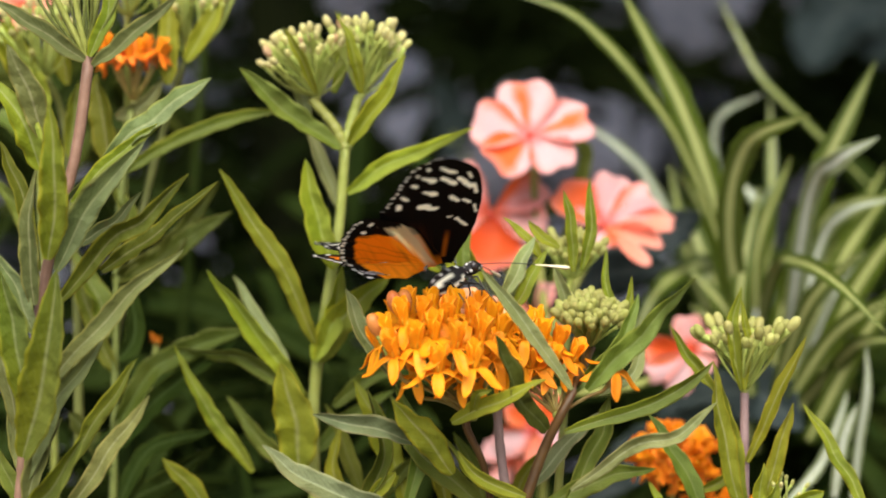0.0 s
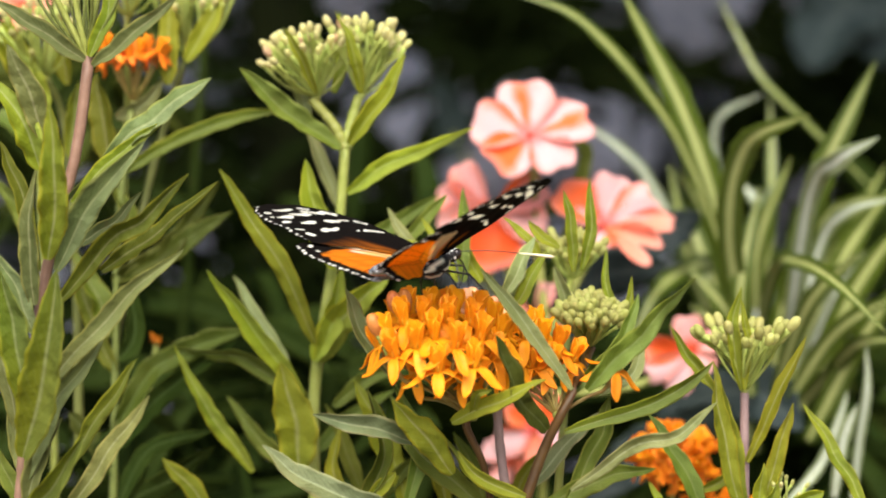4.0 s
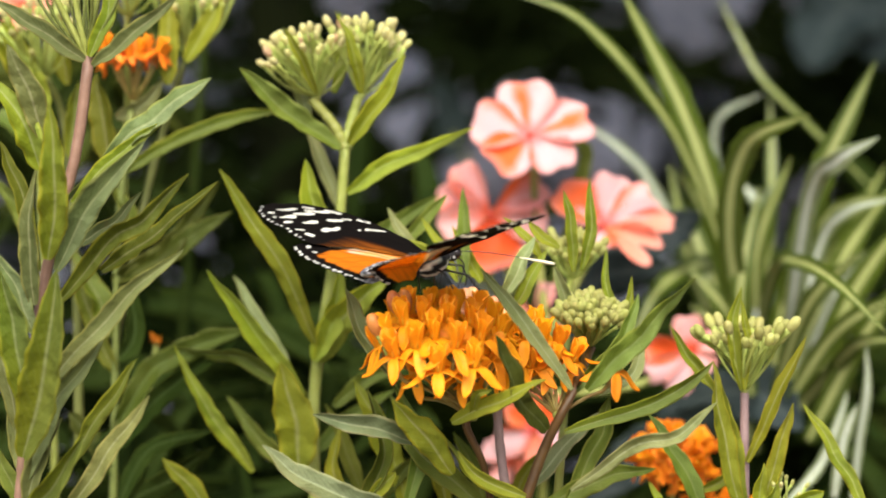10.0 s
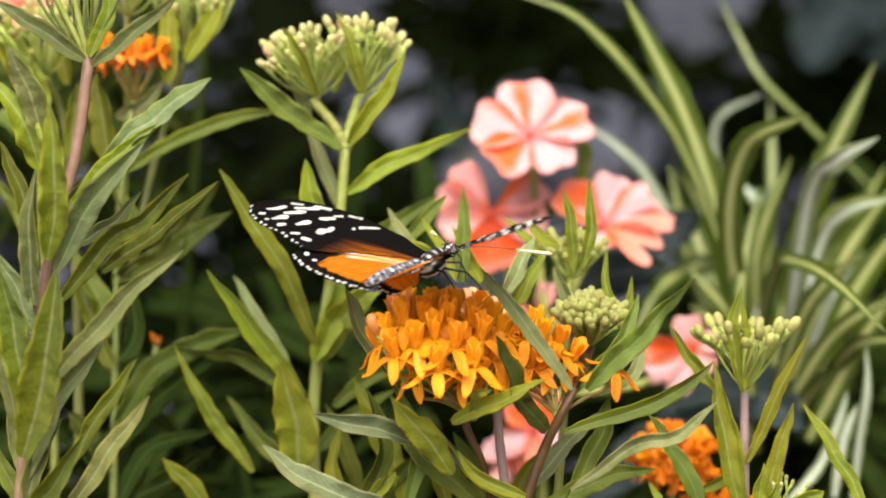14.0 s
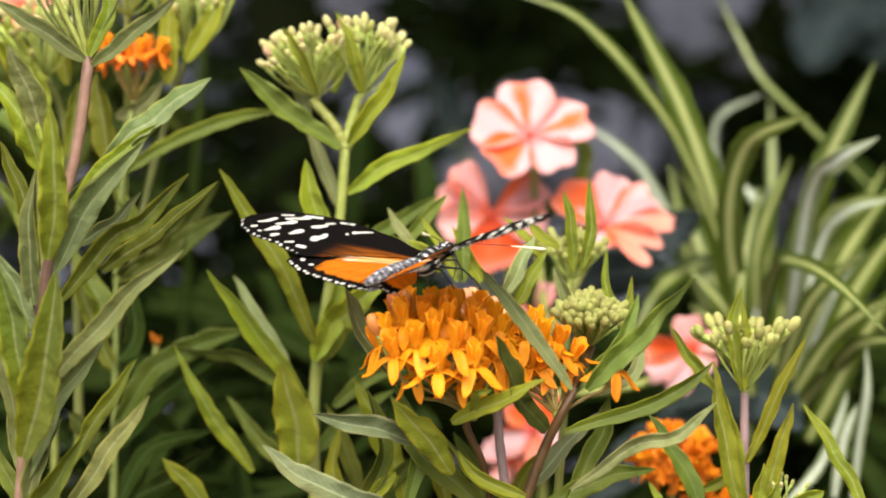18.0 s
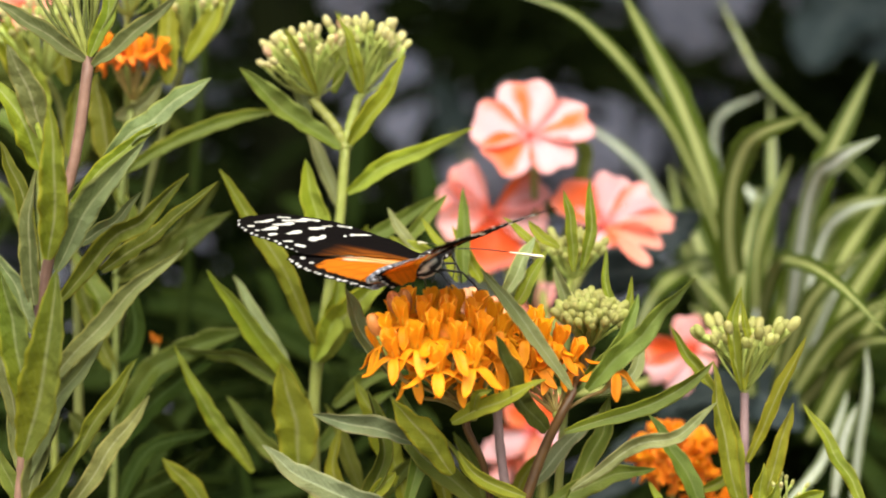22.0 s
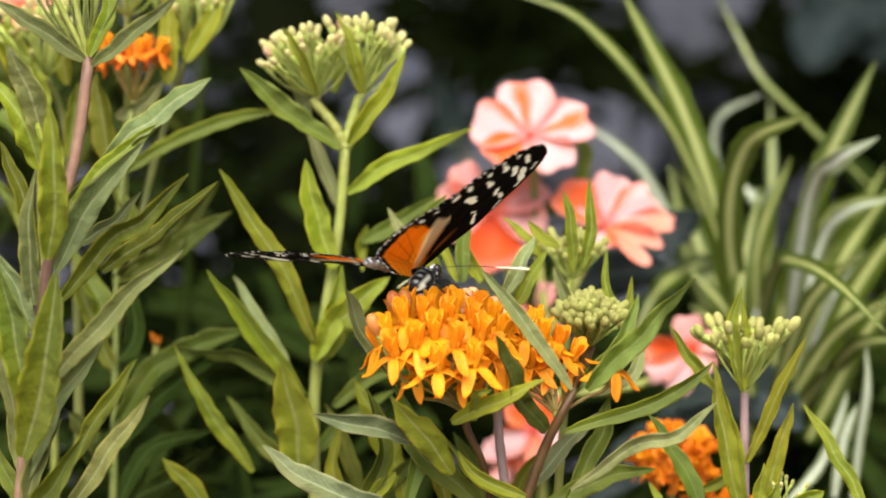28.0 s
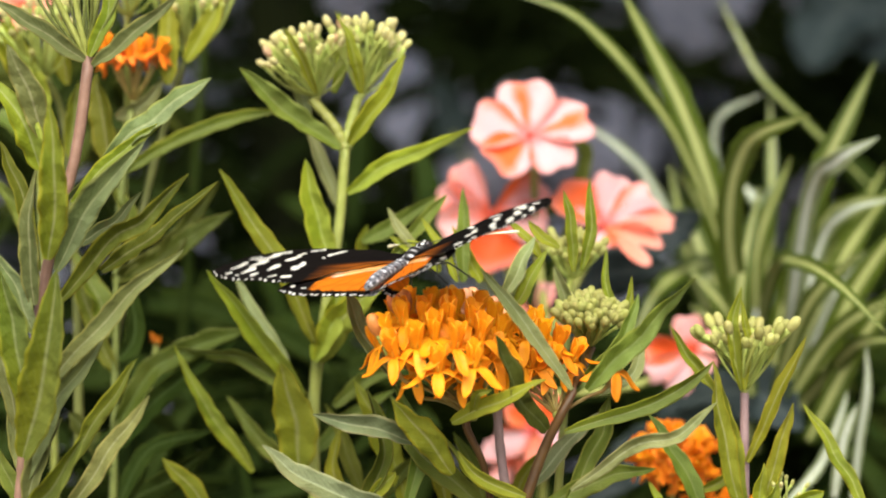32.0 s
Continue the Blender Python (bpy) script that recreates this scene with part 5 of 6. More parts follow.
stem(front, [(0.0157, 0.6421, -0.0100), (0.0155, 0.6418, 0.0422), (0.0153, 0.6415, 0.0944), (0.0152, 0.6412, 0.1467), (0.0150, 0.6409, 0.1989), (0.0148, 0.6406, 0.2511), (0.0146, 0.6403, 0.3033), (0.0144, 0.6400, 0.3555), (0.0142, 0.6397, 0.4077), (0.0140, 0.6394, 0.4600), (0.0139, 0.6391, 0.5122), (0.0118, 0.6371, 0.5240), (0.0096, 0.6351, 0.5357), (0.0056, 0.6347, 0.5449), (0.0073, 0.6352, 0.5476)], 0.0011, 0.0009, BROWN_STEM)
stem(front, [(0.0166, 0.6381, 0.5180), (0.0140, 0.6414, 0.5369), (0.0131, 0.6414, 0.5482)], 0.0012, 0.0011, MAUVE_STEM)
HEAD = umbel(front, (0.0073, 0.6351, 0.5472), (-0.33, -0.2, 0.9), 40, 1.05, 0, LOOSE_FLORETS, 81, name="flower_head", piece="floret", label="dense domed head of bright orange florets")
floret(HEAD, (-0.0111, 0.6200, 0.5651), (-0.3, -0.22, 1), 1.05, 1, 0.3)
floret(HEAD, (-0.0012, 0.6165, 0.5624), (0.04, -0.25, 1), 1.08, 3, 0.95)
floret(HEAD, (0.0071, 0.6175, 0.5632), (0.12, -0.2, 1), 1.05, 4, 0.3)
floret(HEAD, (0.0117, 0.6250, 0.5632), (0.3, -0.16, 1), 1, 0, 0.6)
floret(HEAD, (-0.0060, 0.6190, 0.5674), (-0.1, -0.25, 1), 1.05, 0, 0.2)
floret(HEAD, (0.0028, 0.6180, 0.5677), (0.06, -0.22, 1), 1.08, 1, 1.1)
floret(HEAD, (-0.0021, 0.6215, 0.5691), (0, -0.22, 1), 1.05, 5, 0.5)
floret(HEAD, (-0.0125, 0.6260, 0.5681), (-0.32, -0.15, 1), 1, 2, 0.9)
floret(HEAD, (0.0087, 0.6225, 0.5686), (0.15, -0.2, 1), 1.05, 1, 0.1)
floret(HEAD, (0.0134, 0.6300, 0.5676), (0.34, -0.12, 1), 1, 3, 0.7)
floret(HEAD, (-0.0090, 0.6260, 0.5714), (-0.18, -0.15, 1), 1.05, 4, 0.5)
floret(HEAD, (-0.0043, 0.6270, 0.5720), (-0.05, -0.18, 1), 1, 0, 0.8)
floret(HEAD, (0.0011, 0.6255, 0.5720), (0.05, -0.18, 1), 1.05, 2, 0.6)
floret(HEAD, (0.0064, 0.6275, 0.5711), (0.12, -0.16, 1), 1, 1, 0.2)
floret(HEAD, (0.0113, 0.6330, 0.5700), (0.25, -0.1, 1), 1, 4, 0.4)
floret(HEAD, (-0.0078, 0.6350, 0.5720), (-0.12, -0.05, 1), 1, 5, 0.9)
floret(HEAD, (-0.0027, 0.6370, 0.5722), (0, -0.05, 1), 1, 3, 0)
floret(HEAD, (0.0027, 0.6360, 0.5721), (0.08, -0.05, 1), 1, 0, 1.2)
floret(HEAD, (0.0083, 0.6400, 0.5705), (0.15, 0, 1), 1, 2, 0.6)
floret(HEAD, (-0.0106, 0.6420, 0.5690), (-0.25, 0.1, 1), 1, 1, 0.2)
floret(HEAD, (-0.0005, 0.6450, 0.5704), (0, 0.1, 1), 1, 0, 0.7)
floret(HEAD, (-0.0065, 0.6270, 0.5591), (-0.2, -0.3, 1), 0.95, 2, 0.3)
floret(HEAD, (0.0041, 0.6260, 0.5583), (0.1, -0.3, 1), 0.95, 0, 0.8)
floret(HEAD, (0.0099, 0.6300, 0.5585), (0.3, -0.3, 1), 0.95, 2, 0.2)
floret(HEAD, (-0.0150, 0.6330, 0.5645), (-0.4, -0.1, 1), 0.95, 4, 0.4)
put("bud", RUSTY_BUD, HEAD, aim(Vector((-0.0172, 0.6245, 0.5744)) - origin(HEAD) - Vector((-0.35, -0.1, 1)).normalized() * 0.0172, (-0.35, -0.1, 1), 0.4, 1.0), "closed rusty-orange bud")
put("bud", RUSTY_BUD, HEAD, aim(Vector((-0.0125, 0.6290, 0.5790)) - origin(HEAD) - Vector((-0.3, 0.1, 1)).normalized() * 0.0172, (-0.3, 0.1, 1), 0.4, 1.0), "closed rusty-orange bud")
put("bud", RUSTY_BUD, HEAD, aim(Vector((-0.0096, 0.6320, 0.5789)) - origin(HEAD) - Vector((-0.15, 0.1, 1)).normalized() * 0.0172, (-0.15, 0.1, 1), 0.4, 1.0), "closed rusty-orange bud")
HEAD_SMALL = umbel(front, (0.0274, 0.6391, 0.5466), (-0.2, -0.3, 1), 30, 1, 0, LOOSE_FLORETS, 82, name="flower_head", piece="floret", label="smaller head of orange florets")
floret(HEAD_SMALL, (0.0155, 0.6400, 0.5649), (-0.15, -0.2, 1), 1, 1, 0.2)
floret(HEAD_SMALL, (0.0198, 0.6380, 0.5656), (0, -0.22, 1), 1.05, 0, 0.8)
floret(HEAD_SMALL, (0.0240, 0.6420, 0.5640), (0.12, -0.18, 1), 1, 3, 0.4)
floret(HEAD_SMALL, (0.0164, 0.6370, 0.5595), (-0.15, -0.28, 1), 1, 2, 1)
floret(HEAD_SMALL, (0.0215, 0.6390, 0.5585), (0, -0.3, 1), 1, 4, 0.6)
floret(HEAD_SMALL, (0.0274, 0.6430, 0.5621), (0.25, -0.2, 1), 1, 1, 0.9)
floret(HEAD_SMALL, (0.0312, 0.6440, 0.5588), (0.35, -0.2, 1), 0.95, 0, 0.1)
floret(HEAD_SMALL, (0.0179, 0.6450, 0.5659), (-0.1, 0, 1), 0.95, 5, 0.5)
floret(HEAD_SMALL, (0.0225, 0.6470, 0.5654), (0.05, 0, 1), 1, 4, 0.2)
floret(HEAD_SMALL, (0.0260, 0.6400, 0.5583), (0.25, -0.3, 1), 0.95, 2, 0.2)
floret(HEAD_SMALL, (0.0413, 0.6390, 0.5577), (0.45, -0.35, 1), 1.05, 1, 0.35)
umbel(front, (0.0360, 0.6556, 0.5597), (0, -0.22, 1), 41, 0.82, 130, TIGHT_BUDS, 83, flat=0.3, jitter=0.07, vary=0.07, label="tight head of small green buds")
leaf(front, [(0.0305, 0.6284, 0.5554), (0.0193, 0.6253, 0.5724), (0.0087, 0.6236, 0.5856)], 0.0051, 0, GREY)
leaf(front, [(0.0246, 0.6268, 0.5459), (0.0173, 0.6206, 0.5572), (0.0123, 0.6189, 0.5705)], 0.0074, 10, SHADE_GREEN)
leaf(front, [(-0.0066, 0.6301, 0.5419), (-0.0179, 0.6249, 0.5466), (-0.0306, 0.6216, 0.5510)], 0.0065, 15, SLATE)
leaf(front, [(-0.0127, 0.6274, 0.5266), (-0.0299, 0.6225, 0.5335), (-0.0424, 0.6203, 0.5439)], 0.0074, 10, SLATE)
leaf(front, [(0.0022, 0.6288, 0.5346), (-0.0045, 0.6246, 0.5453), (-0.0119, 0.6222, 0.5544)], 0.0074, -10, OLIVE)
leaf(front, [(0.0021, 0.6251, 0.5482), (0.0126, 0.6182, 0.5548), (0.0238, 0.6152, 0.5608)], 0.0050, -15, OLIVE)
leaf(front, [(0.0341, 0.6265, 0.5558), (0.0459, 0.6246, 0.5685), (0.0590, 0.6232, 0.5836)], 0.0076, 5, GREEN)
leaf(front, [(0.0291, 0.6306, 0.5445), (0.0451, 0.6300, 0.5506), (0.0579, 0.6310, 0.5562), (0.0643, 0.6335, 0.5611)], 0.0052, 10, DUSKY)
leaf(front, [(0.0302, 0.6235, 0.5321), (0.0447, 0.6222, 0.5425), (0.0558, 0.6212, 0.5464), (0.0642, 0.6202, 0.5543)], 0.0045, 10, GREY)
leaf(front, [(-0.0128, 0.6428, 0.5563), (-0.0196, 0.6425, 0.5661), (-0.0234, 0.6424, 0.5769)], 0.0052, 5, GREY)
leaf(front, [(0.0104, 0.6371, 0.5240), (-0.0033, 0.6390, 0.5347), (-0.0129, 0.6429, 0.5450)], 0.0068, 0, GREEN)
leaf(front, [(0.0241, 0.6371, 0.5240), (0.0090, 0.6364, 0.5312), (-0.0005, 0.6382, 0.5419)], 0.0054, 0, OLIVE)
leaf(front, [(0.0309, 0.6419, 0.5509), (0.0435, 0.6481, 0.5635), (0.0477, 0.6520, 0.5740)], 0.0049, 0, GREEN)
leaf(front, [(0.0380, 0.6458, 0.5500), (0.0463, 0.6487, 0.5549), (0.0491, 0.6501, 0.5631)], 0.0041, 0, GREY)
leaf(front, [(0.0215, 0.6419, 0.5283), (0.0297, 0.6436, 0.5378), (0.0378, 0.6431, 0.5464)], 0.0054, 0, SLATE)
leaf(front, [(-0.0088, 0.6390, 0.5234), (-0.0060, 0.6419, 0.5396), (-0.0115, 0.6443, 0.5531)], 0.0062, 0, GREEN)
leaf(front, [(-0.0197, 0.6390, 0.5234), (-0.0143, 0.6414, 0.5369), (-0.0184, 0.6440, 0.5518)], 0.0062, 0, GREEN)
leaf(front, [(-0.0197, 0.6390, 0.5234), (-0.0143, 0.6400, 0.5288), (-0.0115, 0.6406, 0.5322)], 0.0041, 0, LIME)
leaf(front, [(0.0197, 0.6279, 0.5293), (0.0089, 0.6267, 0.5338), (0.0035, 0.6259, 0.5409)], 0.0046, 0, OLIVE)
leaf(front, [(0.0242, 0.6410, 0.5229), (0.0380, 0.6422, 0.5297), (0.0517, 0.6427, 0.5324)], 0.0060, 0, GREEN)
leaf(front, [(0.0297, 0.6410, 0.5229), (0.0381, 0.6458, 0.5386), (0.0408, 0.6477, 0.5495)], 0.0060, 0, GREEN)
leaf(front, [(0.0068, 0.6235, 0.5504), (0.0080, 0.6184, 0.5563), (0.0113, 0.6167, 0.5581)], 0.0030, 0, OLIVE)

leaf(front, [(-0.0092, 0.668, 0.5147), (-0.0131, 0.668, 0.5302), (-0.0188, 0.668, 0.5416)], 0.006, 0, LIME)
leaf(front, [(0.0011, 0.668, 0.5147), (-0.0017, 0.668, 0.5265), (-0.0071, 0.668, 0.5378)], 0.0058, 0, OLIVE)
leaf(front, [(0.0097, 0.668, 0.5147), (0.0083, 0.668, 0.525), (0.0026, 0.668, 0.5353)], 0.0052, 0, GREEN)
leaf(front, [(-0.0247, 0.668, 0.5147), (-0.0277, 0.668, 0.5265), (-0.0259, 0.668, 0.5372)], 0.0056, 0, OLIVE)
leaf(front, [(0.0173, 0.668, 0.5147), (0.0202, 0.668, 0.5228), (0.0251, 0.668, 0.5302)], 0.0052, 0, OLIVE)
leaf(front, [(-0.0178, 0.668, 0.5147), (-0.012, 0.668, 0.5228), (-0.0034, 0.668, 0.5302)], 0.005, 0, SHADE_GREEN)
leaf(front, [(-0.0121, 0.6720, 0.5203), (-0.0166, 0.6720, 0.5351), (-0.0224, 0.6740, 0.5475)], 0.0062, 0, OLIVE)
leaf(front, [(-0.0020, 0.6680, 0.5228), (-0.0063, 0.6680, 0.5346), (-0.0134, 0.6700, 0.5443)], 0.0056, 0, GREEN)
leaf(front, [(-0.0210, 0.6800, 0.5151), (-0.0241, 0.6800, 0.5271), (-0.0303, 0.6800, 0.5398)], 0.0060, 0, GREEN)

tall = thing("milkweed_plant", (-0.1010, 0.6352, 0), "tall milkweed with a pinkish stem and long leaves", "milkweed", "milkweeds in the bed")
stem(tall, [(-0.1010, 0.6352, -0.0100), (-0.1012, 0.6338, 0.0416), (-0.1013, 0.6323, 0.0933), (-0.1015, 0.6309, 0.1449), (-0.1017, 0.6294, 0.1965), (-0.1018, 0.6280, 0.2482), (-0.1020, 0.6266, 0.2998), (-0.1022, 0.6251, 0.3514), (-0.1023, 0.6237, 0.4031), (-0.1025, 0.6222, 0.4547), (-0.1026, 0.6208, 0.5063), (-0.1006, 0.6245, 0.5274), (-0.0986, 0.6282, 0.5485), (-0.0954, 0.6329, 0.5749), (-0.0923, 0.6357, 0.5908), (-0.0870, 0.6392, 0.6106), (-0.0839, 0.6431, 0.6330)], 0.0017, 0.0013, PINK_STEM, label="pinkish-tan stem")
stem(tall, [(-0.0843, 0.6430, 0.6325), (-0.0882, 0.6434, 0.6403), (-0.0920, 0.6437, 0.6477)], 0.0008, 0.0007, GREEN_STEM, name="pedicel")
stem(tall, [(-0.0843, 0.6430, 0.6325), (-0.0858, 0.6424, 0.6404), (-0.0873, 0.6419, 0.6491)], 0.0008, 0.0007, GREEN_STEM, name="pedicel")
stem(tall, [(-0.0843, 0.6430, 0.6325), (-0.0847, 0.6454, 0.6402), (-0.0852, 0.6482, 0.6500)], 0.0008, 0.0007, GREEN_STEM, name="pedicel")
stem(tall, [(-0.0843, 0.6430, 0.6325), (-0.0827, 0.6424, 0.6404), (-0.0811, 0.6419, 0.6491)], 0.0008, 0.0007, GREEN_STEM, name="pedicel")
stem(tall, [(-0.0843, 0.6430, 0.6325), (-0.0817, 0.6454, 0.6402), (-0.0792, 0.6477, 0.6473)], 0.0008, 0.0007, GREEN_STEM, name="pedicel")
umbel(tall, (-0.0847, 0.6431, 0.6326), (-0.05, 0.2, 1), 34, 1.0, 15, LONG_BUDS, 91)
leaf(tall, [(-0.0844, 0.6390, 0.6326), (-0.0937, 0.6352, 0.6398), (-0.1047, 0.6315, 0.6474)], 0.0056, 0, MOSSY)
leaf(tall, [(-0.0824, 0.6387, 0.6310), (-0.0725, 0.6351, 0.6391), (-0.0610, 0.6338, 0.6491)], 0.0054, -10, MOSSY)
leaf(tall, [(-0.0836, 0.6411, 0.6332), (-0.0788, 0.6388, 0.6428), (-0.0773, 0.6384, 0.6521)], 0.0046, 0, OLIVE)
leaf(tall, [(-0.0923, 0.6249, 0.5873), (-0.0891, 0.6202, 0.6066), (-0.0903, 0.6194, 0.6251)], 0.0080, 0, OLIVE)
leaf(tall, [(-0.0882, 0.6352, 0.5997), (-0.0749, 0.6337, 0.6140), (-0.0667, 0.6329, 0.6208), (-0.0539, 0.6303, 0.6293)], 0.0072, 10, MOSSY, shape=spoon)
leaf(tall, [(-0.0872, 0.6321, 0.5995), (-0.0760, 0.6311, 0.6110), (-0.0652, 0.6305, 0.6191)], 0.0046, 0, OLIVE)
leaf(tall, [(-0.0911, 0.6304, 0.5836), (-0.0819, 0.6292, 0.5999), (-0.0692, 0.6278, 0.6151)], 0.0075, -5, MOSSY)
# lower leaves: DUSKY carries the shade of the dense planting in its colour
leaf(tall, [(-0.0895, 0.6272, 0.5774), (-0.0770, 0.6256, 0.5912), (-0.0688, 0.6237, 0.5975), (-0.0588, 0.6225, 0.6079)], 0.0062, 5, DUSKY)
leaf(tall, [(-0.0807, 0.6323, 0.5832), (-0.0683, 0.6308, 0.5916), (-0.0526, 0.6281, 0.6052)], 0.0059, -5, DUSKY)
leaf(tall, [(-0.0961, 0.6229, 0.5526), (-0.0834, 0.6198, 0.5695), (-0.0724, 0.6177, 0.5806), (-0.0596, 0.6155, 0.5913)], 0.0073, 5, MOSSY)
leaf(tall, [(-0.0981, 0.6169, 0.5418), (-0.0917, 0.6127, 0.5643), (-0.0882, 0.6108, 0.5877)], 0.0123, 0, DUSKY)
leaf(tall, [(-0.0978, 0.6209, 0.5530), (-0.0998, 0.6200, 0.5708), (-0.1024, 0.6186, 0.5858)], 0.0089, 5, DUSKY)
leaf(tall, [(-0.0935, 0.6356, 0.6131), (-0.0971, 0.6338, 0.6260), (-0.1015, 0.6317, 0.6371)], 0.0071, 10, MOSSY)
leaf(tall, [(-0.0951, 0.6365, 0.6069), (-0.0981, 0.6344, 0.6179), (-0.1071, 0.6345, 0.6299)], 0.0090, -10, OLIVE)
leaf(tall, [(-0.0966, 0.6288, 0.5689), (-0.1001, 0.6277, 0.5800), (-0.1064, 0.6276, 0.5908)], 0.0054, 0, MOSSY)
leaf(tall, [(-0.0964, 0.6290, 0.5757), (-0.0971, 0.6278, 0.5921), (-0.0950, 0.6286, 0.6080)], 0.0072, 0, MOSSY)
leaf(tall, [(-0.0984, 0.6218, 0.5351), (-0.0912, 0.6209, 0.5530), (-0.0784, 0.6219, 0.5704)], 0.0054, 5, MOSSY)
leaf(tall, [(-0.0905, 0.6179, 0.5361), (-0.0803, 0.6185, 0.5509), (-0.0710, 0.6170, 0.5653)], 0.0043, 0, DUSKY)
leaf(tall, [(-0.0959, 0.6128, 0.5300), (-0.0894, 0.6102, 0.5381), (-0.0826, 0.6081, 0.5494)], 0.0072, 0, DUSKY)
leaf(tall, [(-0.0892, 0.6163, 0.5270), (-0.0781, 0.6152, 0.5436), (-0.0679, 0.6136, 0.5574)], 0.0059, 0, SAGE)
leaf(tall, [(-0.1006, 0.6249, 0.5466), (-0.1027, 0.6245, 0.5617), (-0.1064, 0.6246, 0.5739)], 0.0054, 0, MOSSY)
leaf(tall, [(-0.0997, 0.6259, 0.5353), (-0.1022, 0.6307, 0.5452), (-0.1040, 0.6364, 0.5605)], 0.0048, 0, MOSSY)
leaf(tall, [(-0.0986, 0.6216, 0.5282), (-0.0951, 0.6225, 0.5390), (-0.0897, 0.6243, 0.5495)], 0.0059, 0, MOSSY)
leaf(tall, [(-0.0964, 0.6392, 0.5819), (-0.1018, 0.6427, 0.6019), (-0.1059, 0.6446, 0.6125)], 0.0054, 0, DUSKY)
leaf(tall, [(-0.0894, 0.6382, 0.5876), (-0.0802, 0.6411, 0.5926), (-0.0721, 0.6425, 0.6006)], 0.0046, 0, MOSSY)
leaf(tall, [(-0.0997, 0.6245, 0.5274), (-0.1037, 0.6259, 0.5353), (-0.1077, 0.6278, 0.5459)], 0.0054, 0, GREEN)


# ---------------------------------------------------------------- butterfly
BLACK, WHITE, CREAM = (0.009, 0.007, 0.006), (0.88, 0.86, 0.76), (0.76, 0.57, 0.23)
ORANGE, RUST, AMBER = (0.70, 0.210, 0.012), (0.24, 0.064, 0.009), (0.92, 0.300, 0.010)
PALE = (0.95, 0.92, 0.76)


def blend(a, b, k):
    k = max(0.0, min(1.0, k))
    return tuple(p + (q - p) * k for p, q in zip(a, b))


def table(rows, x):
    """Straight-line look-up in rows of (x, y)."""
    for (x0, y0), (x1, y1) in zip(rows, rows[1:]):
        if x <= x1:
            return y0 + (y1 - y0) * max(0.0, (x - x0) / (x1 - x0))
    return rows[-1][1]


# the wing's edges in millimetres: distance out from the body, distance forward
FORE_LEAD = [(0, 2.2), (5, 2.7), (10, 3.8), (18, 4.3), (27, 3.8), (32, 3.0), (38, 1.4), (42, -0.3), (45, -3.0), (46.8, -6.2), (47.6, -8.8)]
FORE_TRAIL = [(0, -3.0), (3, -4.6), (8, -8.0), (14, -13.0), (19, -18.2), (22, -19.6), (24, -19.2), (30, -17.8), (36, -17.2), (40, -16.2), (43, -15.0), (45, -13.6), (46.6, -11.6), (47.6, -9.4)]
HIND_LEAD = [(-5.0, -10.0), (-2, -5.0), (1, -0.2), (4, -1.0), (10, -4.4), (16, -7.8), (20, -12.8), (22.6, -17.5), (23.4, -21.2)]
HIND_TRAIL = [(-5.0, -18.0), (-2, -21.8), (2, -24.4), (6, -25.6), (10, -26.1), (14, -26.0), (18, -25.2), (21, -24.0), (22.8, -22.8), (23.4, -21.8)]
# white spots of the forewing, each a blot from one point (forward, out) to another, with its half width
FORE_SPOTS = [(-9.2, 43.0, -4.8, 40.3, 0.75), (-8.1, 38.6, -3.6, 34.9, 0.9), (-4.0, 38.5, 0.2, 34.0, 1.0), (-12.7, 38.2, -8.8, 36.4, 0.95), (-14.4, 34.9, -12.6, 33.6, 0.75),
              (-11.1, 32.0, -7.3, 30.2, 0.95), (-10.4, 25.0, -5.8, 23.9, 1.0), (-10.6, 24.6, -8.6, 25.2, 1.45), (-4.5, 30.2, -1.6, 27.2, 0.85), (-1.0, 28.4, 1.2, 27.2, 0.75),
              (-11.3, 41.4, -12.2, 42.8, 0.55), (-13.8, 39.1, -13.6, 38.6, 0.55), (-2.3, 41.2, -0.9, 38.2, 0.5), (0.2, 35.7, 1.7, 31.2, 0.6), (2.2, 26.4, 3.4, 22.8, 0.5),
              (-15.6, 29.6, -14.0, 28.0, 0.8), (-15.5, 26.0, -15.2, 23.2, 0.8), (-3.0, 20.3, -1.6, 21.2, 0.55), (-1.0, 20.2, 2.6, 16.4, 0.65)]


def spot(a, b, blot):
    """How far (1 inside, 0 outside) a point lies in one uneven blot."""
    a1, b1, a2, b2, w = blot
    da, db = a2 - a1, b2 - b1
    inset = min(0.42, 0.8 * w / (math.hypot(da, db) + 1e-6))
    a1, b1, da, db = a1 + da * inset, b1 + db * inset, da * (1 - 2 * inset), db * (1 - 2 * inset)
    k = max(0.0, min(1.0, ((a - a1) * da + (b - b1) * db) / (da * da + db * db + 1e-6)))
    w *= 0.88
    d = math.hypot(a - a1 - da * k, b - b1 - db * k) / w
    if d > 1.9:
        return 0.0
    return max(0.0, min(1.0, (1.12 - d - 0.55 * noise.noise((a * 0.55, b * 0.55, 3.0))) * 4 * w))


def margin_dots(a, b, edge, step, depth, size):
    """Small pale dots in pairs along the outer edge."""
    k = (b / step) % 1.0
    pair = min(abs(k - 0.30), abs(k - 0.70)) * step
    return max(0.0, min(1.0, (size - math.hypot(pair, (a - edge - depth) * 0.9)) * 5))


def fore_colour(a, b, under):
    c = BLACK
    # a rusty field at the base that reaches the rear edge, crossed by dark veins and fading outwards
    if b < 24:
        top = -1.6 - 0.24 * b
        depth = (top - a) / max(2.0, top - table(FORE_TRAIL, b))
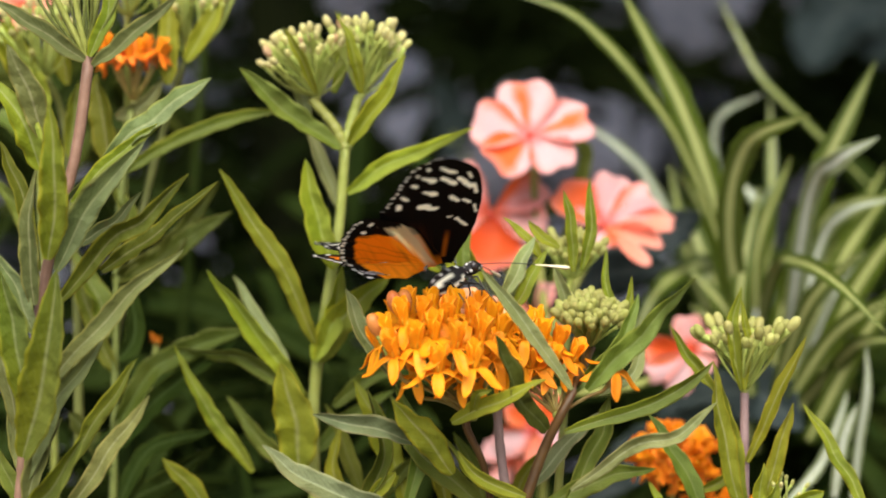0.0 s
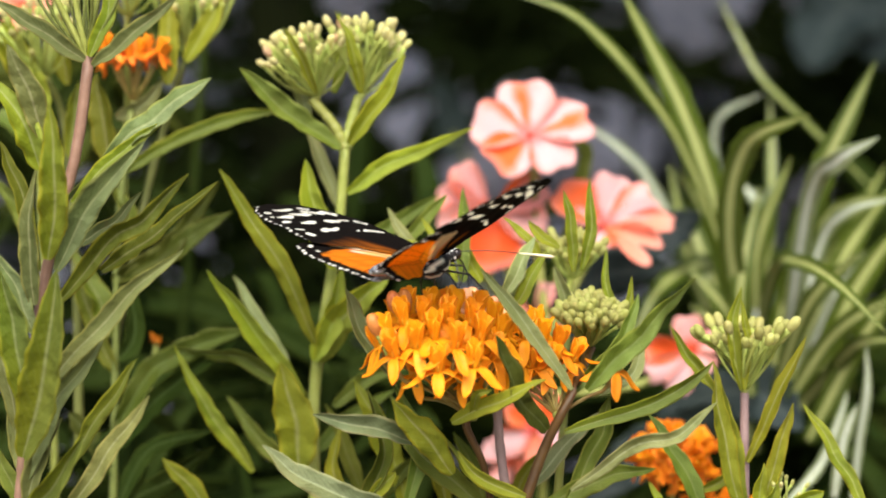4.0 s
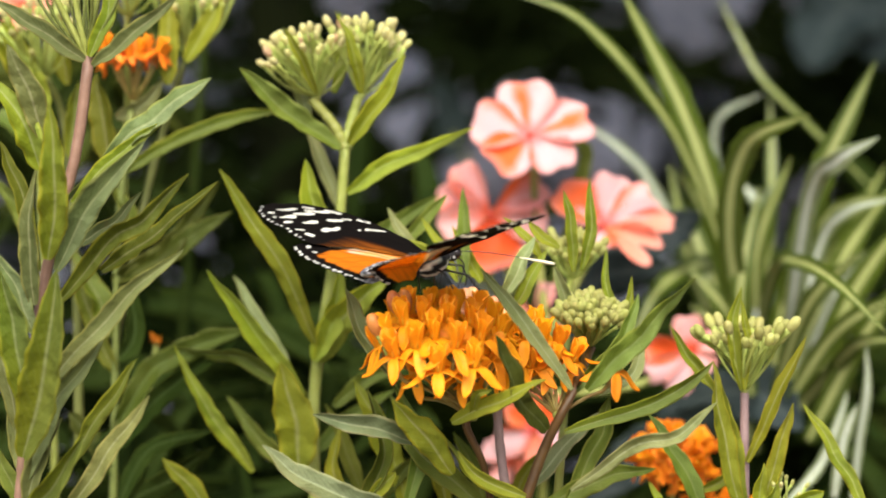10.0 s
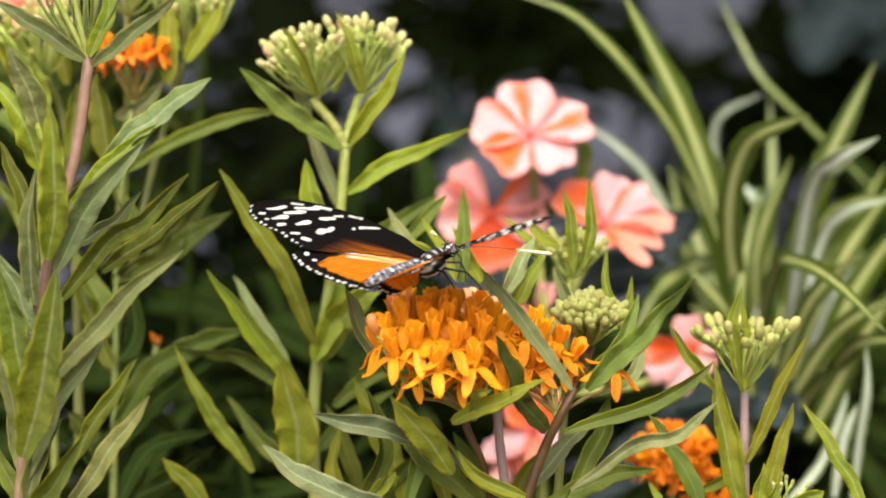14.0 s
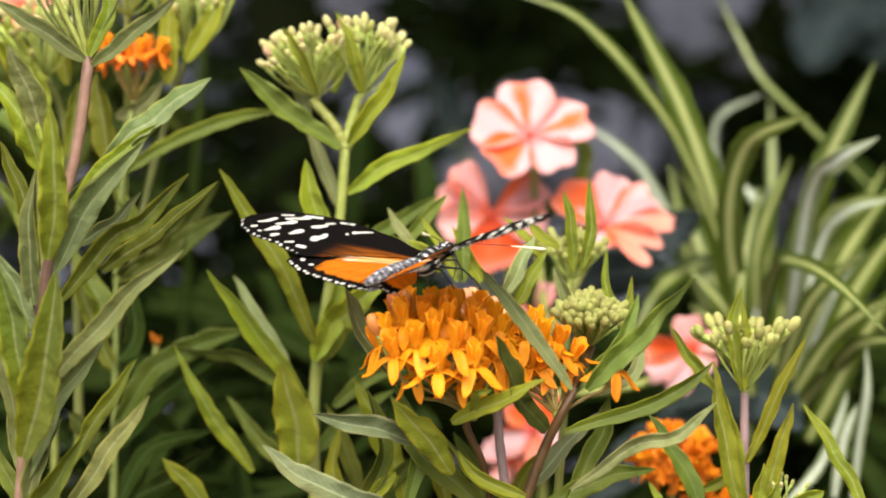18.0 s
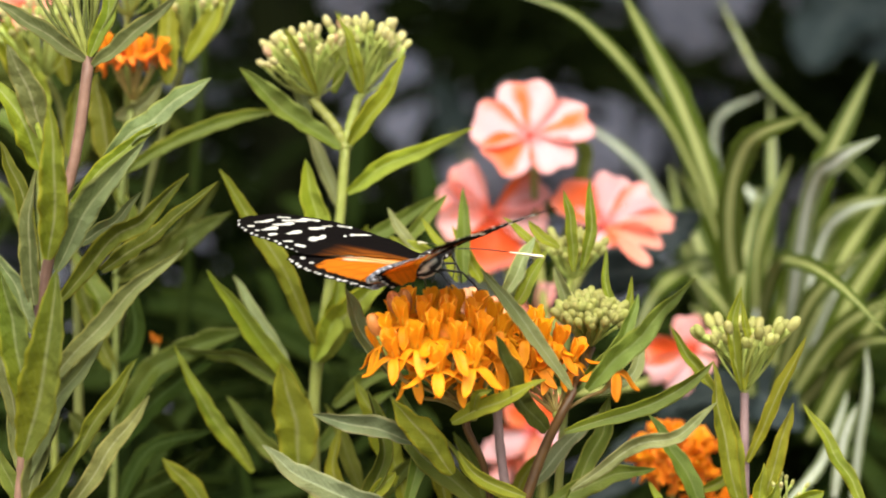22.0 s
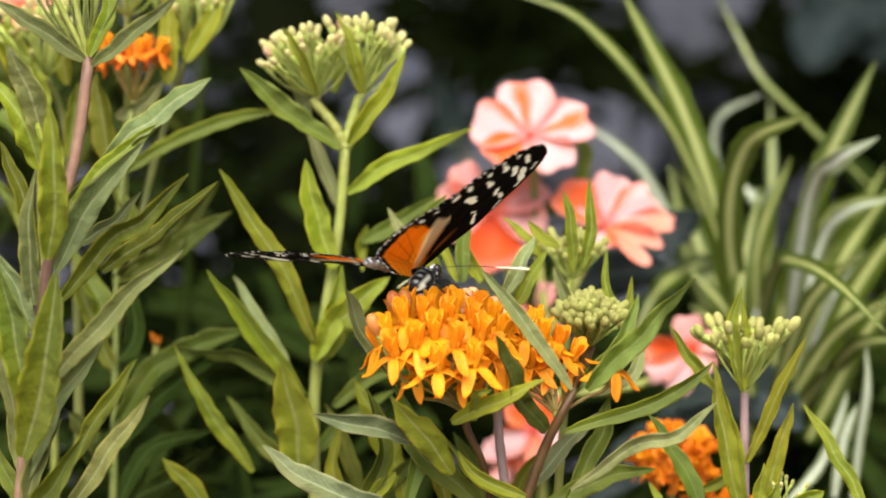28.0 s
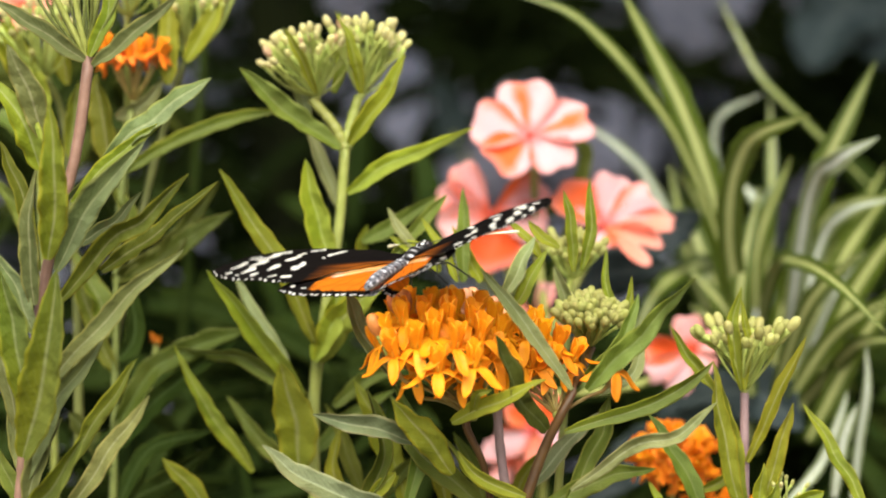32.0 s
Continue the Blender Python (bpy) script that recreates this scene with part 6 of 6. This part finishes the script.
        grow = max(0.0, min(1.0, depth * 2.6)) * max(0.0, min(1.0, (19.5 - b) / 10)) * min(1.0, b / 1.5) * (0.12 if under else 1.0)
        streaks = 0.80 + 0.7 * noise.noise((a * 1.1 + b * 0.25, b * 0.10, 1))
        c = blend(c, RUST, grow * 1.35 * streaks)
        c = blend(c, ORANGE, max(0.0, grow * min(1.0, depth * 1.6 - 0.5)) * 0.35 * streaks)
        for slope in (0.36, 0.62):
            c = blend(c, BLACK, max(0.0, 1 - abs(a + 1.4 + b * slope) / 0.35) * 0.75)
    if under and 3 < b < 15:
        # below, one narrow orange streak near the front edge
        c = blend(c, ORANGE, (1 - abs(a + 0.2 + 0.10 * b) / 0.9) * min(1.0, (15 - b) / 5) * 0.8)
    for blot in FORE_SPOTS:
        k = spot(a, b, blot)
        if k:
            c = blend(c, PALE if under else WHITE, k)
    if b > 23:
        c = blend(c, WHITE, margin_dots(a, b, table(FORE_TRAIL, b), 4.0, 0.7, 0.52))
    return c


def hind_colour(a, b, under):
    edge = table(HIND_TRAIL, b)
    # the orange field inside a black border that widens outwards, its edge drawn out along the veins
    rough = 0.7 * noise.noise((b * 0.9, a * 0.25, 5))
    inside = min((a - edge - 3.3 + rough) / 0.7, (23.4 - b - 8.4 - 0.10 * max(0, a + 14) + rough * 2) / 1.2)
    c = blend(BLACK, AMBER if under else ORANGE, inside)
    grain = noise.noise(((a + b * 0.55) * 0.9, b * 0.12, 9))
    c = blend(c, RUST, max(0.0, grain) * 0.55 * max(0.0, min(1.0, inside)))
    if under:
        # from below a pale yellow wedge with frayed ends runs along the front of the orange
        mid = -2.6 - b * 0.60
        fan = 1.5 - abs(a - mid) / (1.0 + 0.10 * b) + 0.5 * grain
        c = blend(c, (1.0, 0.90, 0.55), min(fan, (18.8 - b + 2 * grain) / 1.5, (b + 1) / 4) * 1.1)
        c = blend(c, BLACK, min((a - mid - 1.2 - 0.13 * b) * 1.2, 1) * max(0.0, min(1.0, (b - 1) / 4)))
    else:
        # two cream streaks from the root, the front one longer and white at its end, parted by black
        for base, slope, wide, far in ((-4.6, 0.57, 0.95, 18.2), (-5.9, 0.66, 0.80, 13.4)):
            mid = base - slope * b
            streak = min((wide + 0.02 * b - abs(a - mid) + 0.3 * grain) * 1.6, (far - b + grain) / 1.5, (b + 1) / 2)
            c = blend(c, blend(CREAM, WHITE, (b - 9) / 5), streak)
            c = blend(c, BLACK, max(0.0, 1 - abs(a - mid + wide + 0.05 + 0.02 * b) / 0.4) * max(0.0, min(1.0, (b - 8) / 4)) * 0.9)
        c = blend(c, BLACK, min((a + 3.5 + 0.57 * b - 0.2) * 1.3, 1) * (0.5 + 0.4 * max(0.0, min(1.0, (b - 4) / 6))))
    # thin dark veins fan out from the root
    ang = math.degrees(math.atan2(b, -a))
    for v in (4, 13, 22, 29):
        w = abs(ang - v) * math.hypot(a, b) * 0.01745
        c = blend(c, (0.10, 0.035, 0.006), max(0.0, 1 - w / 0.28) * 0.45 * min(1.0, math.hypot(a, b) / 12))
    c = blend(c, WHITE, margin_dots(a, b, edge, 3.3, 0.75, 0.58))
    for blot in ((-19.5, 20.8, -20.1, 19.9, 0.85), (-20.9, 17.2, -21.5, 16.3, 0.8)):
        c = blend(c, WHITE, spot(a, b, blot))
    if b < -2.0 and a < -6 and not under:
        # downy grey fold along the inner edge
        down = 0.5 + 1.1 * noise.noise((a * 1.1, b * 1.3, 7)) + 0.35 * noise.noise((a * 3.1, b * 2.6, 2))
        c = blend(c, blend((0.05, 0.05, 0.055), (0.62, 0.62, 0.63), down), (-2.0 - b) / 0.8)
    return c


def paint(me, colours):
    layer = me.color_attributes.new("scales", "FLOAT_COLOR", "POINT")
    layer.data.foreach_set("color", [x for c in colours for x in (*c, 1.0)])


SCALES = {}


def wing_mesh(name, lead, trail, colour, inner, reach, side, camber, nb, na, lift):
    v, f, cols = [], [], []
    for sgn in (1, -1):
        for i in range(nb + 1):
            b = inner + (reach - inner) * (i / nb)
            lo, hi = table(trail, b), table(lead, b)
            for j in range(na + 1):
                q = j / na
                a = lo + (hi - lo) * q
                scallop = 0.25 * math.sin(b * 2.1) * max(0, 1 - q * 6)
                # gentle camber, and ridges along the veins
                z = camber * math.sin(math.pi * max(0.0, b / reach)) * 1.6 + 0.12 * math.sin(a * 1.3 + b * 0.35) - 0.010 * (a + 6) ** 2 * 0.10 + lift
                out = b + 1.2
                if inner < 0 and b < 6:
                    # the inner fold of the hindwing bends down along the flank of the body
                    w = max(0.0, min(1.0, (-a - 2) / 6)) * (0.5 if side > 0 else 1.0)
                    z -= 0.018 * (6 - b) ** 2 * w
                    if b < 2:
                        z -= (2 - b) * 0.28 * w
                        out += (3.2 + 0.10 * max(0.0, -a - 8) - (2 - b) * 0.15 - sgn * 0.07 - out) * w
                v.append(Vector((a + scallop, side * out, z + sgn * 0.05)) * 0.001)
                key = (name, sgn, i, j)
                if key not in SCALES:
                    SCALES[key] = colour(a, b, sgn < 0)
                cols.append(SCALES[key])
    w, m = na + 1, (nb + 1) * (na + 1)
    for i in range(nb):
        for j in range(na):
            c = i * w + j
            f.append((c, c + 1, c + w + 1, c + w))
            f.append((m + c, m + c + w, m + c + w + 1, m + c + 1))
        for j in (0, na):
            c = i * w + j
            f.append((c, c + w, m + c + w, m + c))
    for i in (0, nb):
        for j in range(na):
            c = i * w + j
            f.append((c, c + 1, m + c + 1, m + c))
    me = mesh_of(name, v, f, [WING])
    paint(me, cols)
    return me


def body_mesh(name, stations, colour, sides=20, n=40):
    """Loft along x through stations of (x, z, half width, half height), in millimetres."""
    v, f, cols = [], [], []
    for i in range(n + 1):
        x = stations[0][0] + (stations[-1][0] - stations[0][0]) * i / n
        z, rw, rh = (table([(s[0], s[k]) for s in stations], x) for k in (1, 2, 3))
        for k in range(sides):
            a = 2 * math.pi * k / sides
            v.append(Vector((x, rw * math.cos(a), z + rh * math.sin(a))) * 0.001)
            cols.append(colour(x, a))
    for i in range(n):
        for k in range(sides):
            k2 = (k + 1) % sides
            f.append((i * sides + k, (i + 1) * sides + k, (i + 1) * sides + k2, i * sides + k2))
    f.append(tuple(range(sides)))
    f.append(tuple(reversed(range(n * sides, (n + 1) * sides))))
    me = mesh_of(name, v, f, [BODY])
    paint(me, cols)
    return me


def thorax_colour(x, a):
    """Black, with blotched white pairs along the back and lengthwise cream stripes on the flanks."""
    deg = math.degrees(a) % 360
    blotch = 0.9 + 0.9 * noise.noise((x * 0.9, a * 1.5, 2))
    k = max(0.0, 1 - abs((x / 2.3) % 1 - 0.5) * 3.6) * max(0, 1 - abs(abs(deg - 90) - 30) / 20)
    low = abs((deg - 90 + 180) % 360 - 180)
    flank = max(2.4 - 2.4 * abs(low - mid - 1.6 * x) / wide for mid, wide in ((74, 5), (98, 5.5), (122, 5.5), (148, 5)))
    flank *= min(1.0, max(0.0, (4.8 - abs(x + 0.3)) / 0.8)) * (0.75 + 0.5 * blotch)
    return blend(blend(BLACK, (0.85, 0.85, 0.80), k * 1.1 * blotch), (0.84, 0.80, 0.60), flank)


def abdomen_colour(x, a):
    """Slate-grey and downy, mottled with broken white rings."""
    ring = max(0.0, 1 - abs((x / 2.2 + 0.15 * noise.noise((x, a * 1.3, 5))) % 1 - 0.5) * 3.0)
    c = blend((0.012, 0.012, 0.014), (0.17, 0.17, 0.18), 0.40 + 1.1 * noise.noise((x * 1.2, a * 1.8, 4)))
    c = blend(c, (0.80, 0.80, 0.79), ring * max(0.0, 0.05 + 1.5 * noise.noise((x * 1.0, a * 2.6, 8))) * 1.8)
    return blend(c, (0.40, 0.36, 0.26), max(0.0, -math.sin(a)) * 0.6)


def head_colour(x, a):
    deg = math.degrees(a) % 360
    return blend(BLACK, (0.80, 0.78, 0.70), max(max(0, 1 - abs(deg - d) / 14) for d in (55, 125, 200, 340)) * (2.2 if (x * 0.9) % 1 > 0.45 else 0))


def butterfly():
    body = []
    fly = thing("butterfly", (-0.0032, 0.6396, 0.5839), "black orange and white spotted butterfly feeding on orange milkweed", "butterfly")
    thorax = put("thorax", body_mesh("thorax", [(-5.0, -0.3, 1.0, 1.2), (-3.2, -0.3, 2.1, 2.4), (0, -0.2, 2.6, 3.1), (3, 0.0, 2.3, 2.8), (5.4, 0.1, 1.2, 1.4)], thorax_colour), fly, label="black thorax with pale dots and stripes")
    abdomen = put("abdomen", body_mesh("abdomen", [(-22.5, 0.9, 0.5, 0.6), (-21, 0.9, 1.1, 1.1), (-17, 1.0, 1.6, 1.6), (-12, 0.9, 1.6, 1.5), (-7, 0.5, 1.4, 1.4), (-4, 0.2, 1.3, 1.4)], abdomen_colour), fly, label="slate-grey abdomen with rows of white dots")
    head = put("head", body_mesh("head", [(5.0, 0.1, 1.1, 1.1), (6.5, 0.2, 1.7, 1.7), (8.4, 0.1, 1.6, 1.6), (9.8, -0.3, 0.8, 0.8)], head_colour, 18, 16), fly, label="black head with white dots")
    for s in (1, -1):
        v, f = ball_data((0.0077, s * 0.0013, 0.0003), 0.0012, 0.0010, 0.0013, 0, 8, 12)
        put("eye", mesh_of("eye", v, f, [EYE]), head)
        tip = Vector((0.0222, 0.0192, 0.0004)) if s > 0 else Vector((0.0262, -0.0160, -0.0042))
        root = Vector((0.0085, s * 0.0007, 0.0007))
        line = curve_points([root, root.lerp(tip, 0.33) + Vector((0, 0, 0.0006)), root.lerp(tip, 0.68) + Vector((0, 0, 0.0004)), tip], 24)
        v, f = tube_data(line[:16], (0.00012, 0.00012), 6)
        ant = put("antenna", mesh_of("antenna", v, f, [CHITIN]), fly, label="thin black antenna with a cream tip")
        v, f = tube_data(line[15:], [0.00014, 0.00016, 0.0002, 0.00024, 0.00028, 0.00032, 0.00036, 0.0004, 0.00042, 0.0002], 7)
        put("antenna_tip", mesh_of("antenna_tip", v, f, [PALE_TIP]), ant, label="cream antenna tip")
        body.append(ant)
        for hip, knee, ankle, foot in (((2.2, 1.0, -2.6), (6.0, 5.6, -4.6), (7.4, 7.4, -8.0), (8.2, 8.4, -10.6)),
                                       ((4.0, 0.9, -1.7), (7.0, 3.4, -2.6), (7.2, 4.2, -5.2), (6.4, 4.4, -7.4)),
                                       ((-0.5, 1.1, -2.1), (-0.4, 4.2, -2.6), (0.6, 5.6, -6.2), (1.2, 6.2, -8.6))):
            pts = [Vector((p[0], p[1] * s, p[2])) * 0.001 for p in (hip, knee, ankle, foot)]
            mid = [pts[0], pts[0].lerp(pts[1], 0.5), pts[1], pts[1].lerp(pts[2], 0.5), pts[2], pts[2].lerp(pts[3], 0.5), pts[3]]
            v, f = tube_data(mid, [0.00034, 0.00030, 0.00026, 0.00022, 0.0002, 0.00018, 0.00014], 6)
            body.append(put("leg", mesh_of("leg", v, f, [CHITIN]), fly))
    v, f = tube_data(curve_points([(0.0090, 0, -0.0010), (0.0105, 0, -0.0035), (0.0088, 0, -0.0065), (0.0065, 0, -0.0085)], 12), (0.0002, 0.00013), 6)
    body += [put("proboscis", mesh_of("proboscis", v, f, [CHITIN]), fly), thorax, head]
    wings = {}
    for s in (1, -1):
        wings["fore", s] = put("forewing", wing_mesh("forewing", FORE_LEAD, FORE_TRAIL, fore_colour, 0.0, 47.6, s, 0.5, 200, 84, 0.25), fly, label="black forewing with rows of white spots")
        wings["hind", s] = put("hindwing", wing_mesh("hindwing", HIND_LEAD, HIND_TRAIL, hind_colour, -4.6, 23.4, s, 0.3, 120, 110, -0.15), fly, label="orange hindwing with a cream streak and dotted black rim")
    return fly, wings, body


FLY, WINGS, TRUNK = butterfly()


def motions():
    """The butterfly opens its wings, basks, lifts and lowers them, and turns on the flower head.
    Rows: seconds, place, roll, nose up, heading, left wing, right wing, forward sweep of forewings and of hindwings,
    nose-up twist of the right wings and of the left."""
    rows = [
        (0.0, -0.0003, 0.6410, 0.5827, -20.3, -5.4, 18.5, 17.1, 19.4, -6.1, -9.4, 0, 0),
        (1.0, -0.0001, 0.6399, 0.5824, -17.9, -3.1, 22.6, 15.6, 17.1, -5.1, -9.3, 0, 0),
        (1.5, -0.0000, 0.6393, 0.5824, -15.8, -0.3, 29.0, 14.1, 11.4, -1.5, -5.2, 0, 0),
        (2.0, -0.0018, 0.6388, 0.5827, -15.1, 2.4, 35.4, 20.4, 22.7, -1.2, 0.1, 0, 0),
        (2.5, -0.0013, 0.6395, 0.5833, -12.5, -0.3, 43.9, 14.8, 18.7, -2.2, -0.7, -2, 0),
        (3.0, -0.0031, 0.6399, 0.5840, -8.6, -3.1, 49.1, 17.0, 17.2, -1.4, -0.8, -4, 0),
        (3.5, -0.0024, 0.6400, 0.5843, -8.4, -1.0, 50.5, 20.0, 24.6, -1.3, 0.1, -3, 0),
        (5.5, -0.0030, 0.6400, 0.5848, -4.0, 7.6, 46.1, 14.9, 12.4, 2.3, 3.5, 0, 0),
        (6.0, -0.0031, 0.6397, 0.5849, -3.7, 8.3, 47.2, 14.4, 14.0, 3.1, 4.1, 0, 0),
        (6.5, -0.0029, 0.6397, 0.5852, -4.0, 8.3, 45.5, 15.0, 15.8, 3.0, 4.3, -2, 0),
        (7.0, -0.0026, 0.6396, 0.5861, -4.6, 6.9, 42.6, 14.7, 15.1, -0.6, 0.0, -3, 0),
        (7.5, -0.0028, 0.6396, 0.5852, -4.6, 5.6, 43.3, 15.2, 17.6, 0.7, 1.1, -3, 0),
        (8.0, -0.0029, 0.6392, 0.5850, -5.0, 4.1, 45.3, 16.7, 17.6, 1.3, 1.6, -3, 0),
        (8.5, -0.0029, 0.6395, 0.5848, -5.0, 3.3, 43.7, 16.7, 16.5, -1.4, 0.7, -3, 0),
        (9.0, -0.0029, 0.6394, 0.5849, -5.2, 4.0, 44.3, 16.4, 15.3, -1.1, 0.9, -3, 0),
        (9.5, -0.0029, 0.6395, 0.5847, -4.8, 3.9, 45.2, 15.6, 15.1, -1.5, 0.0, -3, 0),
        (10.0, -0.0030, 0.6394, 0.5846, -5.8, 3.4, 44.9, 17.1, 14.9, -1.5, 0.6, -3, 0),
        (10.5, -0.0031, 0.6395, 0.5848, -6.9, 3.9, 44.8, 15.4, 15.4, 0.3, 0.3, -3, 0),
        (11.0, -0.0032, 0.6395, 0.5848, -5.4, 5.0, 44.9, 13.8, 16.0, -0.4, 0.5, -3, 0),
        (11.5, -0.0033, 0.6391, 0.5846, -5.6, 4.0, 45.8, 16.3, 17.6, -1.7, -0.5, -3, 0),
        (12.0, -0.0031, 0.6390, 0.5847, -5.5, 5.5, 47.2, 19.2, 19.2, -1.0, -0.6, -3, 0),
        (12.5, -0.0032, 0.6389, 0.5849, -5.3, 4.6, 47.1, 15.0, 19.1, -1.3, -1.2, -3, 0),
        (13.0, -0.0031, 0.6390, 0.5847, -5.6, 6.0, 48.1, 17.8, 17.6, -2.2, 0.7, -3, 0),
        (13.5, -0.0033, 0.6391, 0.5846, -6.3, 7.8, 49.3, 16.7, 18.1, -1.6, -1.1, -2, 0),
        (14.0, -0.0032, 0.6392, 0.5847, -3.6, 9.4, 48.8, 17.6, 17.2, -1.8, -0.2, -1, 0),
        (14.5, -0.0033, 0.6391, 0.5857, -4.1, 9.6, 49.9, 15.4, 16.6, 0.3, 0.1, -1, 0),
        (16.5, -0.0032, 0.6398, 0.5850, -4.4, 9.9, 48.9, 17.4, 14.4, -1.4, 0.4, -1, 0),
        (17.0, -0.0030, 0.6393, 0.5854, -3.1, 9.8, 48.5, 15.4, 13.9, -1.4, 0.8, -1, 0),
        (17.5, -0.0034, 0.6397, 0.5848, -4.3, 8.8, 49.1, 15.6, 14.5, -1.2, 0.4, -1, 0),
        (18.0, -0.0041, 0.6396, 0.5850, -5.9, 9.7, 51.5, 15.6, 15.1, -2.1, 0.4, -1, 0),
        (18.5, -0.0042, 0.6398, 0.5852, -5.7, 9.5, 51.9, 16.1, 15.9, -2.1, -0.0, -1, 0),
        (19.0, -0.0042, 0.6389, 0.5860, -6.7, 10.2, 50.5, 16.2, 15.1, -3.0, -2.1, -1, 0),
        (19.5, -0.0042, 0.6397, 0.5850, -5.7, 10.4, 52.3, 17.1, 16.9, -1.5, 0.8, -1, 0),
        (20.0, -0.0044, 0.6395, 0.5848, -5.1, 12.5, 52.9, 16.9, 16.9, -0.2, 2.3, -1, 0),
        (20.5, -0.0043, 0.6394, 0.5849, -6.7, 9.7, 53.0, 15.8, 16.9, -1.6, 1.7, -2, 0),
        (21.0, -0.0042, 0.6388, 0.5843, -5.6, 7.6, 53.1, 16.8, 17.0, -3.2, 0.4, -2, 0),
        (21.5, -0.0042, 0.6393, 0.5849, -7.2, 7.8, 54.3, 15.4, 16.4, -2.5, 0.2, -3, 0),
        (22.0, -0.0042, 0.6389, 0.5846, -6.9, 6.4, 53.7, 16.6, 15.8, -2.6, -0.1, -4, 0),
        (22.5, -0.0040, 0.6389, 0.5848, -7.8, 6.1, 54.9, 17.6, 17.8, -2.3, 0.5, -4, 0),
        (23.0, -0.0038, 0.6388, 0.5842, -8.7, 4.5, 54.8, 18.7, 19.8, -2.6, 1.1, -4, 0),
        (23.5, -0.0039, 0.6388, 0.5845, -8.6, 5.5, 54.8, 18.9, 19.2, -1.3, 2.0, -4, 0),
        (24.0, -0.0041, 0.6386, 0.5846, -9.7, 7.3, 56.2, 19.8, 18.6, 0.1, 3.3, -4, 0),
        (24.5, -0.0037, 0.6391, 0.5848, -9.1, 5.8, 56.3, 17.4, 17.6, -1.7, 2.2, -4, 0),
        (25.0, -0.0036, 0.6391, 0.5852, -11.2, 3.4, 55.8, 17.5, 13.9, -4.4, -0.6, -4, 0),
        (25.5, -0.0036, 0.6392, 0.5848, -8.7, 2.8, 59.9, 14.9, 20.8, 0.1, 3.1, -4, 0),
        (27.5, -0.0058, 0.6400, 0.5833, -18.0, -6.5, 56.9, 21.8, 26.1, -2.9, -1.0, 0, -1),
        (28.0, -0.0064, 0.6398, 0.5821, -20.1, -11.3, 58.2, 17.0, 21.0, -1.0, -0.4, 0, -5),
        (28.5, -0.0065, 0.6395, 0.5822, -22.4, -9.2, 58.9, 19.8, 19.7, -0.5, 0.3, 0, -5),
        (29.0, -0.0066, 0.6392, 0.5824, -24.8, -7.2, 59.5, 22.6, 18.4, 0.0, 1.0, 0, -4),
        (30.0, -0.0070, 0.6398, 0.5823, -24.2, -3.7, 61.4, 20.3, 18.4, -1.5, -1.5, 0, -2.5),
        (30.5, -0.0073, 0.6404, 0.5826, -24.1, -0.9, 62.0, 19.4, 18.2, -1.9, -1.1, 0, -1.5),
        (31.0, -0.0088, 0.6414, 0.5848, -22.5, 3.5, 65.7, 13.8, 13.0, -1.9, -0.5, 6.5, 0),
        (31.4, -0.0086, 0.6418, 0.5844, -20.6, 11.5, 70.4, 17.2, 12.1, -2.6, 0.8, 1, 0),
        (31.7, -0.0079, 0.6427, 0.5844, -17.2, 11.3, 63.6, 11.1, 9.9, -3.2, -0.1, 0, 0),
        (31.9, -0.0079, 0.6427, 0.5844, -17.2, 11.3, 63.6, 10.1, 10.9, -3.2, -0.1, 0, 0),
        (32.0, -0.0079, 0.6427, 0.5844, -17.2, 11.3, 63.6, 13.6, 8.4, -3.2, -0.1, 0, 0),
    ]
    walk(FLY, [(t, pose(x, y, z, roll, -up, turn)) for t, x, y, z, roll, up, turn, *_ in rows])
    for (kind, s), ob in WINGS.items():
        walk(ob, [(r[0], pose(0, 0, 0, s * (r[7] if s > 0 else r[8])) @ pose(0, 0, 0, 0, -r[12] if s > 0 else -r[11], -s * (r[9] if kind == "fore" else r[10]))) for r in rows])
    # the trunk dips behind the head while the wings are raised
    neck = Matrix.Translation((0.008, 0, 0.0005))
    bows = [(0.0, 27), (2.0, 24), (3.0, 15), (5.5, 6), (25.5, 8), (27.5, 24), (30.5, 22), (31.0, 16), (32.0, 8)]
    feelers = [(0.0, 6), (2.0, 5), (3.0, 3), (5.5, -2), (13.0, -4), (25.5, -6), (27.5, 4), (30.5, 2), (31.0, -2), (32.0, -6)]
    sags = [(0.0, 14), (2.0, 14), (3.0, 8), (5.5, 0), (25.5, 3), (27.5, 14), (30.5, 14), (31.0, 12), (32.0, 4)]
    for ob in TRUNK:
        walk(ob, [(t, neck @ pose(0, 0, 0, 0, -dip, 0) @ neck.inverted()) for t, dip in (bows if ob.name.startswith(("thorax", "head", "proboscis")) else feelers if ob.name.startswith("antenna") else sags)])


motions()
